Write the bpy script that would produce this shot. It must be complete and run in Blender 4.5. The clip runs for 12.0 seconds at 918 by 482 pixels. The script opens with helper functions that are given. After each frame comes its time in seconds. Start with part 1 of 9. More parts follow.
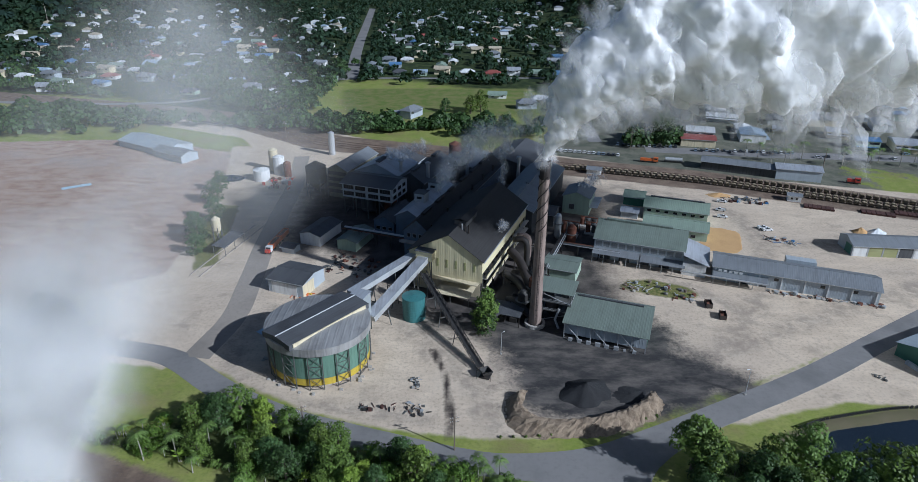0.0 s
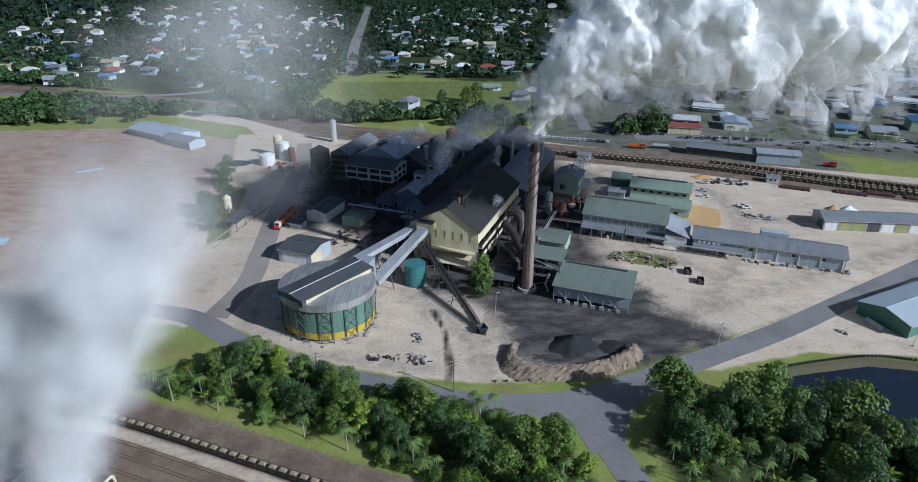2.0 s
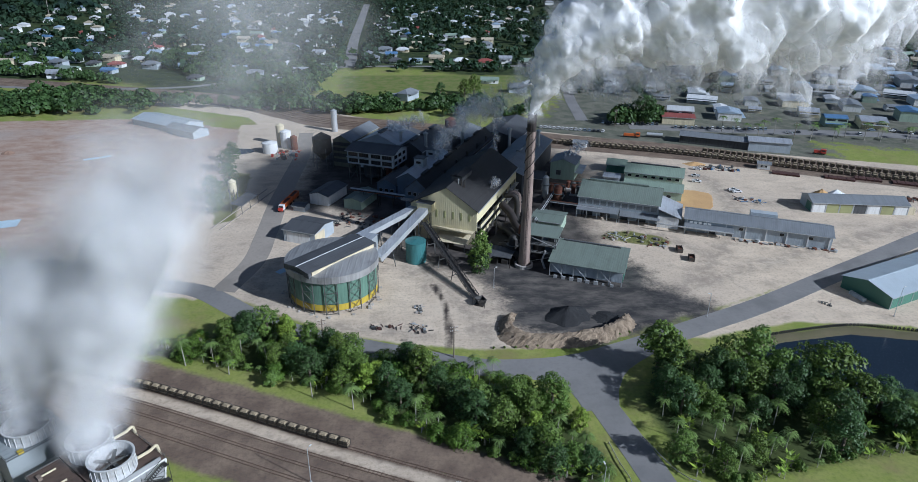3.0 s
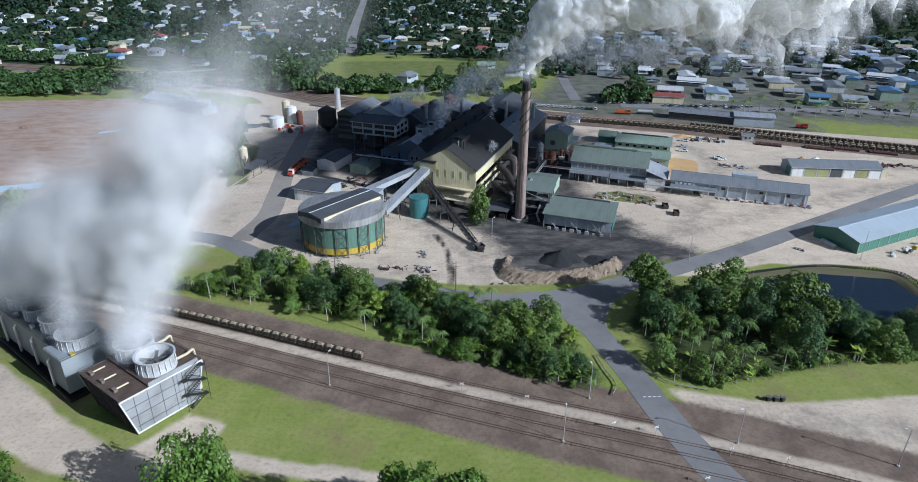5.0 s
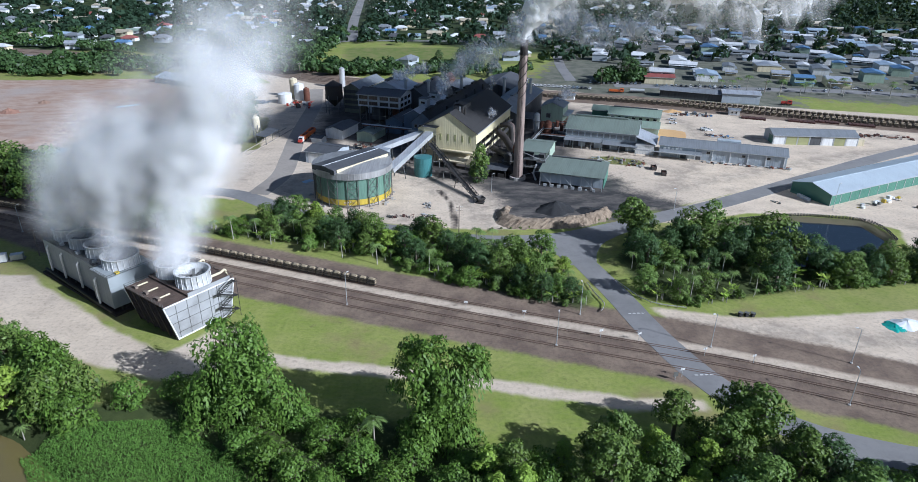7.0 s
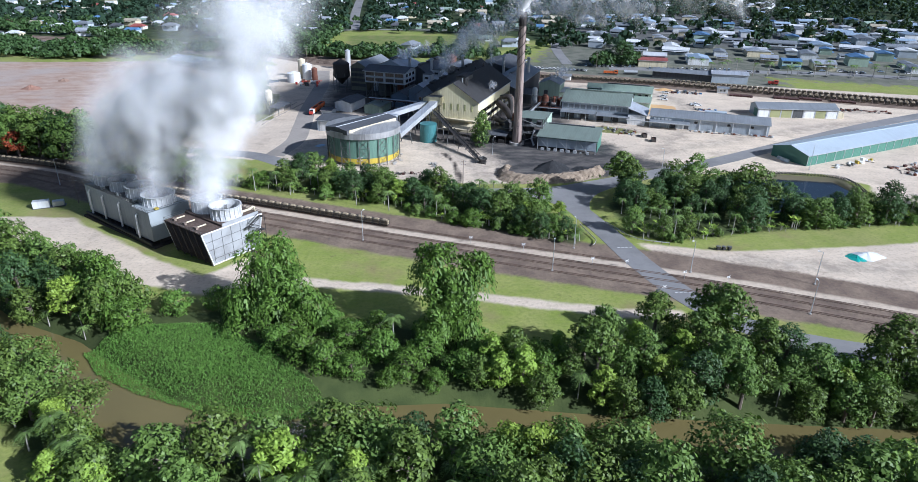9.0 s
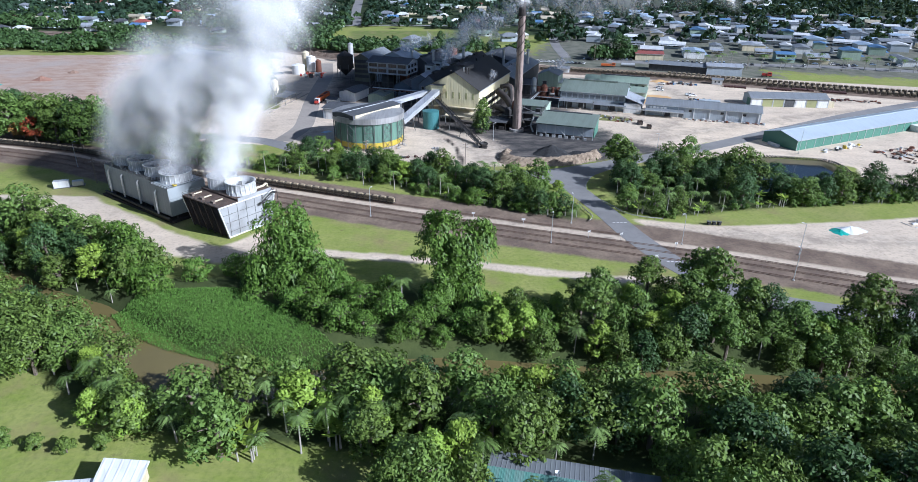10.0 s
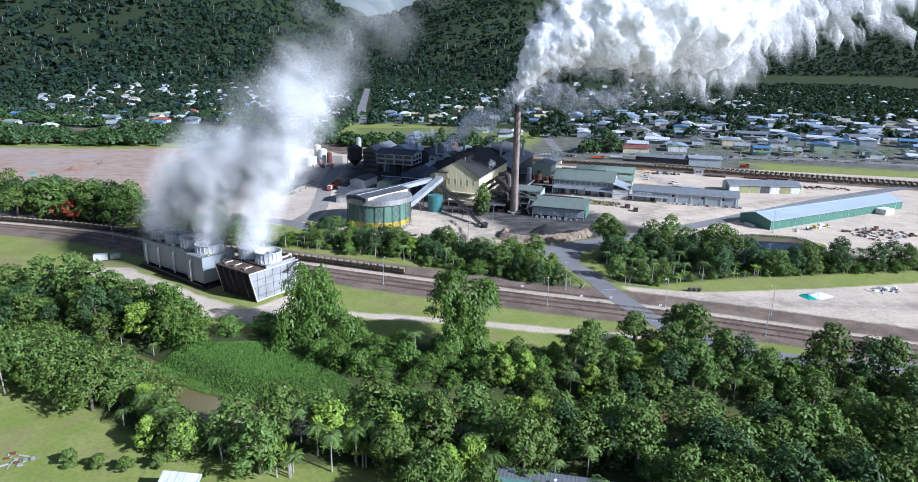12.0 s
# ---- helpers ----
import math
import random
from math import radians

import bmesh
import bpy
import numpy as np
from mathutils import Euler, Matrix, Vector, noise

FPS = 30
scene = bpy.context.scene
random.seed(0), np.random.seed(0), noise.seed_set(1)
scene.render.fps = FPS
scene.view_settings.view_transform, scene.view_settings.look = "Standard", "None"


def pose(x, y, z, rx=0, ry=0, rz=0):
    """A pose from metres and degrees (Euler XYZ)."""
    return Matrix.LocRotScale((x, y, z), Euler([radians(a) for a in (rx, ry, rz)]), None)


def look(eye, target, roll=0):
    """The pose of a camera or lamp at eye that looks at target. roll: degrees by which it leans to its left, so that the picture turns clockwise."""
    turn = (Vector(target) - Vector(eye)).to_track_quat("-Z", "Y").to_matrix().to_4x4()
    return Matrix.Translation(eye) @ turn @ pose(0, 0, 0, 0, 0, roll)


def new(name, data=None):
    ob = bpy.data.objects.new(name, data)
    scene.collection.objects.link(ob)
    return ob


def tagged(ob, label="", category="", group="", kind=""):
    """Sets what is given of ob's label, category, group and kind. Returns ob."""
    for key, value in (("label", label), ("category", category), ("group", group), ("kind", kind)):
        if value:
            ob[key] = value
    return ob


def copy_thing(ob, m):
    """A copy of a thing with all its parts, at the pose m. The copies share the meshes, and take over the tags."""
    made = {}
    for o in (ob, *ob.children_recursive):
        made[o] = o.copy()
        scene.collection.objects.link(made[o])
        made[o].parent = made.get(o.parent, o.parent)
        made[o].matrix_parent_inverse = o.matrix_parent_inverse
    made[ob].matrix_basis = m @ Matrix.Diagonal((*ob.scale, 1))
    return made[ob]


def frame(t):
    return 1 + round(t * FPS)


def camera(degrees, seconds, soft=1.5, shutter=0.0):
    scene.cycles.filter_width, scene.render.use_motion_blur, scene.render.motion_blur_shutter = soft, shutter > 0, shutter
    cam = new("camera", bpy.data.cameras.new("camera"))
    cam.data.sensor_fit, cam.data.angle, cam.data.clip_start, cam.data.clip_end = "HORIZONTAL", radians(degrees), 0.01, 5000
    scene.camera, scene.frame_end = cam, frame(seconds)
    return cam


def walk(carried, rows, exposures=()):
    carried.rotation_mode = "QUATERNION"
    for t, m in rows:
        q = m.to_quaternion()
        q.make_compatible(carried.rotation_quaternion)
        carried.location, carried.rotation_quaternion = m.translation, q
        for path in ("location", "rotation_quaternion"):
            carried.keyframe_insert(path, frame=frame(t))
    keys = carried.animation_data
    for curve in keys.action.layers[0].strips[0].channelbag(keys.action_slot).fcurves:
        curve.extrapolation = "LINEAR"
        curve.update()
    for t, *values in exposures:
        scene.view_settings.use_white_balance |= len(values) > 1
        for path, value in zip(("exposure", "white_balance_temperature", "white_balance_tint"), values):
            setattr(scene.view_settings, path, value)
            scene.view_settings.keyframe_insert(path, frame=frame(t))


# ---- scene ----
cam = camera(71.7, 12.0, soft=0.8)
PATH = [
    (0, (-0.185, -0.807, 118.597), (-0.192, 1.009, 117.761), 0.6),
    (0.5, (-0.264, -5.719, 119.496), (-0.267, -3.903, 118.659), 0.6),
    (1, (-0.39, -10.828, 119.143), (-0.389, -9.012, 118.306), 0.6),
    (1.5, (-0.562, -16.108, 117.953), (-0.558, -14.292, 117.116), 0.6),
    (2, (-0.778, -21.538, 116.23), (-0.771, -19.722, 115.393), 0.6),
    (2.5, (-1.038, -27.099, 114.19), (-1.028, -25.283, 113.353), 0.6),
    (3, (-1.341, -32.776, 111.977), (-1.327, -30.959, 111.141), 0.6),
    (5, (-2.945, -56.394, 102.647), (-2.92, -54.578, 101.81), 0.6),
    (5.5, (-3.438, -62.478, 100.277), (-3.411, -60.662, 99.44), 0.6),
    (6, (-3.966, -68.618, 97.891), (-3.936, -66.801, 97.054), 0.7),
    (6.5, (-4.527, -74.804, 95.495), (-4.495, -72.988, 94.658), 0.7),
    (7, (-5.12, -81.029, 93.104), (-5.086, -79.213, 92.267), 0.7),
    (9, (-7.786, -106.099, 84.39), (-7.745, -104.283, 83.553), 0.8),
    (9.5, (-8.519, -112.339, 82.735), (-8.476, -110.523, 81.897), 0.8),
    (10, (-9.277, -118.532, 81.439), (-9.233, -116.717, 80.601), 0.8),
    (10.5, (-10.058, -124.655, 80.572), (-10.011, -122.823, 79.769), 0.8),
    (11, (-10.86, -130.678, 80.189), (-10.811, -128.788, 79.537), 0.8),
    (11.5, (-11.682, -136.572, 80.319), (-11.631, -134.653, 79.759), 0.8),
    (12, (-12.524, -142.3, 80.947), (-12.472, -140.382, 80.385), 0.8),
]
walk(cam, [(t, look(eye, target, roll)) for t, eye, target, roll in PATH], exposures=[(0, -0.2, 5280, 10), (3, -0.08, 5280, 10), (6, 0.18, 5280, 11), (9, 0.55, 5280, 13), (12, 0.6, 5180, 14)])

# ---- world, sun, exposure ----
SUN_DIR = Vector((0.750, -0.435, 0.498)).normalized()
world = bpy.data.worlds.new("world")
scene.world = world
world.use_nodes = True
wt = world.node_tree
sky = wt.nodes.new("ShaderNodeTexSky")
sky.sky_type = "NISHITA"
sky.sun_disc = False
sky.sun_elevation = math.asin(SUN_DIR.z)
sky.sun_rotation = math.atan2(SUN_DIR.x, SUN_DIR.y)
sky.air_density, sky.dust_density, sky.ozone_density = 1.0, 1.4, 1.2
wt.nodes["Background"].inputs[1].default_value = 0.046
wt.links.new(sky.outputs[0], wt.nodes["Background"].inputs[0])
sun = new("sun", bpy.data.lights.new("sun", "SUN"))
sun.data.energy = 4.9
sun.data.angle = radians(0.6)
sun.data.color = (1.0, 0.96, 0.90)
sun.matrix_world = look((0, 0, 300), Vector((0, 0, 300)) - SUN_DIR)
scene.cycles.transparent_max_bounces = 64


# ---- materials ----
def nodes_of(name):
    m = bpy.data.materials.new(name)
    m.use_nodes = True
    nt = m.node_tree
    return m, nt, nt.nodes["Principled BSDF"]


def N(nt, kind, **kw):
    n = nt.nodes.new(kind)
    for k, v in kw.items():
        n.inputs[k.replace("_", " ")].default_value = v
    return n


def mixc(nt, fac, a, b, how="MIX"):
    n = nt.nodes.new("ShaderNodeMix")
    n.data_type, n.blend_type = "RGBA", how
    for sock, v in ((n.inputs[0], fac), (n.inputs[6], a), (n.inputs[7], b)):
        if isinstance(v, bpy.types.NodeSocket):
            nt.links.new(v, sock)
        elif isinstance(v, (int, float)):
            sock.default_value = v
        else:
            sock.default_value = (*v[:3], 1)
    return n.outputs[2]


def ramp(nt, src, lo, hi):
    n = nt.nodes.new("ShaderNodeMapRange")
    n.interpolation_type = "SMOOTHSTEP"
    n.inputs[1].default_value, n.inputs[2].default_value = lo, hi
    nt.links.new(src, n.inputs[0])
    return n.outputs[0]


def calc(nt, op, a, b=0.0):
    n = nt.nodes.new("ShaderNodeMath")
    n.operation = op
    for sock, v in ((n.inputs[0], a), (n.inputs[1], b)):
        if isinstance(v, bpy.types.NodeSocket):
            nt.links.new(v, sock)
        else:
            sock.default_value = v
    return n.outputs[0]


def noise_of(nt, vec, scale, detail=4.0, rough=0.55):
    n = N(nt, "ShaderNodeTexNoise", Scale=scale, Detail=detail, Roughness=rough)
    nt.links.new(vec, n.inputs["Vector"])
    return n.outputs[0]


def stretch(nt, vec, sx, sy, sz):
    n = nt.nodes.new("ShaderNodeMapping")
    n.inputs["Scale"].default_value = (sx, sy, sz)
    nt.links.new(vec, n.inputs[0])
    return n.outputs[0]


def surface(name, col, dark=None, rough=0.8, metal=0.0, big=0.15, small=2.5, wear=0.5, bump=0.15, dist=0.05, vary=0.0, streak=False):
    """A weathered surface: colour with broad stains, fine grain and relief. dark: the stain's colour. streak: stains run down."""
    m, nt, b = nodes_of(name)
    tc = nt.nodes.new("ShaderNodeTexCoord").outputs["Object"]
    dark = dark or tuple(c * 0.55 for c in col)
    src = stretch(nt, tc, 1, 1, 0.12) if streak else tc
    n1 = noise_of(nt, src, big * (6 if streak else 1), 5)
    n2 = noise_of(nt, tc, small, 6, 0.65)
    f1 = calc(nt, "MULTIPLY", ramp(nt, n1, 0.42, 0.72), wear)
    c = mixc(nt, f1, col, dark)
    c = mixc(nt, calc(nt, "MULTIPLY", ramp(nt, n2, 0.45, 0.8), wear * 0.6), c, tuple(x * 0.6 for x in col))
    if vary:
        info = nt.nodes.new("ShaderNodeObjectInfo")
        hs = nt.nodes.new("ShaderNodeHueSaturation")
        nt.links.new(calc(nt, "ADD", calc(nt, "MULTIPLY", info.outputs["Random"], vary), 1 - vary / 2), hs.inputs["Value"])
        nt.links.new(c, hs.inputs["Color"])
        c = hs.outputs[0]
    nt.links.new(c, b.inputs["Base Color"])
    b.inputs["Metallic"].default_value = metal
    nt.links.new(calc(nt, "ADD", calc(nt, "MULTIPLY", n2, 0.25), rough - 0.12), b.inputs["Roughness"])
    if bump:
        bp = N(nt, "ShaderNodeBump", Strength=bump, Distance=dist)
        nt.links.new(n2, bp.inputs["Height"])
        nt.links.new(bp.outputs[0], b.inputs["Normal"])
    return m


def sheet(name, col, dark=None, rough=0.5, metal=0.0, rib=1.3, wear=0.5, vary=0.0, axis=0):
    """Ribbed metal cladding: ribs across the given axis, sheets of slightly different age, stains along the ribs."""
    m, nt, b = nodes_of(name)
    tc = nt.nodes.new("ShaderNodeTexCoord").outputs["Object"]
    dark = dark or tuple(c * 0.5 for c in col)
    sc = [1.0, 1.0, 1.0]
    for i in range(3):
        if i != axis:
            sc[i] = 0.08
    n1 = noise_of(nt, stretch(nt, tc, *sc), 1.1, 4)
    n2 = noise_of(nt, tc, 0.12, 5)
    c = mixc(nt, calc(nt, "MULTIPLY", ramp(nt, n1, 0.4, 0.75), wear * 0.7), col, dark)
    c = mixc(nt, calc(nt, "MULTIPLY", ramp(nt, n2, 0.45, 0.75), wear), c, dark)
    if vary:
        info = nt.nodes.new("ShaderNodeObjectInfo")
        hs = nt.nodes.new("ShaderNodeHueSaturation")
        nt.links.new(calc(nt, "ADD", calc(nt, "MULTIPLY", info.outputs["Random"], vary), 1 - vary / 2), hs.inputs["Value"])
        nt.links.new(c, hs.inputs["Color"])
        c = hs.outputs[0]
    nt.links.new(c, b.inputs["Base Color"])
    b.inputs["Roughness"].default_value, b.inputs["Metallic"].default_value = rough, metal
    sep = nt.nodes.new("ShaderNodeSeparateXYZ")
    nt.links.new(tc, sep.inputs[0])
    w = calc(nt, "SINE", calc(nt, "MULTIPLY", sep.outputs[axis], 2 * math.pi / rib))
    bp = N(nt, "ShaderNodeBump", Strength=0.35, Distance=0.12)
    nt.links.new(ramp(nt, w, 0.5, 1.0), bp.inputs["Height"])
    nt.links.new(bp.outputs[0], b.inputs["Normal"])
    return m


def leafy(name, col, alt, gloss=0.5):
    m, nt, b = nodes_of(name)
    geo = nt.nodes.new("ShaderNodeNewGeometry")
    info = nt.nodes.new("ShaderNodeObjectInfo")
    c = mixc(nt, geo.outputs["Random Per Island"], tuple(x * 0.42 for x in col), tuple(min(1, x * 1.45) for x in col))
    c = mixc(nt, calc(nt, "MULTIPLY", info.outputs["Random"], 0.7), c, alt)
    hs = nt.nodes.new("ShaderNodeHueSaturation")
    nt.links.new(c, hs.inputs["Color"])
    nt.links.new(calc(nt, "ADD", calc(nt, "MULTIPLY", info.outputs["Random"], 0.5), 0.75), hs.inputs["Value"])
    nt.links.new(hs.outputs[0], b.inputs["Base Color"])
    b.inputs["Roughness"].default_value = gloss
    b.inputs["Specular IOR Level"].default_value = 0.22
    tr = nt.nodes.new("ShaderNodeBsdfTranslucent")
    nt.links.new(mixc(nt, 0.5, hs.outputs[0], (0.16, 0.24, 0.02)), tr.inputs[0])
    mx = nt.nodes.new("ShaderNodeMixShader")
    mx.inputs[0].default_value = 0.13
    nt.links.new(b.outputs[0], mx.inputs[1])
    nt.links.new(tr.outputs[0], mx.inputs[2])
    nt.links.new(mx.outputs[0], nt.nodes["Material Output"].inputs[0])
    return m


ASPHALT = surface("asphalt", (0.225, 0.22, 0.215), (0.13, 0.13, 0.13), 0.85, big=0.06, small=0.7, wear=0.6, bump=0.05)
DUSTY = surface("dusty asphalt", (0.33, 0.295, 0.255), (0.21, 0.19, 0.165), 0.9, big=0.05, small=0.6, wear=0.7, bump=0.05)
WHITE_PAINT = surface("road paint", (0.75, 0.75, 0.73), (0.4, 0.4, 0.4), 0.7, small=3)
CREAM = sheet("cream cladding", (0.72, 0.66, 0.42), (0.40, 0.35, 0.22), 0.55, rib=0.9, wear=0.35)
CREAM_WALL = surface("cream painted wall", (0.62, 0.55, 0.38), (0.33, 0.28, 0.19), 0.8, streak=True)
BLACK_ROOF = sheet("sooty roof sheeting", (0.030, 0.029, 0.029), (0.014, 0.013, 0.013), 0.75, rib=0.8)
DARK_ROOF = sheet("dark grey roof sheeting", (0.085, 0.09, 0.098), (0.035, 0.035, 0.038), 0.6, rib=0.8)
GREY_ROOF = sheet("grey roof sheeting", (0.24, 0.26, 0.28), (0.13, 0.135, 0.14), 0.5, metal=0.2, rib=0.8, wear=0.45)
SILVER_ROOF = sheet("bright galvanised sheeting", (0.55, 0.58, 0.62), (0.26, 0.25, 0.25), 0.42, metal=0.45, rib=0.8)
PALE_ROOF = sheet("pale blue-grey roof sheeting", (0.46, 0.53, 0.58), (0.30, 0.34, 0.38), 0.45, metal=0.2, rib=0.8, wear=0.3)
GREEN_ROOF = sheet("grey-green roof sheeting", (0.175, 0.215, 0.185), (0.10, 0.115, 0.10), 0.55, rib=0.8, wear=0.45)
GREEN_ROOF2 = sheet("pale green roof sheeting", (0.24, 0.31, 0.25), (0.15, 0.18, 0.15), 0.55, rib=0.8, wear=0.35)
GREEN_WALL = sheet("dark green cladding", (0.075, 0.20, 0.145), (0.05, 0.12, 0.09), 0.5, rib=1.0, wear=0.3)
SAGE_WALL = surface("sage green wall", (0.36, 0.46, 0.36), (0.22, 0.27, 0.21), 0.75, streak=True)
GREY_WALL = sheet("grey-blue wall cladding", (0.40, 0.45, 0.49), (0.25, 0.27, 0.29), 0.55, rib=1.0, wear=0.35)
WHITE_WALL = surface("white painted wall", (0.74, 0.75, 0.74), (0.45, 0.44, 0.41), 0.7, streak=True)
OLIVE_DOOR = sheet("olive roller door", (0.34, 0.35, 0.16), (0.22, 0.22, 0.11), 0.6, rib=0.5, axis=2)
BLUE_WALL = sheet("weathered blue cladding", (0.115, 0.165, 0.235), (0.05, 0.06, 0.075), 0.6, rib=0.9)
# Sooty walls; also panels that carry the inner shade of open bays.
DARK_WALL = surface("sooty wall and shaded opening", (0.085, 0.088, 0.09), (0.03, 0.03, 0.03), 0.85, streak=True)
LOUVRE = surface("weathered olive louvres", (0.20, 0.20, 0.15), (0.09, 0.09, 0.07), 0.8, streak=True)
STEEL = surface("painted steel", (0.13, 0.135, 0.13), (0.06, 0.045, 0.035), 0.6, metal=0.2, small=4)
BLACK_STEEL = surface("blackened steel", (0.028, 0.027, 0.026), (0.05, 0.035, 0.025), 0.65, small=4)
GALV = surface("galvanised steel", (0.52, 0.54, 0.55), (0.33, 0.33, 0.33), 0.45, metal=0.4, small=3)
RUST = surface("rusted iron", (0.16, 0.065, 0.04), (0.06, 0.028, 0.02), 0.9, big=0.5, small=4)
DARK_RUST = surface("dark rust", (0.075, 0.032, 0.026), (0.03, 0.018, 0.016), 0.9, big=0.5, small=4)
CONCRETE = surface("concrete", (0.42, 0.40, 0.37), (0.24, 0.22, 0.20), 0.9)
STACK = surface("sooty steel chimney shell", (0.27, 0.21, 0.18), (0.075, 0.05, 0.042), 0.7, big=0.25, small=1.6, wear=0.8, streak=True)
SOOT_BLACK = surface("soot", (0.035, 0.028, 0.025), (0.012, 0.011, 0.011), 0.9)
TANK_GREEN = surface("faded green tank plate", (0.125, 0.225, 0.17), (0.065, 0.12, 0.09), 0.6, big=0.2, small=1.2, wear=0.55, streak=True)
YELLOW = surface("faded yellow paint", (0.50, 0.38, 0.04), (0.33, 0.22, 0.04), 0.6, streak=True)
TANK_ROOF = sheet("weathered silver tank roof", (0.40, 0.40, 0.395), (0.17, 0.165, 0.16), 0.5, metal=0.35, rib=2.2, wear=0.65)
TEAL = surface("teal tank paint", (0.055, 0.18, 0.185), (0.03, 0.10, 0.10), 0.5, big=0.4, streak=True)
FAN_WHITE = surface("white fibreglass", (0.50, 0.515, 0.52), (0.36, 0.33, 0.29), 0.5, big=0.5, streak=True)
TOWER_GREY = sheet("pale grey tower cladding", (0.29, 0.32, 0.33), (0.17, 0.18, 0.185), 0.6, rib=1.6, wear=0.4)
TOWER_WHITE = sheet("stained white corrugated cladding", (0.33, 0.34, 0.345), (0.12, 0.12, 0.12), 0.6, rib=0.9, wear=0.7)
DECK = surface("wet brown timber deck", (0.10, 0.07, 0.055), (0.04, 0.03, 0.025), 0.7, big=0.4, small=3)
GLASS_DARK = surface("dark window glass", (0.02, 0.024, 0.028), None, 0.15, wear=0.2, bump=0)
COAL = surface("coal", (0.022, 0.023, 0.025), (0.011, 0.011, 0.012), 0.85, small=5, bump=0.6, dist=0.3)
STRAW = surface("dry cane trash", (0.30, 0.235, 0.165), (0.13, 0.095, 0.065), 0.95, big=0.5, small=2.2, wear=0.9, bump=0.9, dist=0.4)
CANE = surface("cut cane billets", (0.33, 0.27, 0.18), (0.15, 0.12, 0.075), 0.95, big=1.2, small=6, wear=0.9, bump=0.8, dist=0.15)
BARK = surface("bark", (0.16, 0.13, 0.10), (0.07, 0.055, 0.045), 0.9, small=5, bump=0.5)
PALE_BARK = surface("pale palm bark", (0.34, 0.32, 0.28), (0.18, 0.16, 0.13), 0.85, small=5)
WOOD_POLE = surface("weathered timber pole", (0.20, 0.16, 0.125), (0.10, 0.08, 0.065), 0.9, small=6)
RAIL = surface("dusty rail steel", (0.20, 0.135, 0.10), (0.12, 0.08, 0.06), 0.6, small=3)
SLEEPER = surface("dusty half-buried sleepers", (0.19, 0.145, 0.11), (0.12, 0.09, 0.07), 0.95, small=2)
RUBBER = surface("tyre rubber", (0.022, 0.022, 0.023), (0.05, 0.045, 0.04), 0.85, small=5)
RED_PAINT = surface("red paint", (0.48, 0.055, 0.035), (0.2, 0.04, 0.03), 0.45, small=3)
ORANGE_PAINT = surface("orange paint", (0.55, 0.13, 0.03), (0.25, 0.07, 0.03), 0.5, small=3)
BLUE_PAINT = surface("blue paint", (0.05, 0.16, 0.34), (0.03, 0.08, 0.18), 0.5)
SKIP = surface("dark skip paint", (0.05, 0.045, 0.04), (0.11, 0.05, 0.03), 0.7, big=0.8)
TARP_BLUE = surface("pale blue sheeting", (0.45, 0.60, 0.70), (0.32, 0.45, 0.55), 0.5, big=0.3)
TARP_TEAL = surface("teal tarpaulin", (0.03, 0.36, 0.30), (0.02, 0.2, 0.18), 0.5, big=0.5)
TARP_WHITE = surface("white tarpaulin", (0.72, 0.75, 0.76), (0.5, 0.55, 0.58), 0.5, big=0.5)
SAND = surface("orange sand", (0.55, 0.35, 0.16), (0.44, 0.27, 0.12), 0.95)
ROOF_RED = sheet("dull red roof", (0.30, 0.09, 0.075), None, 0.6, vary=0.3)
LEAF = leafy("broad leaves", (0.140, 0.205, 0.040), (0.085, 0.150, 0.034), 0.5)
LEAF_LIGHT = leafy("bright leaves", (0.24, 0.33, 0.045), (0.17, 0.27, 0.04))
LEAF_DARK = leafy("dark leaves", (0.064, 0.116, 0.036), (0.046, 0.090, 0.032), 0.5)
VINE = leafy("vine leaves", (0.112, 0.192, 0.028), (0.082, 0.155, 0.027), 0.5)
PALM_LEAF = leafy("palm fronds", (0.15, 0.235, 0.06), (0.17, 0.24, 0.08), 0.35)
GRASS_BLADE = leafy("marsh grass blades", (0.15, 0.29, 0.05), (0.13, 0.25, 0.045), 0.6)
# Far leaf tones: haze blue and cloud shade are mixed into both colours.
HAZY_HILL_LEAF = leafy("hill leaves, shaded tone with haze blue", (0.017, 0.038, 0.027), (0.014, 0.030, 0.026), 0.8)
HAZY_FAR_LEAF = leafy("far leaves, lit tone with haze blue", (0.028, 0.056, 0.029), (0.022, 0.045, 0.028), 0.8)
RED_LEAF = leafy("flame tree flowers", (0.35, 0.075, 0.03), (0.09, 0.13, 0.03))


def water_mat(name, col, rough=0.08, ripple=0.6):
    m, nt, b = nodes_of(name)
    tc = nt.nodes.new("ShaderNodeTexCoord").outputs["Object"]
    n1 = noise_of(nt, tc, 0.05, 4)
    nt.links.new(mixc(nt, n1, col, tuple(c * 0.6 for c in col)), b.inputs["Base Color"])
    b.inputs["Roughness"].default_value = rough
    bp = N(nt, "ShaderNodeBump", Strength=0.12, Distance=0.1)
    nt.links.new(noise_of(nt, tc, ripple, 3), bp.inputs["Height"])
    nt.links.new(bp.outputs[0], b.inputs["Normal"])
    return m


CREEK = water_mat("silty creek water", (0.20, 0.165, 0.065), 0.12)
POND = water_mat("dark pond water", (0.018, 0.028, 0.042), 0.12)


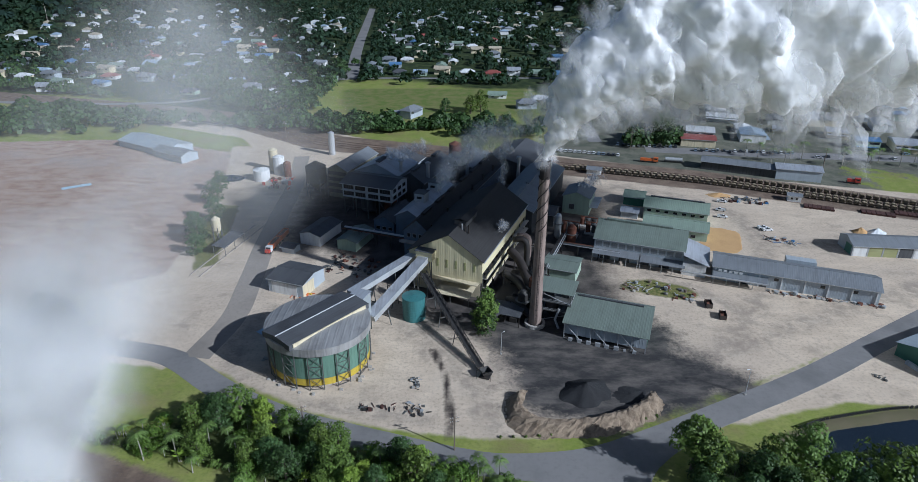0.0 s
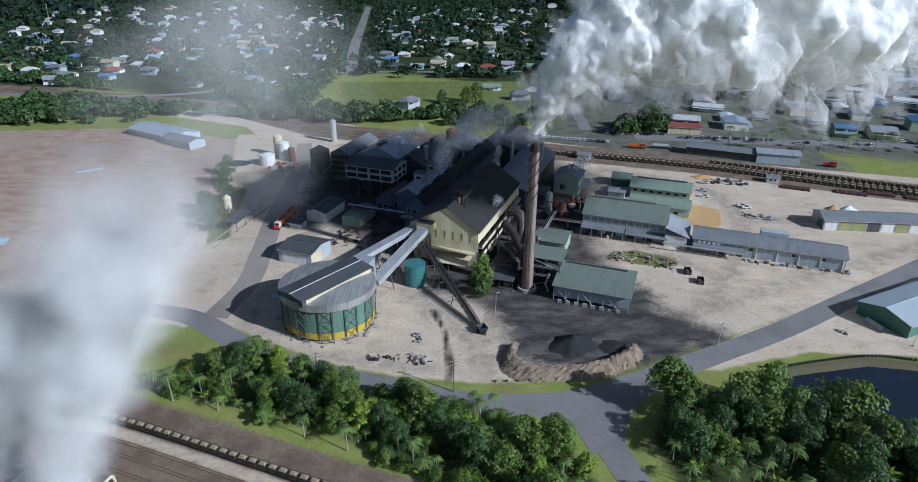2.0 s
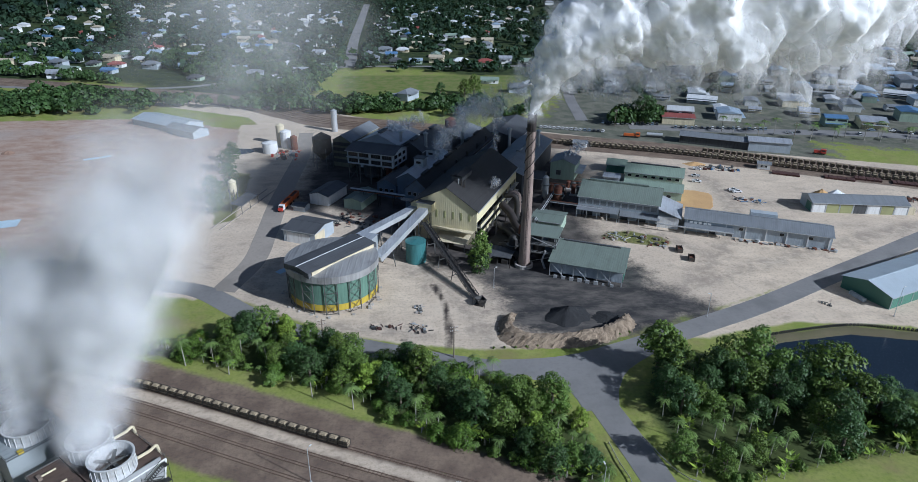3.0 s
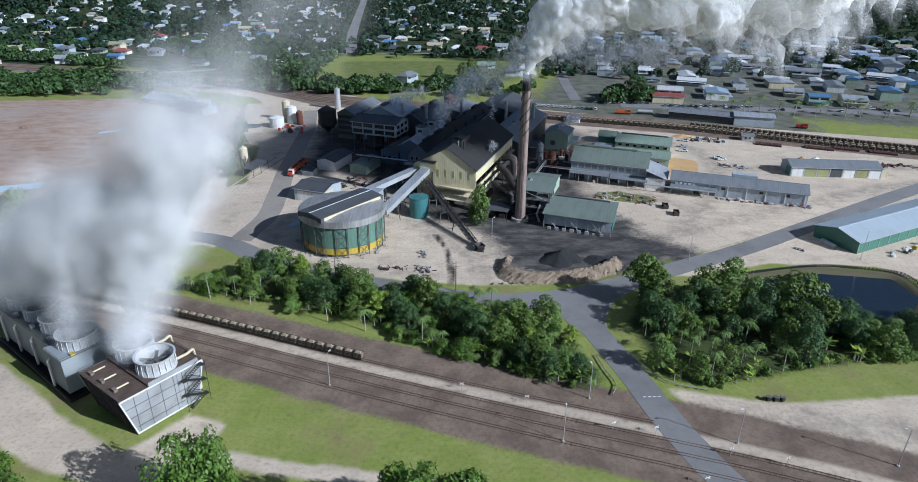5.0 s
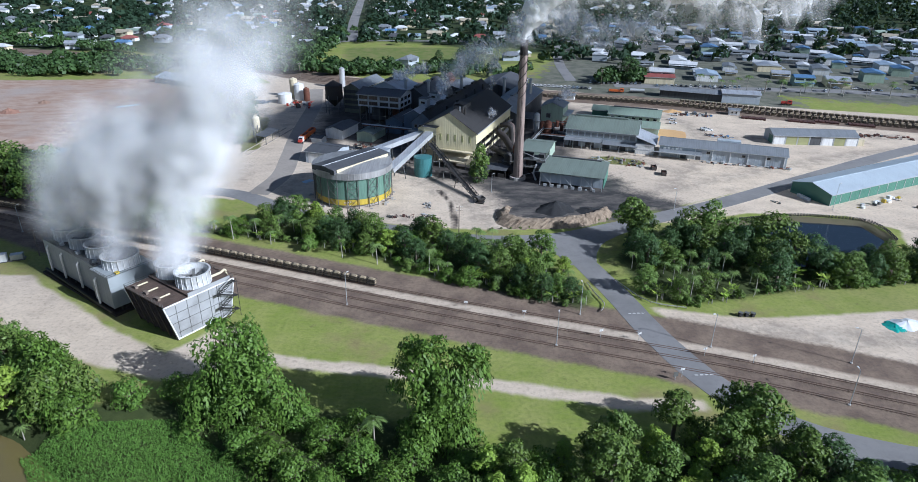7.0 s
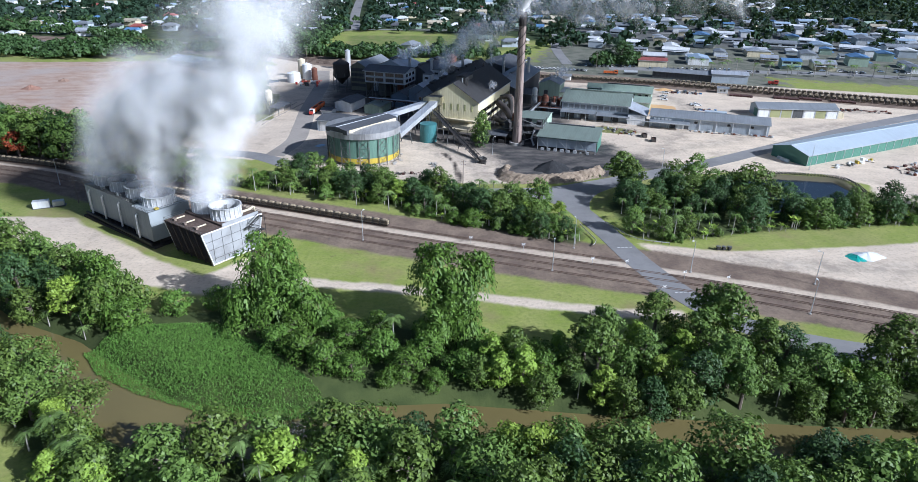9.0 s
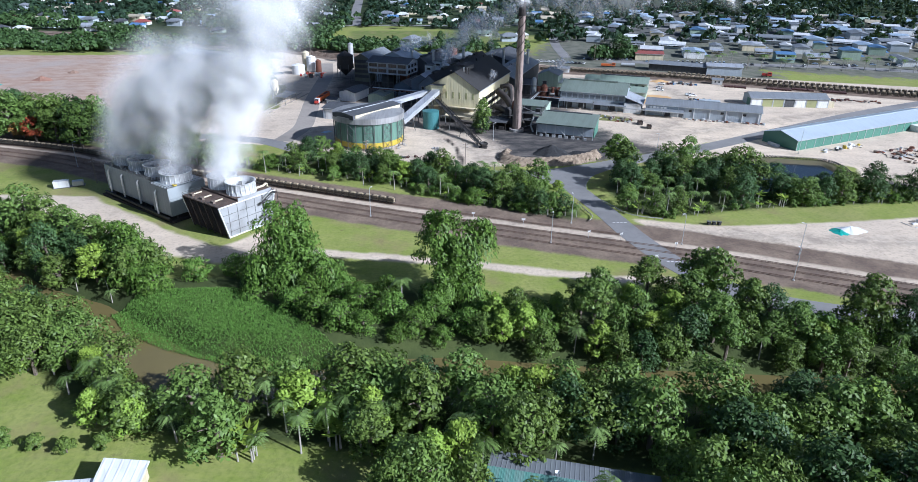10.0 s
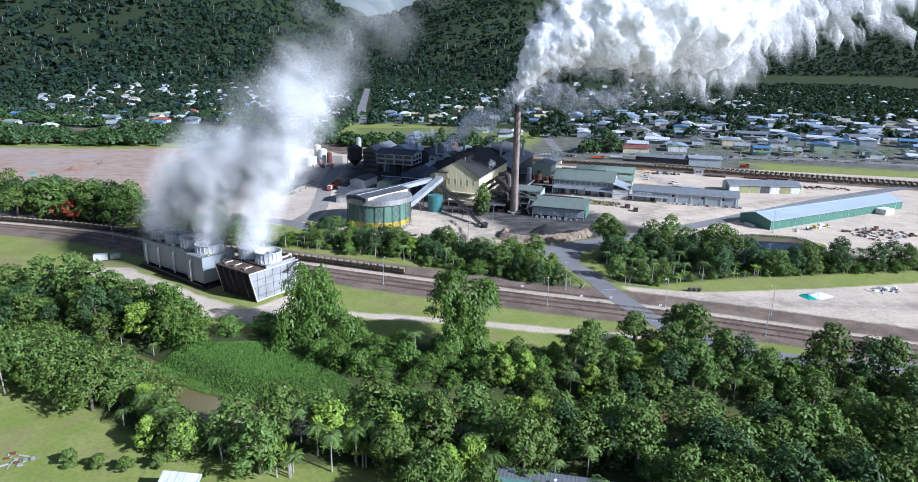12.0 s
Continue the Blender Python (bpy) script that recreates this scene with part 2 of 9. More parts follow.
def steam_mat(name, strength, col, fine, low=0.18):
    """Thin steam: each wisp fades out to its rim and is broken up by turbulence."""
    m, nt, b = nodes_of(name)
    nt.nodes.remove(b)
    at = nt.nodes.new("ShaderNodeAttribute")
    at.attribute_name = "fade"
    pos = nt.nodes.new("ShaderNodeNewGeometry").outputs["Position"]
    n = noise_of(nt, pos, fine, 5, 0.6)
    dens = calc(nt, "MULTIPLY", ramp(nt, at.outputs["Fac"], 0.0, 1.0), calc(nt, "MULTIPLY", ramp(nt, n, low, 0.80), strength))
    d = nt.nodes.new("ShaderNodeBsdfDiffuse")
    d.inputs[0].default_value = (*col, 1)
    t = nt.nodes.new("ShaderNodeBsdfTranslucent")
    t.inputs[0].default_value = (*col, 1)
    both = nt.nodes.new("ShaderNodeMixShader")
    both.inputs[0].default_value = 0.5
    nt.links.new(d.outputs[0], both.inputs[1])
    nt.links.new(t.outputs[0], both.inputs[2])
    clear = nt.nodes.new("ShaderNodeBsdfTransparent")
    mx = nt.nodes.new("ShaderNodeMixShader")
    nt.links.new(dens, mx.inputs[0])
    nt.links.new(clear.outputs[0], mx.inputs[1])
    nt.links.new(both.outputs[0], mx.inputs[2])
    nt.links.new(mx.outputs[0], nt.nodes["Material Output"].inputs[0])
    return m


STEAM = steam_mat("thin white steam", 0.15, (0.985, 0.988, 0.99), 0.05, 0.05)
STEAM_WISP = steam_mat("billowing steam wisps", 0.45, (0.97, 0.975, 0.98), 0.12)


def dense_steam():
    """Thick cloud: light scatters below the skin and softens the hollows."""
    m, nt, b = nodes_of("dense white steam")
    b.inputs["Base Color"].default_value = (0.985, 0.988, 0.992, 1)
    b.inputs["Roughness"].default_value = 1.0
    b.inputs["Specular IOR Level"].default_value = 0.0
    b.inputs["Subsurface Weight"].default_value = 1.0
    b.inputs["Subsurface Radius"].default_value = (1.0, 1.0, 1.0)
    b.inputs["Subsurface Scale"].default_value = 3.5
    pos = nt.nodes.new("ShaderNodeNewGeometry").outputs["Position"]
    bp = N(nt, "ShaderNodeBump", Strength=0.35, Distance=1.0)
    nt.links.new(noise_of(nt, pos, 0.35, 6, 0.6), bp.inputs["Height"])
    nt.links.new(bp.outputs[0], b.inputs["Normal"])
    return m


DENSE_STEAM = dense_steam()


# ---- building blocks ----
def finish(bm, name, material, smooth=False):
    me = bpy.data.meshes.new(name)
    bm.to_mesh(me)
    bm.free()
    me.materials.append(material)
    if smooth:
        me.shade_smooth()
    return me


def part(name, bm, material, parent, label="", smooth=False):
    me = bm if isinstance(bm, bpy.types.Mesh) else finish(bm, name, material, smooth)
    ob = new(name, me)
    ob.parent = parent
    if label:
        tagged(ob, label)
    return ob


def thing(name, x, y, z=0.0, rot=0.0, label="", category="", group="", kind=""):
    ob = new(name)
    ob.matrix_basis = pose(x, y, z, 0, 0, rot)
    return tagged(ob, label, category, group, kind)


def solid(name, bm, material, label, category, group="", kind="", smooth=False, at=None):
    ob = new(name, finish(bm, name, material, smooth))
    if at is not None:
        ob.matrix_basis = at
    return tagged(ob, label, category, group, kind)


def box(bm, x0, x1, y0, y1, z0, z1):
    v = [bm.verts.new(p) for p in ((x0, y0, z0), (x1, y0, z0), (x1, y1, z0), (x0, y1, z0), (x0, y0, z1), (x1, y0, z1), (x1, y1, z1), (x0, y1, z1))]
    for f in ((3, 2, 1, 0), (4, 5, 6, 7), (0, 1, 5, 4), (1, 2, 6, 5), (2, 3, 7, 6), (3, 0, 4, 7)):
        bm.faces.new([v[i] for i in f])
    return bm


def boxes(*rows):
    bm = bmesh.new()
    for r in rows:
        box(bm, *r)
    return bm


def beam(bm, a, b, w, h=None):
    """A straight bar from a to b."""
    a, b, h = Vector(a), Vector(b), h or w
    d = (b - a).normalized()
    s = d.cross(Vector((0, 0, 1)))
    s = s.normalized() if s.length > 1e-3 else Vector((1, 0, 0))
    u = s.cross(d).normalized()
    s, u = s * w / 2, u * h / 2
    v = [bm.verts.new(p) for p in (a - s - u, a + s - u, a + s + u, a - s + u, b - s - u, b + s - u, b + s + u, b - s + u)]
    for f in ((3, 2, 1, 0), (4, 5, 6, 7), (0, 1, 5, 4), (1, 2, 6, 5), (2, 3, 7, 6), (3, 0, 4, 7)):
        bm.faces.new([v[i] for i in f])
    return bm


def beams(rows, w, h=None):
    bm = bmesh.new()
    for a, b in rows:
        beam(bm, a, b, w, h)
    return bm


def tube(bm, pts, radii, seg=10, caps=True):
    """A round tube along points with a radius at each."""
    pts = [Vector(p) for p in pts]
    rings = []
    for i, p in enumerate(pts):
        d = (pts[min(i + 1, len(pts) - 1)] - pts[max(i - 1, 0)]).normalized()
        s = d.cross(Vector((0, 0, 1)))
        s = s.normalized() if s.length > 1e-2 else Vector((1, 0, 0))
        u = s.cross(d)
        r = radii[i] if isinstance(radii, (list, tuple)) else radii
        rings.append([bm.verts.new(p + (s * math.cos(k * 2 * math.pi / seg) + u * math.sin(k * 2 * math.pi / seg)) * r) for k in range(seg)])
    for a, b in zip(rings, rings[1:]):
        for k in range(seg):
            bm.faces.new((a[k], a[(k + 1) % seg], b[(k + 1) % seg], b[k]))
    if caps:
        bm.faces.new(rings[0][::-1])
        bm.faces.new(rings[-1])
    return bm


def drum(bm, cx, cy, prof, seg=48, closed=False):
    """A turned body: prof is a row of (radius, height)."""
    rings = [[bm.verts.new((cx + r * math.cos(k * 2 * math.pi / seg), cy + r * math.sin(k * 2 * math.pi / seg), z)) for k in range(seg)] for r, z in prof]
    for a, b in zip(rings, rings[1:]):
        for k in range(seg):
            bm.faces.new((a[k], a[(k + 1) % seg], b[(k + 1) % seg], b[k]))
    if closed:
        bm.faces.new(rings[0][::-1])
        bm.faces.new(rings[-1])
    return bm


def hull_walls(lx, ly, eave, ridge, z0=0.0, skew=0.5):
    """Gabled walls, ridge along x; the gable ends face -x and +x. skew: where the ridge lies across y."""
    bm = bmesh.new()
    x, y, t = lx / 2, ly / 2, 0.25
    ry = -y + ly * skew
    for sx in (-1, 1):
        a = [(sx * x, -y, z0), (sx * x, y, z0), (sx * x, y, eave), (sx * x, ry, ridge), (sx * x, -y, eave)]
        b = [(sx * (x - t), p[1], p[2]) for p in a]
        va, vb = [bm.verts.new(p) for p in a], [bm.verts.new(p) for p in b]
        bm.faces.new(va if sx > 0 else va[::-1])
        bm.faces.new(vb[::-1] if sx > 0 else vb)
        for i in range(5):
            q = (va[i], vb[i], vb[(i + 1) % 5], va[(i + 1) % 5])
            bm.faces.new(q if sx > 0 else q[::-1])
    box(bm, -x + t, x - t, -y, -y + t, z0, eave)
    box(bm, -x + t, x - t, y - t, y, z0, eave)
    return bm


def slope(lx, y0, z0, y1, z1, th=0.12):
    """One roof slope between two heights, running along x."""
    bm = bmesh.new()
    x = lx / 2
    v = [bm.verts.new(p) for p in ((-x, y0, z0), (x, y0, z0), (x, y1, z1), (-x, y1, z1), (-x, y0, z0 + th), (x, y0, z0 + th), (x, y1, z1 + th), (-x, y1, z1 + th))]
    order = ((3, 2, 1, 0), (4, 5, 6, 7), (0, 1, 5, 4), (1, 2, 6, 5), (2, 3, 7, 6), (3, 0, 4, 7))
    for f in order:
        bm.faces.new([v[i] for i in f])
    bmesh.ops.recalc_face_normals(bm, faces=bm.faces)
    return bm


def gable_roof(th, lx, ly, eave, ridge, mat, over=0.6, skew=0.5, name="roof", label=""):
    """Two roof slopes and a ridge cap; ridge along x."""
    y = ly / 2
    ry = -y + ly * skew
    d0 = (ridge - eave) / max(ry + y, 0.1) * over
    d1 = (ridge - eave) / max(y - ry, 0.1) * over
    out = [part(name, slope(lx + 2 * over, -y - over, eave - d0 + 0.05, ry, ridge + 0.05), mat, th, label)]
    out.append(part(name, slope(lx + 2 * over, ry, ridge + 0.05, y + over, eave - d1 + 0.05), mat, th, label))
    part("ridge_cap", boxes((-lx / 2 - over, lx / 2 + over, ry - 0.25, ry + 0.25, ridge + 0.12, ridge + 0.24)), mat, th)
    part("gutter", boxes((-lx / 2 - over, lx / 2 + over, -y - over - 0.14, -y - over, eave - d0 - 0.1, eave - d0 + 0.14)), GALV, th)
    return out


def pane(th, x, y, z, w, h, face="-y", frame_mat=None, mat=None, name="window"):
    """A window or door set in a wall: a proud frame and a recessed leaf."""
    frame_mat, mat = frame_mat or GALV, mat or GLASS_DARK
    d = 0.08
    bm = bmesh.new()
    if face in ("-y", "+y"):
        s = -1 if face == "-y" else 1
        for r in ((x - w / 2 - 0.1, x - w / 2, z, z + h), (x + w / 2, x + w / 2 + 0.1, z, z + h), (x - w / 2 - 0.1, x + w / 2 + 0.1, z + h, z + h + 0.1), (x - w / 2 - 0.1, x + w / 2 + 0.1, z - 0.1, z)):
            box(bm, r[0], r[1], min(y, y + s * d), max(y, y + s * d), r[2], r[3])
        g = boxes((x - w / 2, x + w / 2, min(y, y + s * 0.03), max(y, y + s * 0.03), z, z + h))
    else:
        s = -1 if face == "-x" else 1
        for r in ((y - w / 2 - 0.1, y - w / 2, z, z + h), (y + w / 2, y + w / 2 + 0.1, z, z + h), (y - w / 2 - 0.1, y + w / 2 + 0.1, z + h, z + h + 0.1), (y - w / 2 - 0.1, y + w / 2 + 0.1, z - 0.1, z)):
            box(bm, min(x, x + s * d), max(x, x + s * d), r[0], r[1], r[2], r[3])
        g = boxes((min(x, x + s * 0.03), max(x, x + s * 0.03), y - w / 2, y + w / 2, z, z + h))
    fr = part(name, bm, frame_mat, th)
    part("pane" if mat is GLASS_DARK else "leaf", g, mat, fr)
    return fr


MILL_TURN = -20.0
MC, MS = math.cos(radians(MILL_TURN)), math.sin(radians(MILL_TURN))


def mill(u, w):
    """The world place of a point of the mill's own grid: u along the fronts, w away from the gate road."""
    return u * MC - w * MS, 200 + u * MS + w * MC


def mill_thing(name, u, w, label, category, group="", turn=0.0, z=0.0):
    x, y = mill(u, w)
    return thing(name, x, y, z, MILL_TURN + turn, label, category, group)


# ---- ground ----
CREEK_LINE = [(-420, 90), (-170, 66), (-122, 29), (-100, 19), (-84, 7), (-68, -4), (-45, -7), (-8, -5), (27, -9), (60, -11.5), (95, -14), (160, -12), (420, 20)]
POND_RING = [(88, 131), (92, 106), (112, 103), (137, 109), (153, 124), (152, 139), (128, 143), (103, 138)]


def seg_dist(px, py, line):
    d = np.full(px.shape, 1e9)
    for (ax, ay), (bx, by) in zip(line, line[1:]):
        vx, vy = bx - ax, by - ay
        t = np.clip(((px - ax) * vx + (py - ay) * vy) / (vx * vx + vy * vy), 0, 1)
        d = np.minimum(d, np.hypot(px - ax - t * vx, py - ay - t * vy))
    return d


def ring_dist(px, py, ring):
    """Distance to a closed outline, positive inside."""
    d = seg_dist(px, py, ring + ring[:1])
    inside = np.zeros(px.shape, bool)
    for (ax, ay), (bx, by) in zip(ring, ring[1:] + ring[:1]):
        if ay != by:
            inside ^= ((ay > py) != (by > py)) & (px < (bx - ax) * (py - ay) / (by - ay) + ax)
    return np.where(inside, d, -d)


def smooth01(v):
    v = np.clip(v, 0, 1)
    return v * v * (3 - 2 * v)


def height(px, py):
    px, py = np.asarray(px, float), np.asarray(py, float)
    z = -5.0 * smooth01((13 - seg_dist(px, py, CREEK_LINE)) / 9)
    z -= 2.2 * smooth01((ring_dist(px, py, POND_RING) + 1.0) / 4)
    z += 1.0 * smooth01((-px - 175) / 25) * smooth01((py - 215 - 0.25 * (px + 300)) / 12) * smooth01((px + 700) / 200) * smooth01((430 - py) / 20)
    foot = 1180 + 330 * smooth01((px + 700) / 600) + 900 * smooth01((px - 150) / 1200)
    up = np.clip((py - foot) / 1500, 0, 1.6)
    ridge = 395 - 165 * np.exp(-((px + 350 + 0.0 * py) / 240) ** 2) + 110 * smooth01((-px - 500) / 900) + 40 * np.sin(px / 310)
    z += ridge * smooth01(up) * (1 + 0.10 * np.sin(px / 140 + py / 260) + 0.06 * np.sin(px / 61 - py / 90))
    z += 70 * np.exp(-(((px - 290) / 130) ** 2 + ((py - 1330) / 120) ** 2))
    z += 22 * smooth01((py - 720) / 400) * smooth01((-px - 380) / 300)
    return z


YARD = [(-93, 172), (-66, 153), (-40, 140), (-20, 134), (2, 131), (13, 131), (30, 133), (48, 136), (58, 143), (84, 154), (112, 168), (165, 200), (240, 236), (330, 262), (340, 300), (150, 352), (60, 388), (-60, 418), (-165, 482), (-330, 520), (-330, 500), (-150, 420), (-100, 340), (-94, 260), (-86, 215)]
WEST = [(-200, 172), (-130, 166), (-92, 160), (-84, 172), (-80, 215), (-84, 300), (-95, 400), (-150, 400), (-124, 300), (-118, 222)]
WEEDS = [[(-124, 296), (-120, 262), (-108, 226), (-101, 232), (-106, 262), (-112, 296)], [(62, 216), (70, 211), (82, 207), (90, 209), (88, 216), (76, 222), (66, 222)]]
FIELD = [(-700, 215), (-420, 178), (-250, 168), (-172, 166), (-116, 160), (-95, 170), (-100, 196), (-116, 222), (-116, 300), (-145, 385), (-205, 412), (-330, 398), (-700, 420)]
EAST = [(62, 140), (80, 138), (90, 142), (112, 148), (150, 146), (162, 132), (156, 118), (170, 108), (250, 122), (360, 150), (360, 300), (240, 240), (165, 204), (112, 168)]
APRON = [(53, 76), (66, 73), (80, 70), (122, 74), (240, 92), (420, 110), (420, -20), (240, 15), (160, 28), (100, 47), (62, 54)]
TOWER_YARD = [(-172, 96), (-134, 94), (-100, 68), (-76, 52), (-66, 66), (-56, 62), (-58, 50), (-68, 41), (-92, 48), (-128, 68), (-150, 80)]
COAL_YARD = [(8, 178), (16, 160), (14, 146), (30, 136), (46, 136), (66, 142), (92, 152), (88, 162), (74, 172), (72, 188), (60, 192), (42, 190), (30, 200), (10, 192)]
# Dark mill ground: soot and coal dust, with the plume's shade painted in.
SOOT_SHADE_YARD = [(-84, 330), (-80, 250), (-58, 250), (-44, 232), (-30, 215), (-12, 186), (28, 172), (58, 186), (62, 214), (58, 244), (72, 262), (66, 310), (30, 380), (-60, 390)]
OVAL = [(-112, 590), (60, 600), (78, 560), (62, 505), (20, 480), (-60, 470), (-95, 500)]
PAVED = [(40, 376), (110, 358), (190, 328), (226, 316), (234, 366), (330, 336), (560, 256), (760, 560), (620, 840), (330, 900), (150, 760), (108, 560)]
WOODS = [(-95, 128), (-57, 118), (-30, 108), (-5, 92), (17, 82), (33, 75), (38, 80), (30, 100), (4, 119), (-17, 121), (-40, 131), (-62, 142)]
WOODS_EAST = [(53, 82), (64, 77), (100, 86), (132, 90), (180, 96), (180, 108), (138, 104), (120, 104), (90, 106), (76, 122), (62, 124), (51, 108)]
BANKS = [(-200, 66), (-150, 62), (-112, 42), (-88, 34), (-50, 36), (-4, 24), (14, 14), (40, 22), (84, 20), (110, 8), (300, 20), (300, -60), (60, -40), (-20, -32), (-58, -28), (-76, -22), (-112, 6), (-200, 40)]
RAIL_MID = [(-420, 196), (-320, 174), (-215, 151), (-166, 136), (-124, 114), (-83, 99.5), (-32, 80), (16, 63), (48, 52.5), (70, 45), (100, 33), (160, 8), (300, -60)]
TRACK = [(-60, 52), (-43, 49), (-21, 45.5), (3, 41), (22, 36.5), (38, 33), (52, 33)]
FAR_RAIL = [(-700, 640), (-420, 545), (-240, 497), (-166, 470), (-91, 412), (47, 371), (136, 344), (191, 320), (231, 302), (330, 262), (520, 190)]
TRENCH = [(-9, 172), (-5, 160), (-3.5, 150), (-2.5, 138), (-3, 131)]


LANES = [
    ([(56, 146), (66, 158), (84, 172), (104, 196), (122, 224), (134, 256), (136, 290), (116, 316), (84, 330)], 4.5),
    ([(84, 172), (110, 186), (150, 206), (200, 228), (260, 246)], 4.0),
    ([(12, 130), (8, 142), (4, 152), (-4, 166), (-12, 178), (-20, 186)], 3.0),
    ([(4, 152), (14, 166), (34, 172), (60, 168), (84, 172)], 4.0),
    ([(104, 196), (88, 218), (72, 232), (62, 246)], 3.5),
    ([(-8, 138), (-30, 142), (-56, 146), (-70, 158), (-74, 176), (-68, 196)], 2.5),
    ([(134, 256), (160, 258), (200, 262), (250, 262)], 4.0),
    ([(56, 66), (90, 62), (140, 58), (220, 50), (320, 60)], 4.0),
]


def build_ground():
    def axis(lo, a, b, hi, step, grow):
        core = list(np.arange(a, b + 0.1, step))
        left, right, s = [], [], step
        p = a
        while p > lo:
            s = min(s * grow, 90)
            p -= s
            left.append(p)
        p, s = b, step
        while p < hi:
            s = min(s * grow, 90)
            p += s
            right.append(p)
        return np.array(left[::-1] + core + right)

    xs, ys = axis(-4200, -300, 300, 4200, 2.0, 1.18), axis(-900, -80, 440, 4600, 2.0, 1.10)
    gx, gy = np.meshgrid(xs, ys)
    px, py = gx.ravel(), gy.ravel()
    pz = height(px, py)
    nx, ny = len(xs), len(ys)
    idx = np.arange(nx * ny).reshape(ny, nx)
    quads = np.stack([idx[:-1, :-1], idx[:-1, 1:], idx[1:, 1:], idx[1:, :-1]], -1).reshape(-1, 4)
    me = bpy.data.meshes.new("ground")
    me.from_pydata(np.stack([px, py, pz], 1).tolist(), [], quads.tolist())
    zones = {
        "yard": np.maximum.reduce([ring_dist(px, py, YARD), ring_dist(px, py, APRON), ring_dist(px, py, EAST), ring_dist(px, py, WEST), ring_dist(px, py, TOWER_YARD), 2.2 - seg_dist(px, py, TRACK)]),
        "field": ring_dist(px, py, FIELD),
        "coal": ring_dist(px, py, COAL_YARD),
        "soot": ring_dist(px, py, SOOT_SHADE_YARD),
        "rail": np.maximum.reduce([10.5 - seg_dist(px, py, RAIL_MID), 5.5 - seg_dist(px, py, [(x, y + 15) for x, y in RAIL_MID]), 17 - seg_dist(px, py, FAR_RAIL)]),
        "strip": 1.7 - seg_dist(px, py, [(x, y + 6.9) for x, y in RAIL_MID]),
        "weeds": np.maximum.reduce([ring_dist(px, py, w) for w in WEEDS]),
        "rim": ring_dist(px, py, POND_RING) + 3.0,
        "lanes": np.maximum.reduce([w - seg_dist(px, py, l) for l, w in LANES]),
        "trench": 1.1 - seg_dist(px, py, TRENCH),
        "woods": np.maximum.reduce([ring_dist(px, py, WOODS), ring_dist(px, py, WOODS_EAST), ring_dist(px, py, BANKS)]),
        "oval": ring_dist(px, py, OVAL),
        "paved": np.minimum(ring_dist(px, py, PAVED), 80),
        # Town garden ground, coloured dark to hold the cloud shade over it.
        "shaded_gardens": np.minimum(py - 600 + 0.25 * px + 20 * np.sin(px / 40) + 150 * smooth01((-px - 110) / 60), 80),
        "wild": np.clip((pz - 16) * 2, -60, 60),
    }
    for key, d in zones.items():
        at = me.attributes.new(key, "FLOAT", "POINT")
        at.data.foreach_set("value", np.clip(d, -80, 80).astype(np.float32))
    me.shade_smooth()
    return tagged(new("ground", me), "flat river ground of pale dirt yards, grass and soil", "ground", kind="structure")


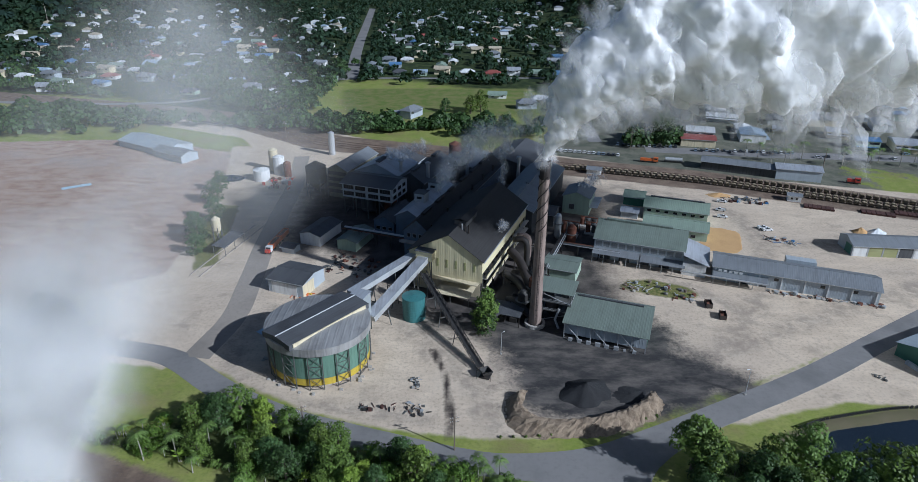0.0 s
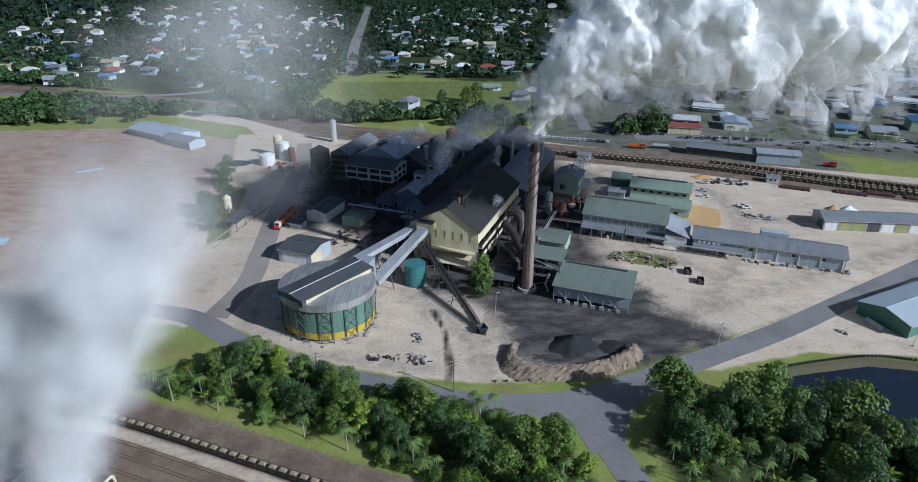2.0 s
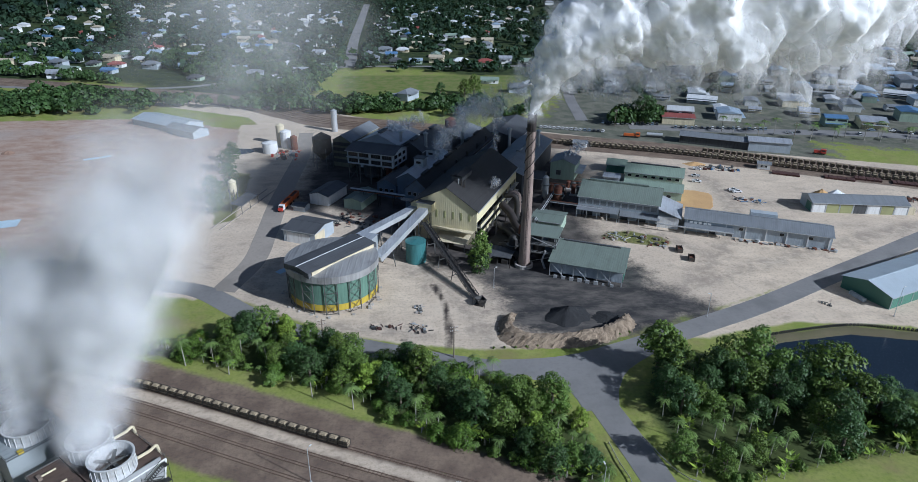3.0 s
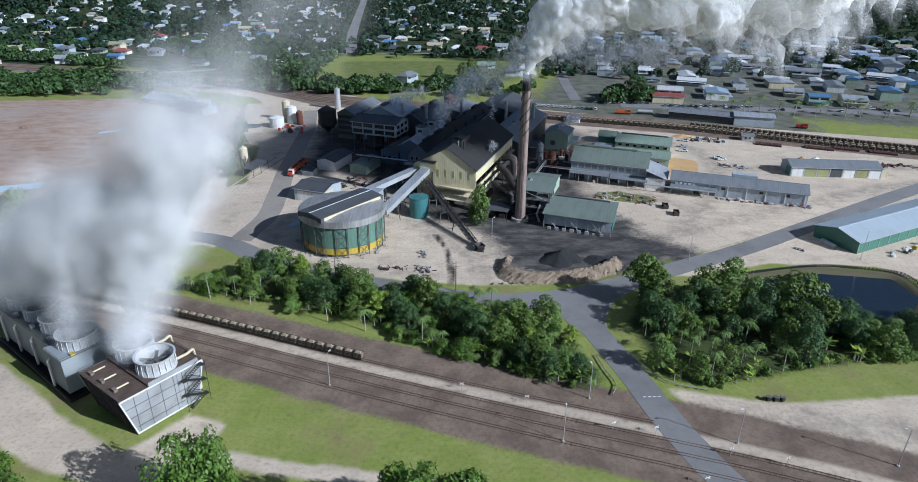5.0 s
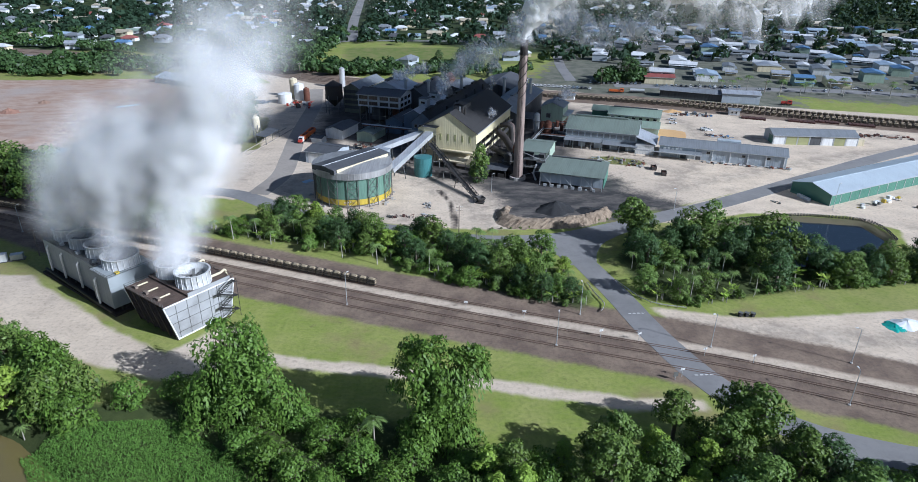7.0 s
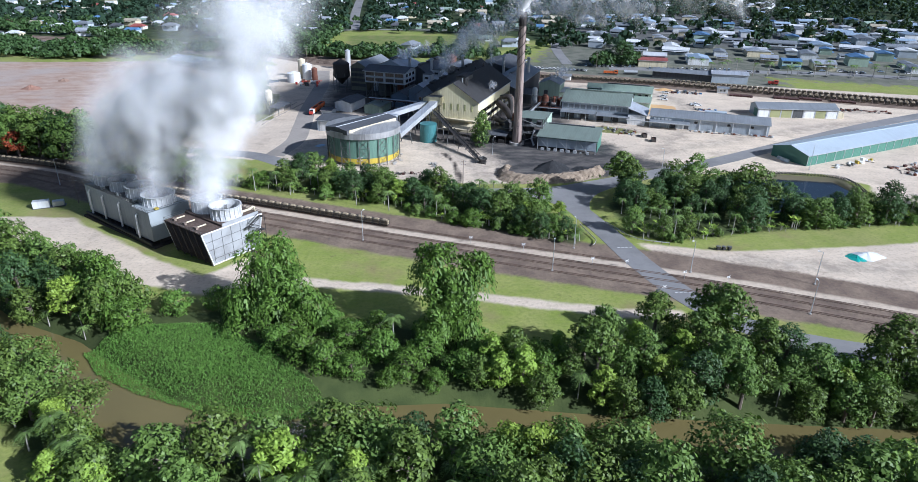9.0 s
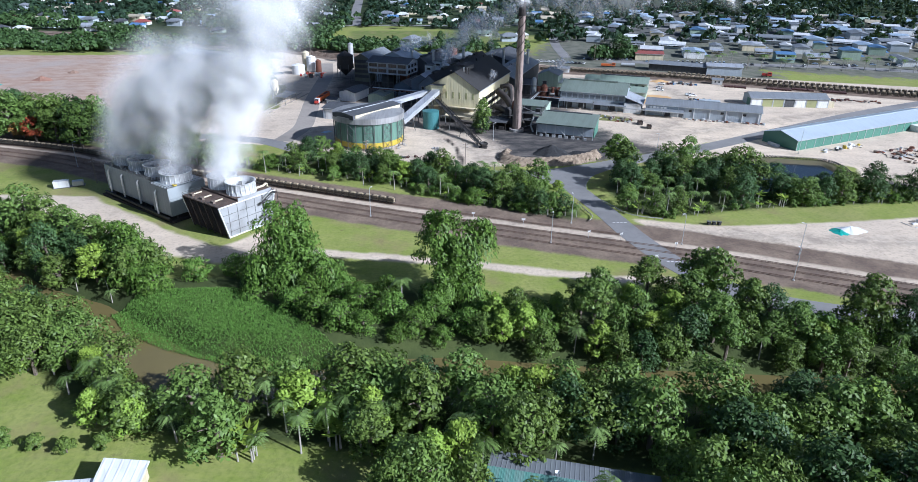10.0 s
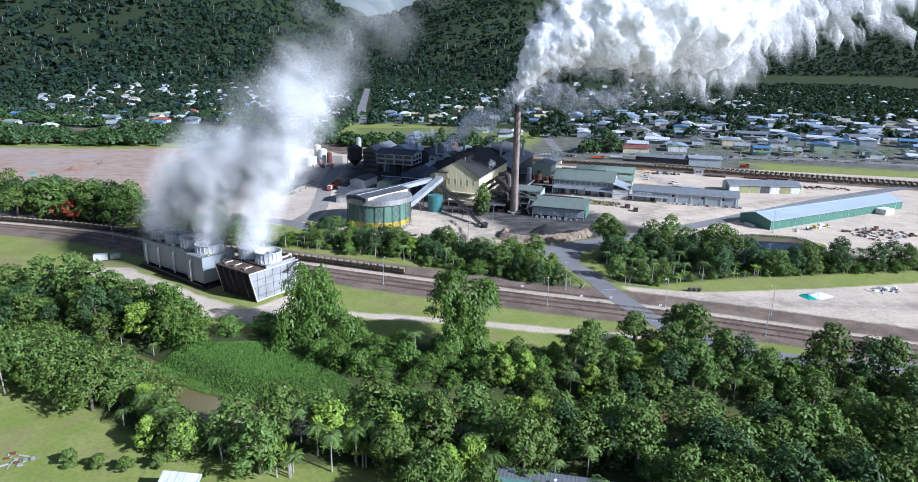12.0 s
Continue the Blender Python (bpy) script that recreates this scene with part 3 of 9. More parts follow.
def ground_mat():
    m, nt, b = nodes_of("ground")
    pos = nt.nodes.new("ShaderNodeNewGeometry").outputs["Position"]
    n_big, n_mid, n_fine = noise_of(nt, pos, 0.018, 5), noise_of(nt, pos, 0.11, 6, 0.6), noise_of(nt, pos, 0.9, 6, 0.65)
    drag = noise_of(nt, stretch(nt, pos, 0.10, 0.20, 1), 0.9, 6, 0.65)

    def zone(key, soft, rag):
        at = nt.nodes.new("ShaderNodeAttribute")
        at.attribute_name = key
        d = calc(nt, "ADD", at.outputs["Fac"], calc(nt, "MULTIPLY", calc(nt, "SUBTRACT", n_mid, 0.5), rag))
        d = calc(nt, "ADD", d, calc(nt, "MULTIPLY", calc(nt, "SUBTRACT", n_fine, 0.5), rag * 0.4))
        return ramp(nt, d, -soft, soft)

    grass = mixc(nt, ramp(nt, n_mid, 0.3, 0.7), (0.215, 0.270, 0.050), (0.300, 0.320, 0.092))
    grass = mixc(nt, calc(nt, "MULTIPLY", ramp(nt, n_big, 0.45, 0.75), 0.5), grass, (0.28, 0.26, 0.11))
    grass = mixc(nt, calc(nt, "MULTIPLY", ramp(nt, n_fine, 0.4, 0.75), 0.5), grass, (0.10, 0.145, 0.03))
    n_patch = noise_of(nt, pos, 0.045, 6, 0.62)
    grass = mixc(nt, calc(nt, "MULTIPLY", ramp(nt, n_patch, 0.50, 0.68), 0.75), grass, (0.25, 0.20, 0.10))
    grass = mixc(nt, calc(nt, "MULTIPLY", ramp(nt, noise_of(nt, pos, 0.3, 5, 0.7), 0.60, 0.72), 0.55), grass, (0.13, 0.10, 0.06))
    mow = calc(nt, "SINE", calc(nt, "MULTIPLY", noise_of(nt, stretch(nt, pos, 0.35, 1.0, 1), 0.35, 4), 30.0))
    grass = mixc(nt, calc(nt, "MULTIPLY", ramp(nt, mow, -0.5, 1.0), 0.22), grass, (0.24, 0.25, 0.09))
    c = grass
    # Garden greens darkened by the cloud shade put into them.
    c = mixc(nt, zone("shaded_gardens", 14, 40), c, mixc(nt, ramp(nt, n_mid, 0.4, 0.62), (0.022, 0.036, 0.014), (0.055, 0.075, 0.026)))
    c = mixc(nt, calc(nt, "MULTIPLY", zone("paved", 6, 60), 0.85), c, mixc(nt, ramp(nt, n_mid, 0.35, 0.65), (0.085, 0.088, 0.09), (0.16, 0.155, 0.145)))
    c = mixc(nt, zone("oval", 5, 8), c, mixc(nt, ramp(nt, n_mid, 0.35, 0.65), (0.125, 0.175, 0.04), (0.20, 0.20, 0.075)))
    soil = mixc(nt, ramp(nt, drag, 0.35, 0.7), (0.45, 0.35, 0.28), (0.33, 0.215, 0.16))
    soil = mixc(nt, ramp(nt, n_big, 0.48, 0.7), soil, (0.40, 0.34, 0.30))
    soil = mixc(nt, calc(nt, "MULTIPLY", ramp(nt, n_fine, 0.4, 0.8), 0.4), soil, (0.21, 0.15, 0.115))
    c = mixc(nt, zone("field", 2, 8), c, soil)
    dirt = mixc(nt, ramp(nt, drag, 0.3, 0.7), (0.68, 0.575, 0.445), (0.56, 0.465, 0.355))
    dirt = mixc(nt, calc(nt, "MULTIPLY", ramp(nt, n_big, 0.4, 0.7), 0.45), dirt, (0.47, 0.40, 0.33))
    dirt = mixc(nt, calc(nt, "MULTIPLY", ramp(nt, n_fine, 0.45, 0.75), 0.6), dirt, (0.30, 0.245, 0.19))
    dirt = mixc(nt, calc(nt, "MULTIPLY", ramp(nt, n_mid, 0.56, 0.74), 0.4), dirt, (0.27, 0.225, 0.18))
    rut = calc(nt, "MULTIPLY", zone("lanes", 3.5, 7), ramp(nt, noise_of(nt, pos, 0.25, 6, 0.7), 0.30, 0.62))
    dirt = mixc(nt, calc(nt, "MULTIPLY", rut, 0.62), dirt, (0.25, 0.215, 0.18))
    spot = noise_of(nt, pos, 0.055, 7, 0.68)
    dirt = mixc(nt, calc(nt, "MULTIPLY", ramp(nt, spot, 0.54, 0.66), 0.4), dirt, (0.34, 0.285, 0.23))
    dirt = mixc(nt, calc(nt, "MULTIPLY", ramp(nt, spot, 0.46, 0.32), 0.35), dirt, (0.68, 0.59, 0.47))
    c = mixc(nt, zone("yard", 1.0, 4), c, dirt)
    c = mixc(nt, zone("rim", 1.0, 3), c, mixc(nt, n_mid, (0.075, 0.085, 0.035), (0.16, 0.13, 0.09)))
    c = mixc(nt, calc(nt, "MULTIPLY", zone("weeds", 1.2, 5), 0.9), c, mixc(nt, ramp(nt, n_fine, 0.35, 0.65), (0.10, 0.13, 0.035), (0.23, 0.21, 0.08)))
    ballast = mixc(nt, ramp(nt, n_mid, 0.35, 0.65), (0.155, 0.115, 0.088), (0.25, 0.19, 0.14))
    c = mixc(nt, calc(nt, "MULTIPLY", zone("weeds", 1.2, 5), 0.9), c, mixc(nt, ramp(nt, n_fine, 0.35, 0.65), (0.10, 0.13, 0.035), (0.23, 0.21, 0.08)))
    ballast = mixc(nt, calc(nt, "MULTIPLY", ramp(nt, n_fine, 0.4, 0.75), 0.6), ballast, (0.10, 0.08, 0.068))
    c = mixc(nt, zone("rail", 1.2, 4), c, ballast)
    c = mixc(nt, calc(nt, "MULTIPLY", zone("strip", 0.8, 2.5), 0.85), c, dirt)
    # One dark tone for both the soot and the steam plume's shade.
    sooty = mixc(nt, ramp(nt, n_mid, 0.3, 0.7), (0.12, 0.105, 0.095), (0.045, 0.042, 0.04))
    c = mixc(nt, zone("soot", 9, 14), c, sooty)
    coal = mixc(nt, ramp(nt, drag, 0.35, 0.75), (0.040, 0.040, 0.042), (0.16, 0.145, 0.13))
    c = mixc(nt, zone("coal", 6, 22), c, coal)
    c = mixc(nt, zone("trench", 0.8, 2), c, (0.055, 0.045, 0.04))
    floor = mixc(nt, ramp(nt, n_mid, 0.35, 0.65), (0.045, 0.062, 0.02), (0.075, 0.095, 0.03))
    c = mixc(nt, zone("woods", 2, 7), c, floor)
    # Hill ground near black: cloud shade is part of this colour.
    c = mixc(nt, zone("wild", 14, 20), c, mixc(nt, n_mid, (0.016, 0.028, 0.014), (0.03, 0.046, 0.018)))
    nt.links.new(c, b.inputs["Base Color"])
    b.inputs["Roughness"].default_value = 0.95
    b.inputs["Specular IOR Level"].default_value = 0.2
    bp = N(nt, "ShaderNodeBump", Strength=0.5, Distance=0.3)
    nt.links.new(n_fine, bp.inputs["Height"])
    nt.links.new(bp.outputs[0], b.inputs["Normal"])
    return m


ground = build_ground()
ground.data.materials.append(ground_mat())


def curve_pts(line, step=4.0):
    """A smooth line through the given points (Catmull-Rom)."""
    p = [Vector((*q, 0)) if len(q) == 2 else Vector(q) for q in line]
    p = [2 * p[0] - p[1]] + p + [2 * p[-1] - p[-2]]
    out = []
    for a, b, c, d in zip(p, p[1:], p[2:], p[3:]):
        n = max(2, int((c - b).length / step))
        for i in range(n):
            t = i / n
            out.append(0.5 * (2 * b + (c - a) * t + (2 * a - 5 * b + 4 * c - d) * t * t + (3 * b - a - 3 * c + d) * t ** 3))
    return out + [p[-2]]


def ribbon(line, width, z=0.05, crown=0.04, seed=0):
    """A road strip, slightly crowned, with uneven edges."""
    rnd = random.Random(seed)
    pts = curve_pts(line)
    bm = bmesh.new()
    rows = []
    for i, p in enumerate(pts):
        d = (pts[min(i + 1, len(pts) - 1)] - pts[max(i - 1, 0)]).normalized()
        s = Vector((d.y, -d.x, 0))
        w = width[min(i * len(width) // len(pts), len(width) - 1)] if isinstance(width, list) else width
        j = rnd.uniform(-0.15, 0.15)
        h = float(height(p.x, p.y))
        h = max(h, -0.3)
        rows.append([bm.verts.new(p + s * (k * w / 2 + (j if abs(k) == 1 else 0)) + Vector((0, 0, h + z + crown * (1 - abs(k)) - (0.12 if abs(k) == 1 else 0)))) for k in (-1, -0.96, 0, 0.96, 1)])
    for a, b in zip(rows, rows[1:]):
        for k in range(4):
            bm.faces.new((a[k], b[k], b[k + 1], a[k + 1]))
    bmesh.ops.recalc_face_normals(bm, faces=bm.faces)
    return bm


MILL_ROAD = [(-190, 178), (-130, 174), (-106, 170), (-90, 165), (-69, 149.5), (-49, 138.5), (-30, 132), (-1, 123.5), (14, 121.5), (34, 124), (53, 132), (82, 146.5), (111, 162), (163, 194), (230, 234), (330, 285)]
GATE_ROAD = [(36, 124), (38, 110), (41.5, 97), (46, 80), (49.5, 64), (55, 47), (61, 35), (70, 25), (84, 18), (104, 14), (150, 14), (300, 40)]
SIDE_ROAD = [(-84, 166), (-80, 190), (-82, 215), (-86, 250), (-89, 290), (-92, 330), (-100, 380)]
solid("road", ribbon(MILL_ROAD, 8.6, 0.05), ASPHALT, "grey asphalt road curving past the mill yard", "road", kind="structure")
solid("road", ribbon(GATE_ROAD, 8.4, 0.062, seed=1), ASPHALT, "grey asphalt road crossing the cane railway", "road", kind="structure")
solid("road", ribbon([(39, 104), (41, 113), (47, 124), (60, 135)], 9, 0.072, seed=8), ASPHALT, "asphalt flare of the road junction", "road", kind="structure")
solid("road", ribbon([(38, 103), (35.5, 112), (28, 119), (14, 121)], 9, 0.078, seed=9), ASPHALT, "asphalt flare of the road junction", "road", kind="structure")
solid("road", ribbon(SIDE_ROAD, 9.5, 0.040, seed=2), DUSTY, "dusty asphalt mill access road", "road", kind="structure")
solid("road", ribbon([(-111, 640), (-135, 830), (-165, 1130), (-196, 1440)], 13, 0.2, seed=3), ASPHALT, "long straight residential street", "road", kind="structure")
solid("road", ribbon([(-480, 560), (-380, 520), (-240, 527), (-170, 600), (-111, 640), (0, 648), (100, 655), (250, 640)], 7, 0.12, seed=4), ASPHALT, "street round the sports field", "road", kind="structure")
solid("road", ribbon([(90, 420), (96, 520), (120, 650), (210, 900)], 9, 0.1, seed=5), ASPHALT, "town street beside the grass verge", "road", kind="structure")
solid("road", ribbon([(120, 405), (200, 395), (300, 385), (420, 340), (620, 250)], 14, 0.1, seed=6), ASPHALT, "main street behind the rail yard", "road", kind="structure")
for y0, x0 in ((72.5, 46.2), (44.0, 55.0)):
    for k in range(4):
        bm = boxes((-0.4, 0.4, -0.15, 0.15, 0, 0.006))
        solid("road_marking", bm, WHITE_PAINT, "white dashed stop line paint on asphalt", "road marking", "stop lines", at=pose(x0 + k * 1.25, y0 + 0.05 * k, 0.112))


def water(name, pts_bm, mat, z, label):
    ob = solid(name, pts_bm, mat, label, "water", kind="structure")
    ob.location.z = z
    return ob


water("creek_water", ribbon([(x, y, 0) for x, y in CREEK_LINE], 18, 0.0, 0.0), CREEK, 0, "muddy brown creek between overgrown banks")
for o in [scene.objects["creek_water"]]:
    for v in o.data.vertices:
        v.co.z = -3.6
bm = bmesh.new()
bm.faces.new([bm.verts.new((x, y, -1.0)) for x, y in POND_RING])
water("pond_water", bm, POND, 0, "dark still water of the settling pond")


# ---- the mill ----
def post_row(th, rows, w, mat=None, name="post"):
    for a, b in rows:
        part(name, beams([(a, b)], w), mat or STEEL, th)


def main_hall():
    """The cream gabled boiler hall; local x runs across the front, y away from it."""
    th = mill_thing("boiler_hall", -9, 38, "large mill hall with cream gabled front and sooty black roof", "mill building")
    x0, x1, y0, y1 = -14.5, 14.5, -31, 30
    rx, ez, rz, lz = 1.5, 16.0, 24.3, 15.8
    for y, s in ((y0, -1), (y1, 1)):
        bm = bmesh.new()
        a = [(x0, y, 7.0 if s < 0 else 0), (x1, y, 7.0 if s < 0 else 0), (x1, y, ez), (rx, y, rz), (x0, y, lz)]
        va = [bm.verts.new(p) for p in a]
        vb = [bm.verts.new((p[0], y - s * 0.3, p[2])) for p in a]
        bm.faces.new(va if s < 0 else va[::-1])
        bm.faces.new(vb[::-1] if s < 0 else vb)
        for i in range(5):
            q = (va[i], va[(i + 1) % 5], vb[(i + 1) % 5], vb[i])
            bm.faces.new(q[::-1] if s < 0 else q)
        part("gable_wall", bm, CREAM, th, "cream ribbed gable cladding")
    part("lower_wall", boxes((x0 + 1.5, x1 - 1, y0 + 1.0, y0 + 1.3, 0, 7.0)), CREAM_WALL, th, "stained cream lower wall")
    part("side_wall", boxes((x1 - 0.3, x1, y0 + 0.31, y1 - 0.31, 10.6, ez)), CREAM, th)
    part("side_wall", boxes((x0, x0 + 0.3, y0 + 0.31, y1 - 0.31, 0, lz)), DARK_WALL, th)
    for z in (4.5, 8.2):
        part("side_gallery", boxes((x1 - 0.3, x1 + 1.6, y0 + 1, y1, z, z + 0.3)), CONCRETE, th)
    for z, h in ((4.8, 1.3), (8.5, 1.1)):
        part("side_panel", boxes((x1 + 1.4, x1 + 1.6, y0 + 1, y1 - 20, z, z + h)), CREAM, th)
    for k in range(9):
        y = y0 + 1.5 + k * 7.2
        part("column", boxes((x1 - 0.5, x1 - 0.1, y, y + 0.4, 0, 10.6)), STEEL, th)
    for k in range(5):
        part("window", boxes((-3.0 + k * 3.6 - 0.4, -3.0 + k * 3.6 + 0.4, y0 - 0.08, y0, 11.0, 14.2)), OLIVE_DOOR, th, "tall narrow green louvre")
    for i, (xa, za, xb, zb) in enumerate(((x0 - 0.7, lz - 0.4, rx, rz), (rx, rz, x1 + 0.7, ez - 0.45))):
        bm = bmesh.new()
        v = [bm.verts.new(p) for p in ((xa, y0 - 0.6, za), (xb, y0 - 0.6, zb), (xb, y1 + 0.4, zb), (xa, y1 + 0.4, za))]
        w = [bm.verts.new(p.co + Vector((0, 0, 0.18))) for p in v]
        bm.faces.new(w)
        bm.faces.new(v[::-1])
        for k in range(4):
            bm.faces.new((v[k], v[(k + 1) % 4], w[(k + 1) % 4], w[k]))
        bmesh.ops.recalc_face_normals(bm, faces=bm.faces)
        part("roof", bm, BLACK_ROOF, th, "sooty black ribbed roof")
    # ridge monitor, set back from the front
    m = part("roof_monitor", boxes((rx - 2.4, rx + 2.4, y0 + 12, y0 + 24, rz - 1.6, rz + 0.9)), DARK_WALL, th)
    part("monitor_roof", slope_pair(12.6, 3.0, rz + 0.9, rz + 1.7, rx, y0 + 18), BLACK_ROOF, m)
    for k in range(3):
        bm = bmesh.new()
        tube(bm, [(rx + 1.8 + k * 1.3, y0 + 9, 22), (rx + 1.8 + k * 1.3, y0 + 9, 25.4)], 0.35)
        part("roof_vent", bm, GALV if k == 0 else BLACK_STEEL, th)
    # awnings over the loading front
    part("awning", boxes((x0 - 0.5, x1 - 1.0, y0 - 2.6, y0 + 1.0, 6.6, 6.95)), CREAM_WALL, th, "dusty cream awning")
    part("awning", slab4([(x0 + 13, y0 - 7, 3.4), (x1 - 2.5, y0 - 7, 3.4), (x1 - 2.5, y0 + 1, 4.4), (x0 + 13, y0 + 1, 4.4)], 0.18), CREAM_WALL, th, "low dusty awning")
    for x in (x0 + 13.4, x0 + 19, x1 - 2.9):
        part("post", boxes((x, x + 0.2, y0 - 6.8, y0 - 6.6, 0, 3.4)), STEEL, th)
    part("gutter", boxes((x1 + 0.7, x1 + 0.95, y0 - 0.6, y1 + 0.4, ez - 0.65, ez - 0.3)), GALV, th)
    return th


def slab4(p, t):
    """A four-cornered slab of thickness t."""
    bm = bmesh.new()
    v = [bm.verts.new(q) for q in p]
    w = [bm.verts.new((q[0], q[1], q[2] + t)) for q in p]
    bm.faces.new(v[::-1])
    bm.faces.new(w)
    for k in range(4):
        bm.faces.new((v[k], v[(k + 1) % 4], w[(k + 1) % 4], w[k]))
    bmesh.ops.recalc_face_normals(bm, faces=bm.faces)
    return bm


def slope_pair(ly, half, z0, z1, cx=0.0, cy=0.0):
    """A small gable roof with the ridge along y."""
    bm = bmesh.new()
    y0, y1 = cy - ly / 2, cy + ly / 2
    for s in (-1, 1):
        v = [bm.verts.new(p) for p in ((cx + s * half, y0, z0), (cx, y0, z1), (cx, y1, z1), (cx + s * half, y1, z0))]
        w = [bm.verts.new(q.co + Vector((0, 0, 0.12))) for q in v]
        bm.faces.new(v)
        bm.faces.new(w)
        for k in range(4):
            bm.faces.new((v[k], v[(k + 1) % 4], w[(k + 1) % 4], w[k]))
    bmesh.ops.recalc_face_normals(bm, faces=bm.faces)
    return bm


def gabled(name, u, w, lu, lw, eave, ridge, wall, roof, label, category="building", along="u", group="", turn=0.0, z0=0.0, over=0.6, skew=0.5, world_at=None):
    """A gabled building centred at (u, w) of the mill grid, lu wide and lw deep; along: the ridge's direction."""
    extra = 0 if along == "u" else 90
    lx, ly = (lu, lw) if along == "u" else (lw, lu)
    if world_at:
        th = thing(name, world_at[0], world_at[1], 0, world_at[2] + extra, label, category, group)
    else:
        th = mill_thing(name, u, w, label, category, group, turn + extra)
    part("wall", hull_walls(lx, ly, eave, ridge, z0, skew), wall, th)
    gable_roof(th, lx, ly, eave, ridge, roof, over, skew)
    return th, lx, ly


def roof_vents(th, lx, ridge, n, mat, skip=0.0):
    for k in range(n):
        x = -lx / 2 + (k + 0.5) * lx / n
        m = part("ridge_vent", boxes((x - lx / n * 0.32, x + lx / n * 0.32, -0.9, 0.9, ridge - 0.3, ridge + 0.8)), mat, th)
        part("vent_cap", boxes((x - lx / n * 0.36, x + lx / n * 0.36, -1.2, 1.2, ridge + 0.8, ridge + 0.92)), mat, m)


main_hall()

# long dark milling hall with a small blue-grey gable front
th, lx, ly = gabled("milling_hall", -31, 81, 12, 100, 12, 17, BLUE_WALL, BLACK_ROOF, "long milling hall with weathered blue gable and black roof", "mill building", "w")
for k in range(6):
    part("ridge_vent", boxes((-44 + k * 15, -36 + k * 15, -0.8, 0.8, 16.9, 17.9)), BLACK_ROOF, th)
part("front_gallery", boxes((-lx / 2 - 3, -lx / 2, -7, 7, 7.2, 7.5)), CONCRETE, th)
part("gallery_rail", beams([((-lx / 2 - 3, -7, 8.5), (-lx / 2 - 3, 7, 8.5)), ((-lx / 2 - 3, -7, 8.0), (-lx / 2 - 3, 7, 8.0))], 0.08), GALV, th)
for k in range(4):
    pane(th, -lx / 2, -4 + k * 2.6, 9, 1.4, 1.6, "-x")

# broad low black roof between the two halls
th = mill_thing("valley_roof", -24.5, 78, "broad soot-black low roof between mill halls", "mill roof")
part("roof", slab4([(-1.6, -44, 14.2), (3.0, -44, 15.3), (3.0, 46, 15.3), (-1.6, 46, 12.4)], 0.25), BLACK_ROOF, th)
part("wall", boxes((-1.4, 2.6, -43.8, -43.5, 0, 14.2)), DARK_WALL, th)
for k in range(5):
    bm = bmesh.new()
    tube(bm, [(0.5, -30 + 16 * k, 13), (0.5, -30 + 16 * k, 17.5)], 0.5)
    part("roof_vent", bm, BLACK_STEEL, th)

# silver-roofed wing with monitors
th, lx, ly = gabled("evaporator_wing", -42, 68, 12, 44, 11, 14.2, BLUE_WALL, SILVER_ROOF, "wing with blue gable and bright silver roof, streaked with soot", "mill building", "w")
for k, x in enumerate((-7, 9)):
    m = part("roof_monitor", boxes((x - 2.6, x + 2.6, -2.4, 2.4, 13, 17.6)), GREY_WALL, th)
    part("monitor_roof", boxes((x - 3.0, x + 3.0, -2.8, 2.8, 17.6, 17.8)), DARK_ROOF, m)
    pane(th, x - 2.6, 0, 15, 2.4, 1.2, "-x")
th, lx, ly = gabled("lean_to", -54, 57, 10, 22, 7, 9.4, BLUE_WALL, DARK_ROOF, "low sooty blue lean-to beside the mill wing", "mill building", "w")
for k in range(3):
    pane(th, -lx / 2, -3 + k * 3, 3, 1.8, 1.4, "-x")

# control building raised on posts
th = mill_thing("pan_stage_building", -70, 69, "raised two-storey pan stage building with window bands on steel posts", "mill building")
part("wall", hull_walls(26, 17, 17.0, 19.2, 10.0), GREY_WALL, th)
gable_roof(th, 26, 17, 17.0, 19.2, DARK_ROOF, 1.0)
for x in (-9.6, -3.4, 3.4, 9.6):
    for z in (11.0, 14.2):
        w = pane(th, x, -8.5, z, 5.2, 1.9, frame_mat=STEEL)
        for k in (1, 2, 3):
            part("mullion", boxes((x - 2.3 + 1.15 * k - 0.05, x - 2.3 + 1.15 * k + 0.05, -8.58, -8.5, z, z + 1.9)), STEEL, w)
part("ledge", boxes((-13.4, 13.4, -9.0, -8.5, 13.4, 13.7)), GREY_WALL, th)
for k in range(3):
    pane(th, 13, -5 + k * 5, 11, 3, 1.6, "+x", frame_mat=STEEL)
    pane(th, 13, -5 + k * 5, 14.2, 3, 1.6, "+x", frame_mat=STEEL)
for x in (-12.5, -6.2, 0, 6.2, 12.5):
    for y in (-8, 0, 8):
        part("post", boxes((x - 0.25, x + 0.25, y - 0.25, y + 0.25, 0, 10)), STEEL, th)
part("brace", beams([((-12.5, -8, 1), (-6.2, -8, 9.5)), ((6.2, -8, 9.5), (12.5, -8, 1)), ((-12.5, -8, 5), (12.5, -8, 5))], 0.2), STEEL, th)
bm = bmesh.new()
drum(bm, -4, 2, [(0, 1), (4.5, 1), (4.5, 8), (0, 9)], 24)
part("vessel", bm, DARK_WALL, th)
bm = bmesh.new()
drum(bm, 7, 2, [(0, 1), (3.2, 1), (3.2, 9), (0, 9.6)], 24)
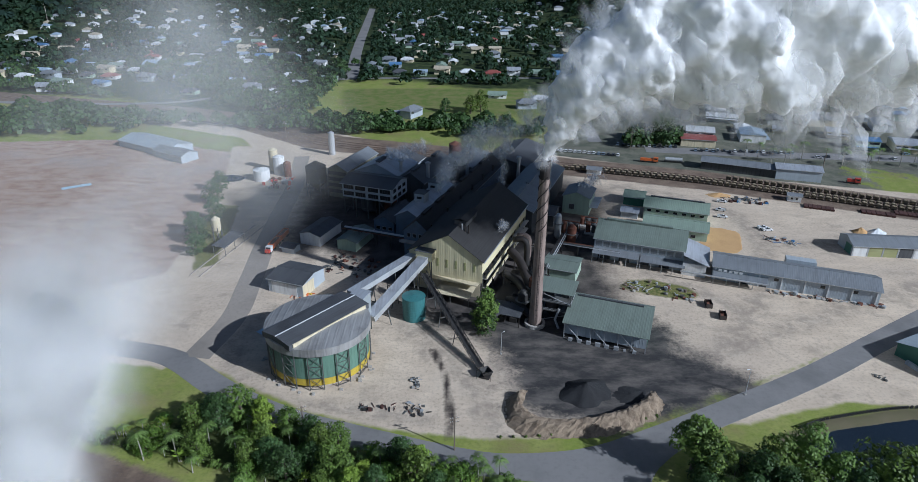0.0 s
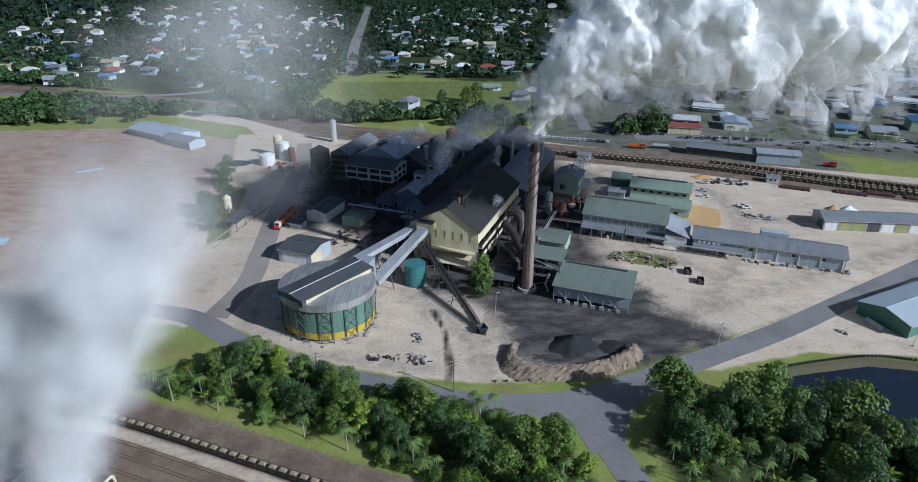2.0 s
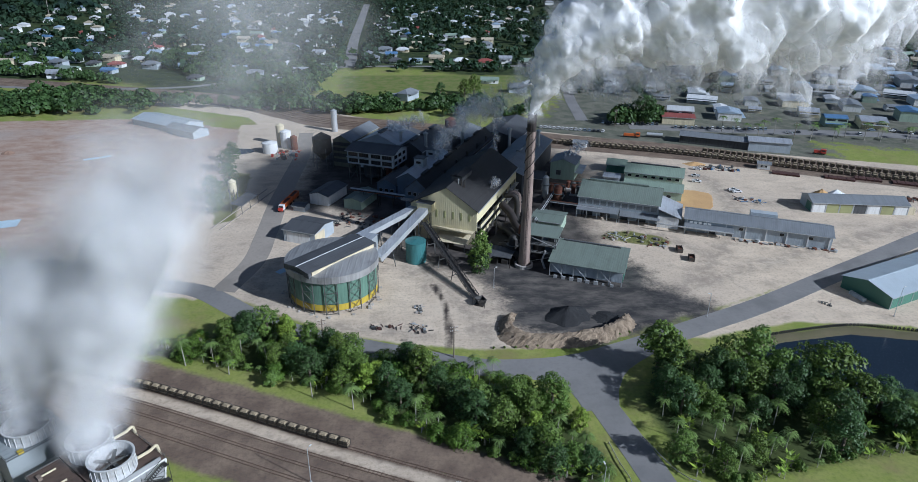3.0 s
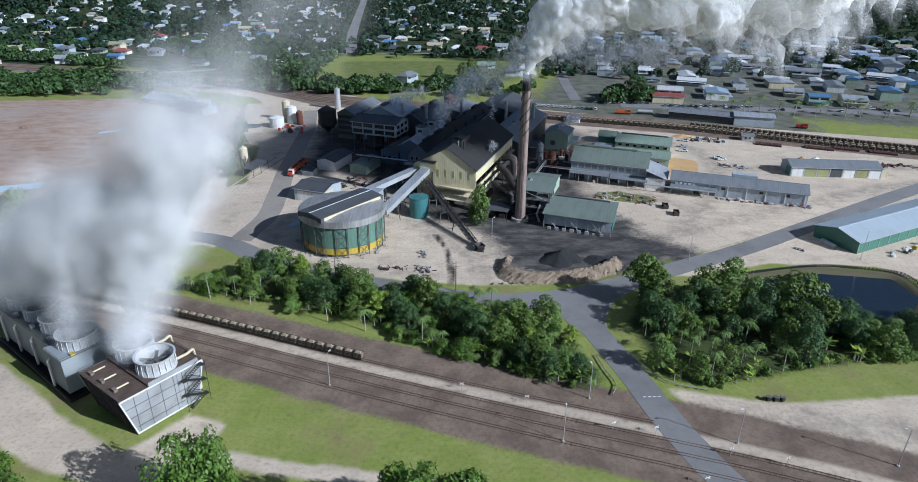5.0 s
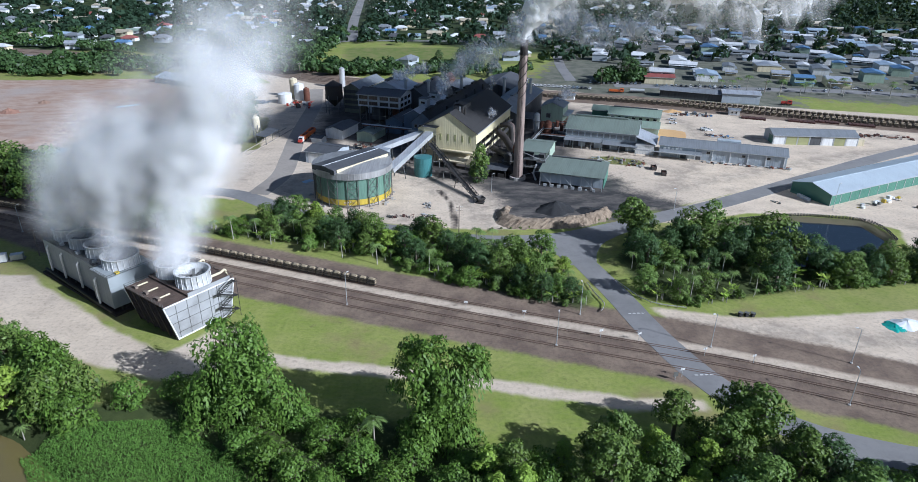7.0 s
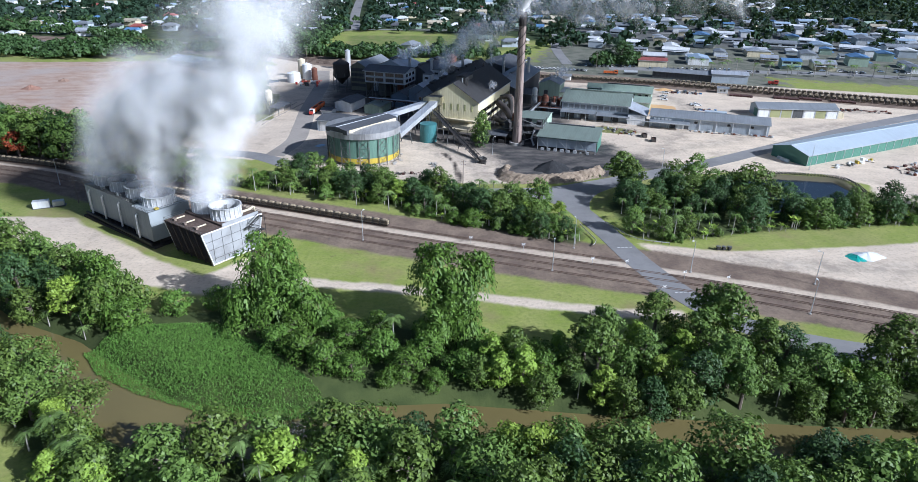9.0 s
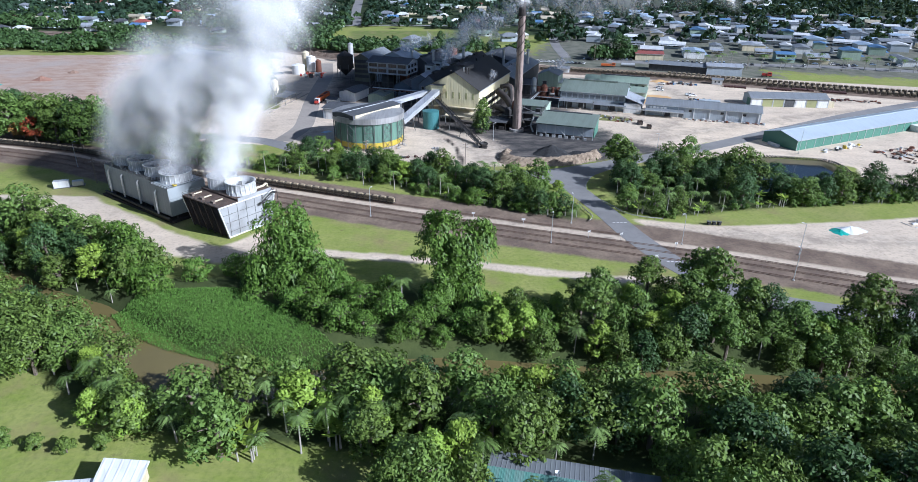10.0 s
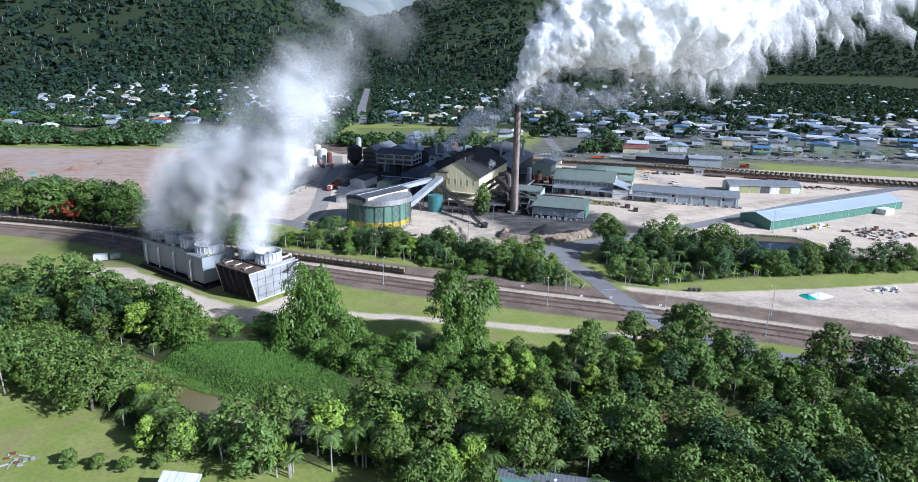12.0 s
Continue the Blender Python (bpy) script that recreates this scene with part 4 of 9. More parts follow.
part("vessel", bm, RUST, th)
bm = bmesh.new()
tube(bm, [(12, -12, 0), (12, -12, 5.8), (12.6, -12, 6.8), (14.5, -11.5, 7.4), (18, -9, 7.8)], 0.55)
part("duct", bm, GALV, th, "pale curved duct")

gabled("louvred_building", -98, 98, 11, 34, 15, 18, LOUVRE, GREY_ROOF, "tall weathered building with olive louvred walls", "mill building", "w")
for k in range(4):
    ob = scene.objects["louvred_building"]
    part("louvre_band", boxes((-17.15, -17.0, -5.2, 5.2, 2.5 + k * 3.2, 4.4 + k * 3.2)), DARK_WALL, ob)
th, lx, ly = gabled("centrifugal_house", -77, 96, 24, 24, 15, 20, GREY_WALL, SILVER_ROOF, "centrifugal house with patched silver roof", "mill building", "w")
roof_vents(th, lx, 20, 2, DARK_ROOF)
th, lx, ly = gabled("sugar_room", -58, 104, 14, 40, 13, 17.5, DARK_WALL, DARK_ROOF, "dark sugar room with sooty gabled roof", "mill building", "w")
roof_vents(th, lx, 17.5, 3, DARK_ROOF)
th, lx, ly = gabled("crusher_hall", -2, 106, 19, 68, 11, 14.5, DARK_WALL, GREY_ROOF, "crusher hall with streaked grey roof behind the chimney", "mill building", "w")
roof_vents(th, lx, 14.5, 3, GREY_ROOF)
gabled("cane_tippler_hall", -24, 156, 26, 44, 11, 14.5, DARK_WALL, DARK_ROOF, "far cane tipping hall with dark roof", "mill building", "w")
gabled("back_shed", -50, 142, 22, 30, 9, 12, DARK_WALL, GREY_ROOF, "grey back shed of the mill", "mill building", "w")
gabled("back_shed", -86, 128, 24, 22, 8, 11, GREY_WALL, DARK_ROOF, "dark-roofed back shed of the mill", "mill building", "w")


def chimney():
    x, y = mill(28.2, -2.4)
    th = thing("chimney_stack", x, y, 0, 0, "tall steel chimney stack, brown with soot and spiral strakes", "chimney")
    bm = bmesh.new()
    drum(bm, 0, 0, [(2.3, 0), (2.1, 6), (1.85, 20), (1.7, 40), (1.6, 55.5)], 28)
    part("shell", bm, STACK, th, smooth=True)
    bm = bmesh.new()
    drum(bm, 0, 0, [(1.62, 53.5), (1.65, 59.6), (1.35, 59.6), (1.35, 54)], 28)
    part("sooty_tip", bm, SOOT_BLACK, th, "blackened chimney tip", smooth=True)
    for ph in range(3):
        bm = bmesh.new()
        pts, n = [], 40
        for i in range(n):
            a, z = ph * 2.094 + i * 2 * math.pi / 26, 36 + 19 * i / n
            pts.append((1.78 * math.cos(a), 1.78 * math.sin(a), z))
        tube(bm, pts, 0.16, 5)
        part("strake", bm, SOOT_BLACK, th)
    bm = bmesh.new()
    for z in range(2, 58, 1):
        beam(bm, (-0.3, -2.32 + 0.011 * z, z), (0.3, -2.32 + 0.011 * z, z), 0.06)
    for sx in (-0.3, 0.3):
        beam(bm, (sx, -2.32, 1), (sx, -1.7, 58), 0.08)
    part("ladder", bm, BLACK_STEEL, th)
    bm = bmesh.new()
    drum(bm, 0, 0, [(2.75, 0), (3.6, 0), (3.6, 1.2), (2.75, 1.2)], 24)
    part("footing", bm, CONCRETE, th)


chimney()


def duct_works():
    th = mill_thing("flue_ducts", 18, 12, "sooty flue ducts and fans beside the boiler hall", "ductwork")
    rows = (([(-8, 16, 12), (-3, 12, 10), (2, 4, 8), (9, -8, 6), (11, -14, 6)], 1.7), ([(-8, 8, 6), (-1, 4, 5), (6, -6, 4.5), (11, -14, 4)], 1.5), ([(-9, 24, 13), (-4, 24, 13), (-3, 24, 2)], 1.2), ([(-9, 30, 12), (-4.5, 30, 12), (-4, 30, 2)], 1.2), ([(-2, -6, 3), (2, -10, 5), (7, -13, 3.5), (10, -14, 2)], 1.3))
    for i, (pts, r) in enumerate(rows):
        bm = bmesh.new()
        tube(bm, curve_pts(pts, 1.5), r, 14)
        part("duct", bm, (SOOT_BLACK, BLACK_STEEL, BLACK_STEEL, STACK, BLACK_STEEL)[i], th, smooth=True)
    for x, y in ((0, -2), (4, -8), (-3, 6)):
        bm = bmesh.new()
        tube(bm, [(x, y - 1, 2), (x, y + 1, 2)], 2.0, 18)
        part("fan_housing", bm, RUST if x == 4 else BLACK_STEEL, th)
    part("platform", boxes((-7, 8, -12, 18, 3.0, 3.2)), BLACK_STEEL, th)
    for x in (-6.5, 0.5, 7.5):
        for y in (-11.5, 3, 17.5):
            part("post", boxes((x - 0.15, x + 0.15, y - 0.15, y + 0.15, 0, 14 if x < 0 else 6)), BLACK_STEEL, th)
    th = mill_thing("fan_shelter", 19, -3, "sooty low shelter roof over boiler fans", "shelter")
    part("roof", slab4([(-6, -4, 4.2), (5, -4, 4.2), (5, 4, 5), (-6, 4, 5)], 0.15), DARK_ROOF, th)
    for x in (-5.6, 4.6):
        for y in (-3.6, 3.6):
            part("post", boxes((x - 0.12, x + 0.12, y - 0.12, y + 0.12, 0, 4.3)), BLACK_STEEL, th)
    part("machine", boxes((-4, -1, -2, 1, 0, 2.2), (0.5, 3, -1, 2, 0, 1.6)), BLACK_STEEL, th)


duct_works()


def ash_tower():
    th = mill_thing("ash_tower", 34.0, 5, "steel ash handling tower with green-grey roof and open frame", "tower")
    for x in (-5.4, 5.4):
        for y in (-4.0, 0, 4.0):
            part("post", boxes((x - 0.2, x + 0.2, y - 0.2, y + 0.2, 0, 12)), STEEL, th)
    part("roof", slab4([(-6.4, -4.4, 12.0), (6.4, -4.4, 12.0), (6.4, 4.6, 13.2), (-6.4, 4.6, 13.2)], 0.15), GREEN_ROOF, th)
    for z in (4.6, 8.0):
        f = part("deck", boxes((-5.6, 5.6, -4.2, 4.2, z, z + 0.2)), STEEL, th)
        part("handrail", beams([((-5.6, -4.2, z + h), (5.6, -4.2, z + h)) for h in (0.6, 1.1)] + [((5.6, -4.2, z + h), (5.6, 4.2, z + h)) for h in (0.6, 1.1)], 0.07), GALV, f)
    part("brace", beams([((-5.4, -4.1, 0.3), (5.4, -4.1, 4.4)), ((5.5, -4, 4.6), (5.5, 4, 0.3)), ((-5.4, -4.1, 11.5), (5.4, -4.1, 8.2))], 0.18), GALV, th)
    bm = bmesh.new()
    drum(bm, -1.5, -1, [(0.6, 1), (2.4, 4), (2.4, 7.6), (0, 7.8)], 16)
    part("hopper", bm, BLACK_STEEL, th)
    bm = bmesh.new()
    tube(bm, [(2, -5.8, 7), (1, -6.4, 3), (2.5, -7, 0)], 0.45, 10)
    part("chute", bm, GALV, th)
    part("machine", boxes((-4.5, -1.5, 1, 4.5, 8.2, 10), (1.5, 4, 0.5, 3.5, 8.2, 9.6)), DARK_WALL, th)
    part("side_roof", slab4([(6.0, 2, 6.5), (9.5, 2, 5.6), (9.5, 8, 5.6), (6.0, 8, 6.5)], 0.12), DARK_ROOF, th)


ash_tower()


def pipe_rack(u, w, L, turn, label, seed, h=5.5):
    """A steel trestle carrying a bundle of pipes."""
    rng = random.Random(seed)
    th = mill_thing("pipe_rack", u, w, label, "pipe rack", "pipe racks", turn)
    n = max(2, int(L / 7))
    for k in range(n + 1):
        x = -L / 2 + k * L / n
        part("trestle", beams([((x, -1.1, 0), (x, -1.1, h)), ((x, 1.1, 0), (x, 1.1, h)), ((x, -1.5, h), (x, 1.5, h)), ((x, -1.1, 1), (x, 1.1, h - 1))], 0.22), BLACK_STEEL, th)
    for k, y in enumerate((-1.0, -0.25, 0.55, 1.15)):
        r = rng.choice((0.16, 0.24, 0.34))
        bm = bmesh.new()
        tube(bm, [(-L / 2 - 0.6, y, 0.2 if k == 1 else h + r), (-L / 2 - 0.5, y, h + r), (L / 2 + 0.5, y, h + r), (L / 2 + 0.6, y, 0.2 if k == 2 else h + r)], r, 8)
        part("pipe", bm, rng.choice((GALV, RUST, STEEL, BLACK_STEEL)), th)


pipe_rack(24, 48, 34, 90, "pipe rack with rusty and grey pipes behind the chimney", 1)
pipe_rack(36, 58, 26, 0, "pipe rack leading to the workshop", 2, 4.5)
pipe_rack(-52, 34, 30, 0, "sooty pipe rack in front of the mill wings", 3, 6.5)
pipe_rack(-30, 22, 22, 90, "low pipe rack beside the mill front", 4, 4.0)


def soot_vessel(u, w, r, h, mat, label):
    th = mill_thing("process_vessel", u, w, label, "machinery", "vessels at the chimney foot")
    bm = bmesh.new()
    drum(bm, 0, 0, [(r * 0.4, 1.0), (r, 2.2), (r, h), (r * 0.5, h + r * 0.6), (0.05, h + r * 0.7)], 18)
    part("shell", bm, mat, th)
    for k in range(4):
        a = 0.785 + k * 1.571
        part("leg", beams([((math.cos(a) * r, math.sin(a) * r, 0), (math.cos(a) * r, math.sin(a) * r, 2.6))], 0.2), BLACK_STEEL, th)
    bm = bmesh.new()
    drum(bm, 0, 0, [(r, h * 0.7), (r + 0.8, h * 0.7), (r + 0.8, h * 0.7 + 0.1), (r, h * 0.7 + 0.1)], 18)
    part("walkway", bm, STEEL, th)


for u, w, r, h, mat in ((14.5, -7, 1.5, 6, BLACK_STEEL), (22.5, 2, 1.9, 9, BLACK_STEEL), (24, 10, 1.6, 11, RUST), (24, 17, 1.6, 11, DARK_RUST), (22, 26, 2.2, 8, STEEL), (27, 66, 2.0, 9, RUST), (20, 70, 1.5, 12, GALV)):
    soot_vessel(u, w, r, h, mat, "sooty steel vessel on short legs by the boiler hall")
for u, w in ((-66, 90), (-52, 92), (-38, 112), (-12, 118), (4, 120)):
    th = mill_thing("roof_cowl", u, w, "round sheet-metal vent cowl on the mill roof", "roof vent", "roof cowls")
    bm = bmesh.new()
    drum(bm, 0, 0, [(0.9, 9), (0.9, 20.5), (1.4, 20.6), (1.4, 21.2), (0.1, 22.0)], 14)
    part("pipe", bm, GALV, th)


def truss_shed():
    """Open-fronted machinery shed with diagonal braces."""
    lx, ly = 27, 18
    th = mill_thing("machinery_shed", 52.6, 2.2, "machinery shed with grey-green skillion roof and white braces", "shed")
    part("roof", slab4([(-lx / 2 - 0.6, -ly / 2 - 0.8, 6.0), (lx / 2 + 0.6, -ly / 2 - 0.8, 6.0), (lx / 2 + 0.6, ly / 2 - 2, 8.6), (-lx / 2 - 0.6, ly / 2 - 2, 8.6)], 0.15), GREEN_ROOF, th, "ribbed grey-green roof")
    part("roof", slab4([(-lx / 2 - 0.6, ly / 2 - 2, 8.6), (lx / 2 + 0.6, ly / 2 - 2, 8.6), (lx / 2 + 0.6, ly / 2 + 0.6, 7.6), (-lx / 2 - 0.6, ly / 2 + 0.6, 7.6)], 0.15), GREEN_ROOF, th)
    part("roof_vent", boxes((-lx / 2 + 2, lx / 2 - 3, ly / 2 - 3.2, ly / 2 - 2.4, 8.6, 9.1)), DARK_ROOF, th)
    part("back_wall", boxes((-lx / 2, lx / 2, ly / 2 - 0.2, ly / 2, 0, 7.4)), GREEN_WALL, th)
    part("side_wall", boxes((-lx / 2, -lx / 2 + 0.2, -ly / 2 + 0.3, ly / 2 - 0.21, 0, 6.2)), DARK_WALL, th)
    part("side_wall", boxes((lx / 2 - 0.2, lx / 2, -ly / 2 + 4, ly / 2 - 0.21, 0, 6.6)), GREEN_WALL, th)
    part("front_wall", boxes((-lx / 2 + 0.3, lx / 2 - 0.3, -ly / 2 + 1.0, -ly / 2 + 1.2, 1.2, 5.2)), GREY_WALL, th, "grey sheeted front")
    for k in range(7):
        x = -lx / 2 + 0.2 + k * (lx - 0.4) / 6
        part("post", boxes((x - 0.15, x + 0.15, -ly / 2, -ly / 2 + 0.3, 0, 6.0)), GALV, th)
    for k in (0, 2, 4):
        x = -lx / 2 + 0.4 + k * lx / 6
        part("brace", beams([((x, -ly / 2 - 0.1, 5.5), (x + lx / 5, -ly / 2 - 0.1, 0.2))], 0.2), GALV, th)
    rnd = random.Random(5)
    for k in range(8):
        x = -lx / 2 + 2 + k * 3
        s = rnd.uniform(0.8, 1.6)
        part("crate", boxes((x, x + s, -ly / 2 - 0.9 - s * 0.3, -ly / 2 - 0.6, 0, s * 0.8)), GALV, th)


truss_shed()


def green_shop():
    th, lx, ly = gabled("workshop", 56, 70, 36, 22, 9, 13.4, GREY_WALL, GREEN_ROOF, "long workshop with green roof, row of windows and front awning", "workshop")
    part("ridge_vent", boxes((-lx / 2 + 3, lx / 2 - 6, -0.7, 0.7, 13.5, 14.2)), GREEN_ROOF, th)
    for k in range(11):
        pane(th, -lx / 2 + 1.9 + k * 3.2, -ly / 2, 5.6, 2.5, 2.2, frame_mat=GALV, mat=GREY_ROOF)
    for x0, x1, z in ((-lx / 2, 1, 4.6), (1.4, lx / 2 + 1, 4.1)):
        part("awning", slab4([(x0, -ly / 2 - 5, z - 0.6), (x1, -ly / 2 - 5, z - 0.6), (x1, -ly / 2, z + 0.3), (x0, -ly / 2, z + 0.3)], 0.12), GREY_ROOF, th)
        n = 5
        for k in range(n):
            x = x0 + 0.3 + k * (x1 - x0 - 0.6) / (n - 1)
            part("post", boxes((x - 0.1, x + 0.1, -ly / 2 - 4.9, -ly / 2 - 4.7, 0, z - 0.6)), GALV, th)
    # Open bays are dark panels on the wall, their inner shade painted.
    for k in range(4):
        part("door", boxes((-15 + k * 8, -11 + k * 8, -ly / 2 - 0.06, -ly / 2, 0, 3.6)), DARK_WALL, th, "dark panel for a shaded open bay")
    part("annexe_wall", boxes((lx / 2, lx / 2 + 9, -ly / 2 - 3, 4, 0, 5.2)), WHITE_WALL, th)
    part("annexe_roof", slab4([(lx / 2 - 0.2, -ly / 2 - 3.6, 8.6), (lx / 2 + 10, -ly / 2 - 3.6, 5.2), (lx / 2 + 10, 4.6, 5.2), (lx / 2 - 0.2, 4.6, 8.6)], 0.14), SILVER_ROOF, th, "bright silver skillion roof")
    return th


green_shop()


def office():
    th, lx, ly = gabled("mill_office", 68, 118, 29, 15, 6.6, 9.2, SAGE_WALL, GREEN_ROOF2, "two-storey sage green mill office with pale green roof", "office")
    for k in range(7):
        for z in (1.4, 4.3):
            pane(th, -lx / 2 + 2.4 + k * 4.0, -ly / 2, z, 1.9, 1.2, frame_mat=WHITE_WALL)
    for k in range(3):
        pane(th, lx / 2, -4 + k * 4, 4.2, 1.6, 1.2, "+x")
    part("ridge_vent", boxes((-lx / 2 + 2, lx / 2 - 2, -0.5, 0.5, 9.3, 9.8)), DARK_ROOF, th)
    th, lx, ly = gabled("store_building", 69, 99, 28, 13, 4.6, 6.6, SAGE_WALL, GREEN_ROOF2, "low store building with pale green roof", "store")
    for k in range(4):
        pane(th, -lx / 2 + 4 + k * 6, -ly / 2, 1.2, 2, 1.4)
    gabled("switch_room", 47, 132, 10, 11, 4.5, 6.2, GREEN_WALL, GREEN_ROOF2, "small dark green switch room with pale roof", "shed")
    gabled("pump_shed", 47, 112, 8, 7, 3.2, 4.2, GREY_WALL, SILVER_ROOF, "small shed with bright tin roof", "shed")
    x, y = mill(86, 106)
    solid("sand_patch", slab_blob(9, 14, 0.12, 3), SAND, "bed of orange sand beside the offices", "sand", at=pose(*mill(89, 98), 0, 0, 0, MILL_TURN))


def slab_blob(a, b, h, seed):
    """A thin uneven heap with sloping rims."""
    rnd = random.Random(seed)
    bm = bmesh.new()
    n = 28
    rings = []
    for f, z in ((1.0, -0.02), (0.93, h * 0.6), (0.6, h), (0.25, h)):
        ring = []
        for k in range(n):
            t = k * 2 * math.pi / n
            c, s = math.cos(t), math.sin(t)
            q = (abs(c) ** 4 + abs(s) ** 4) ** -0.25
            j = 1 + rnd.uniform(-0.04, 0.04)
            ring.append(bm.verts.new((a * f * c * q * j, b * f * s * q * j, z + (rnd.uniform(0, h * 0.4) if z > 0 else 0))))
        rings.append(ring)
    for r0, r1 in zip(rings, rings[1:]):
        for k in range(n):
            bm.faces.new((r0[k], r0[(k + 1) % n], r1[(k + 1) % n], r1[k]))
    bm.faces.new(rings[-1])
    return bm


office()


def long_store():
    th, lx, ly = gabled("long_store", 114.5, 63.5, 58, 14, 5.8, 8.0, GREY_WALL, GREY_ROOF, "long low grey-blue store shed with weathered grey roof", "shed")
    for k in range(8):
        x = -lx / 2 + 1 + k * (lx - 2) / 7
        part("pilaster", boxes((x - 0.2, x + 0.2, -ly / 2 - 0.25, -ly / 2, 0, 5.6)), WHITE_WALL, th)
    for x in (-6, 10, 21):
        pane(th, x, -ly / 2, 3.4, 1.6, 1.2)
    part("roof_house", boxes((-2, 9, ly / 2, ly / 2 + 4, 0, 7.2)), GREY_WALL, th)
    part("awning", slab4([(-lx / 2, -ly / 2 - 4, 3.4), (-lx / 2 + 20, -ly / 2 - 4, 3.4), (-lx / 2 + 20, -ly / 2, 3.9), (-lx / 2, -ly / 2, 3.9)], 0.12), GREY_ROOF, th)
    for k in range(5):
        part("post", boxes((-lx / 2 + 0.4 + k * 4.8, -lx / 2 + 0.6 + k * 4.8, -ly / 2 - 3.9, -ly / 2 - 3.7, 0, 3.4)), GALV, th)
    part("pipe_bridge", boxes((-lx / 2 - 12, -lx / 2 + 20, -ly / 2 - 5.2, -ly / 2 - 4.4, 3.2, 3.6)), GALV, th)
    for k in range(5):
        part("air_unit", boxes((-lx / 2 + 2 + k * 1.9, -lx / 2 + 3.2 + k * 1.9, -ly / 2 - 0.7, -ly / 2, 4.1, 4.9)), WHITE_WALL, th)
    part("door", boxes((-lx / 2 + 10, -lx / 2 + 13, -ly / 2 - 0.05, -ly / 2, 0, 2.8), (-lx / 2 + 17.5, -lx / 2 + 20, -ly / 2 - 0.05, -ly / 2, 0, 2.6)), DARK_WALL, th)


long_store()


def door_shed():
    """Workshop shed with white and olive doors."""
    th, lx, ly = gabled("vehicle_shed", 0, 0, 43.6, 13, 4.9, 7.0, GREY_WALL, GREY_ROOF, "vehicle shed with alternating white and olive roller doors", "shed", world_at=(190, 251.2, -4.3))
    n = 7
    for k in range(n):
        x = -lx / 2 + (k + 0.5) * lx / n
        # The fourth leaf is a dark panel for the shade of an open bay.
        mat = (WHITE_WALL, OLIVE_DOOR, OLIVE_DOOR, DARK_WALL, WHITE_WALL, OLIVE_DOOR, WHITE_WALL)[k]
        part("roller_door", boxes((x - lx / n / 2 + 0.4, x + lx / n / 2 - 0.4, -ly / 2 - 0.07, -ly / 2, 0.0, 4.3)), mat, th, ("white door", "olive door", "olive door", "dark panel for a shaded bay", "white door", "olive door", "white door")[k])
    for k in range(n + 1):
        x = -lx / 2 + k * lx / n
        part("pilaster", boxes((x - 0.2, x + 0.2, -ly / 2 - 0.15, -ly / 2, 0, 4.8)), GALV, th)
    part("end_door", boxes((-lx / 2 - 0.06, -lx / 2, -5, 0, 0, 4.2)), GREEN_WALL, th)
    part("porch", boxes((lx / 2, lx / 2 + 4, -ly / 2 + 1, -ly / 2 + 6, 0, 3.2)), CREAM_WALL, th)


door_shed()


def long_green_shed():
    th = thing("bulk_store", 195.3, 189.0, 0, 26, "very long dark green bulk store with pale blue-grey roof", "shed")
    lx, ly = 112, 18
    part("wall", hull_walls(lx, ly, 4.8, 7.2), GREEN_WALL, th)
    gable_roof(th, lx, ly, 4.8, 7.2, PALE_ROOF, 0.6)
    for k in range(19):
        x = -lx / 2 + 0.2 + k * (lx - 0.4) / 18
        part("downpipe", boxes((x - 0.12, x + 0.12, -ly / 2 - 0.14, -ly / 2, 0, 4.6)), GALV, th)
    for k in range(6):
        part("crate", boxes((-lx / 2 - 3 + 0.2 * k, -lx / 2 - 1.8 + 0.2 * k, -2 + k * 1.1, -1.1 + k * 1.1, 0, 1.2)), WHITE_WALL, th)
    part("white_hut", boxes((lx / 2 - 26, lx / 2 - 18, -ly / 2 - 6, -ly / 2 - 0.2, 0, 3.0)), WHITE_WALL, th)


long_green_shed()

th, lx, ly = gabled("vent_house", 21.5, 112, 13, 16, 9, 11.5, SAGE_WALL, GREY_ROOF, "pale green vent house with streaked roof", "mill building", "w")
pane(th, -lx / 2, 2, 2.5, 2.6, 2.6, "-x", mat=DARK_WALL)
part("side_roof", boxes((-lx / 2, lx / 2, -ly / 2 - 4, -ly / 2, 4.4, 4.6)), SILVER_ROOF, th)
gabled("boiler_store", 29, 38, 13, 13, 5.4, 6.4, SAGE_WALL, GREEN_ROOF, "small green-roofed store behind the chimney", "store")
gabled("water_treatment_hut", 9, 90, 12, 12, 6, 8, DARK_WALL, DARK_ROOF, "dark hut among pipes behind the boiler hall", "shed")
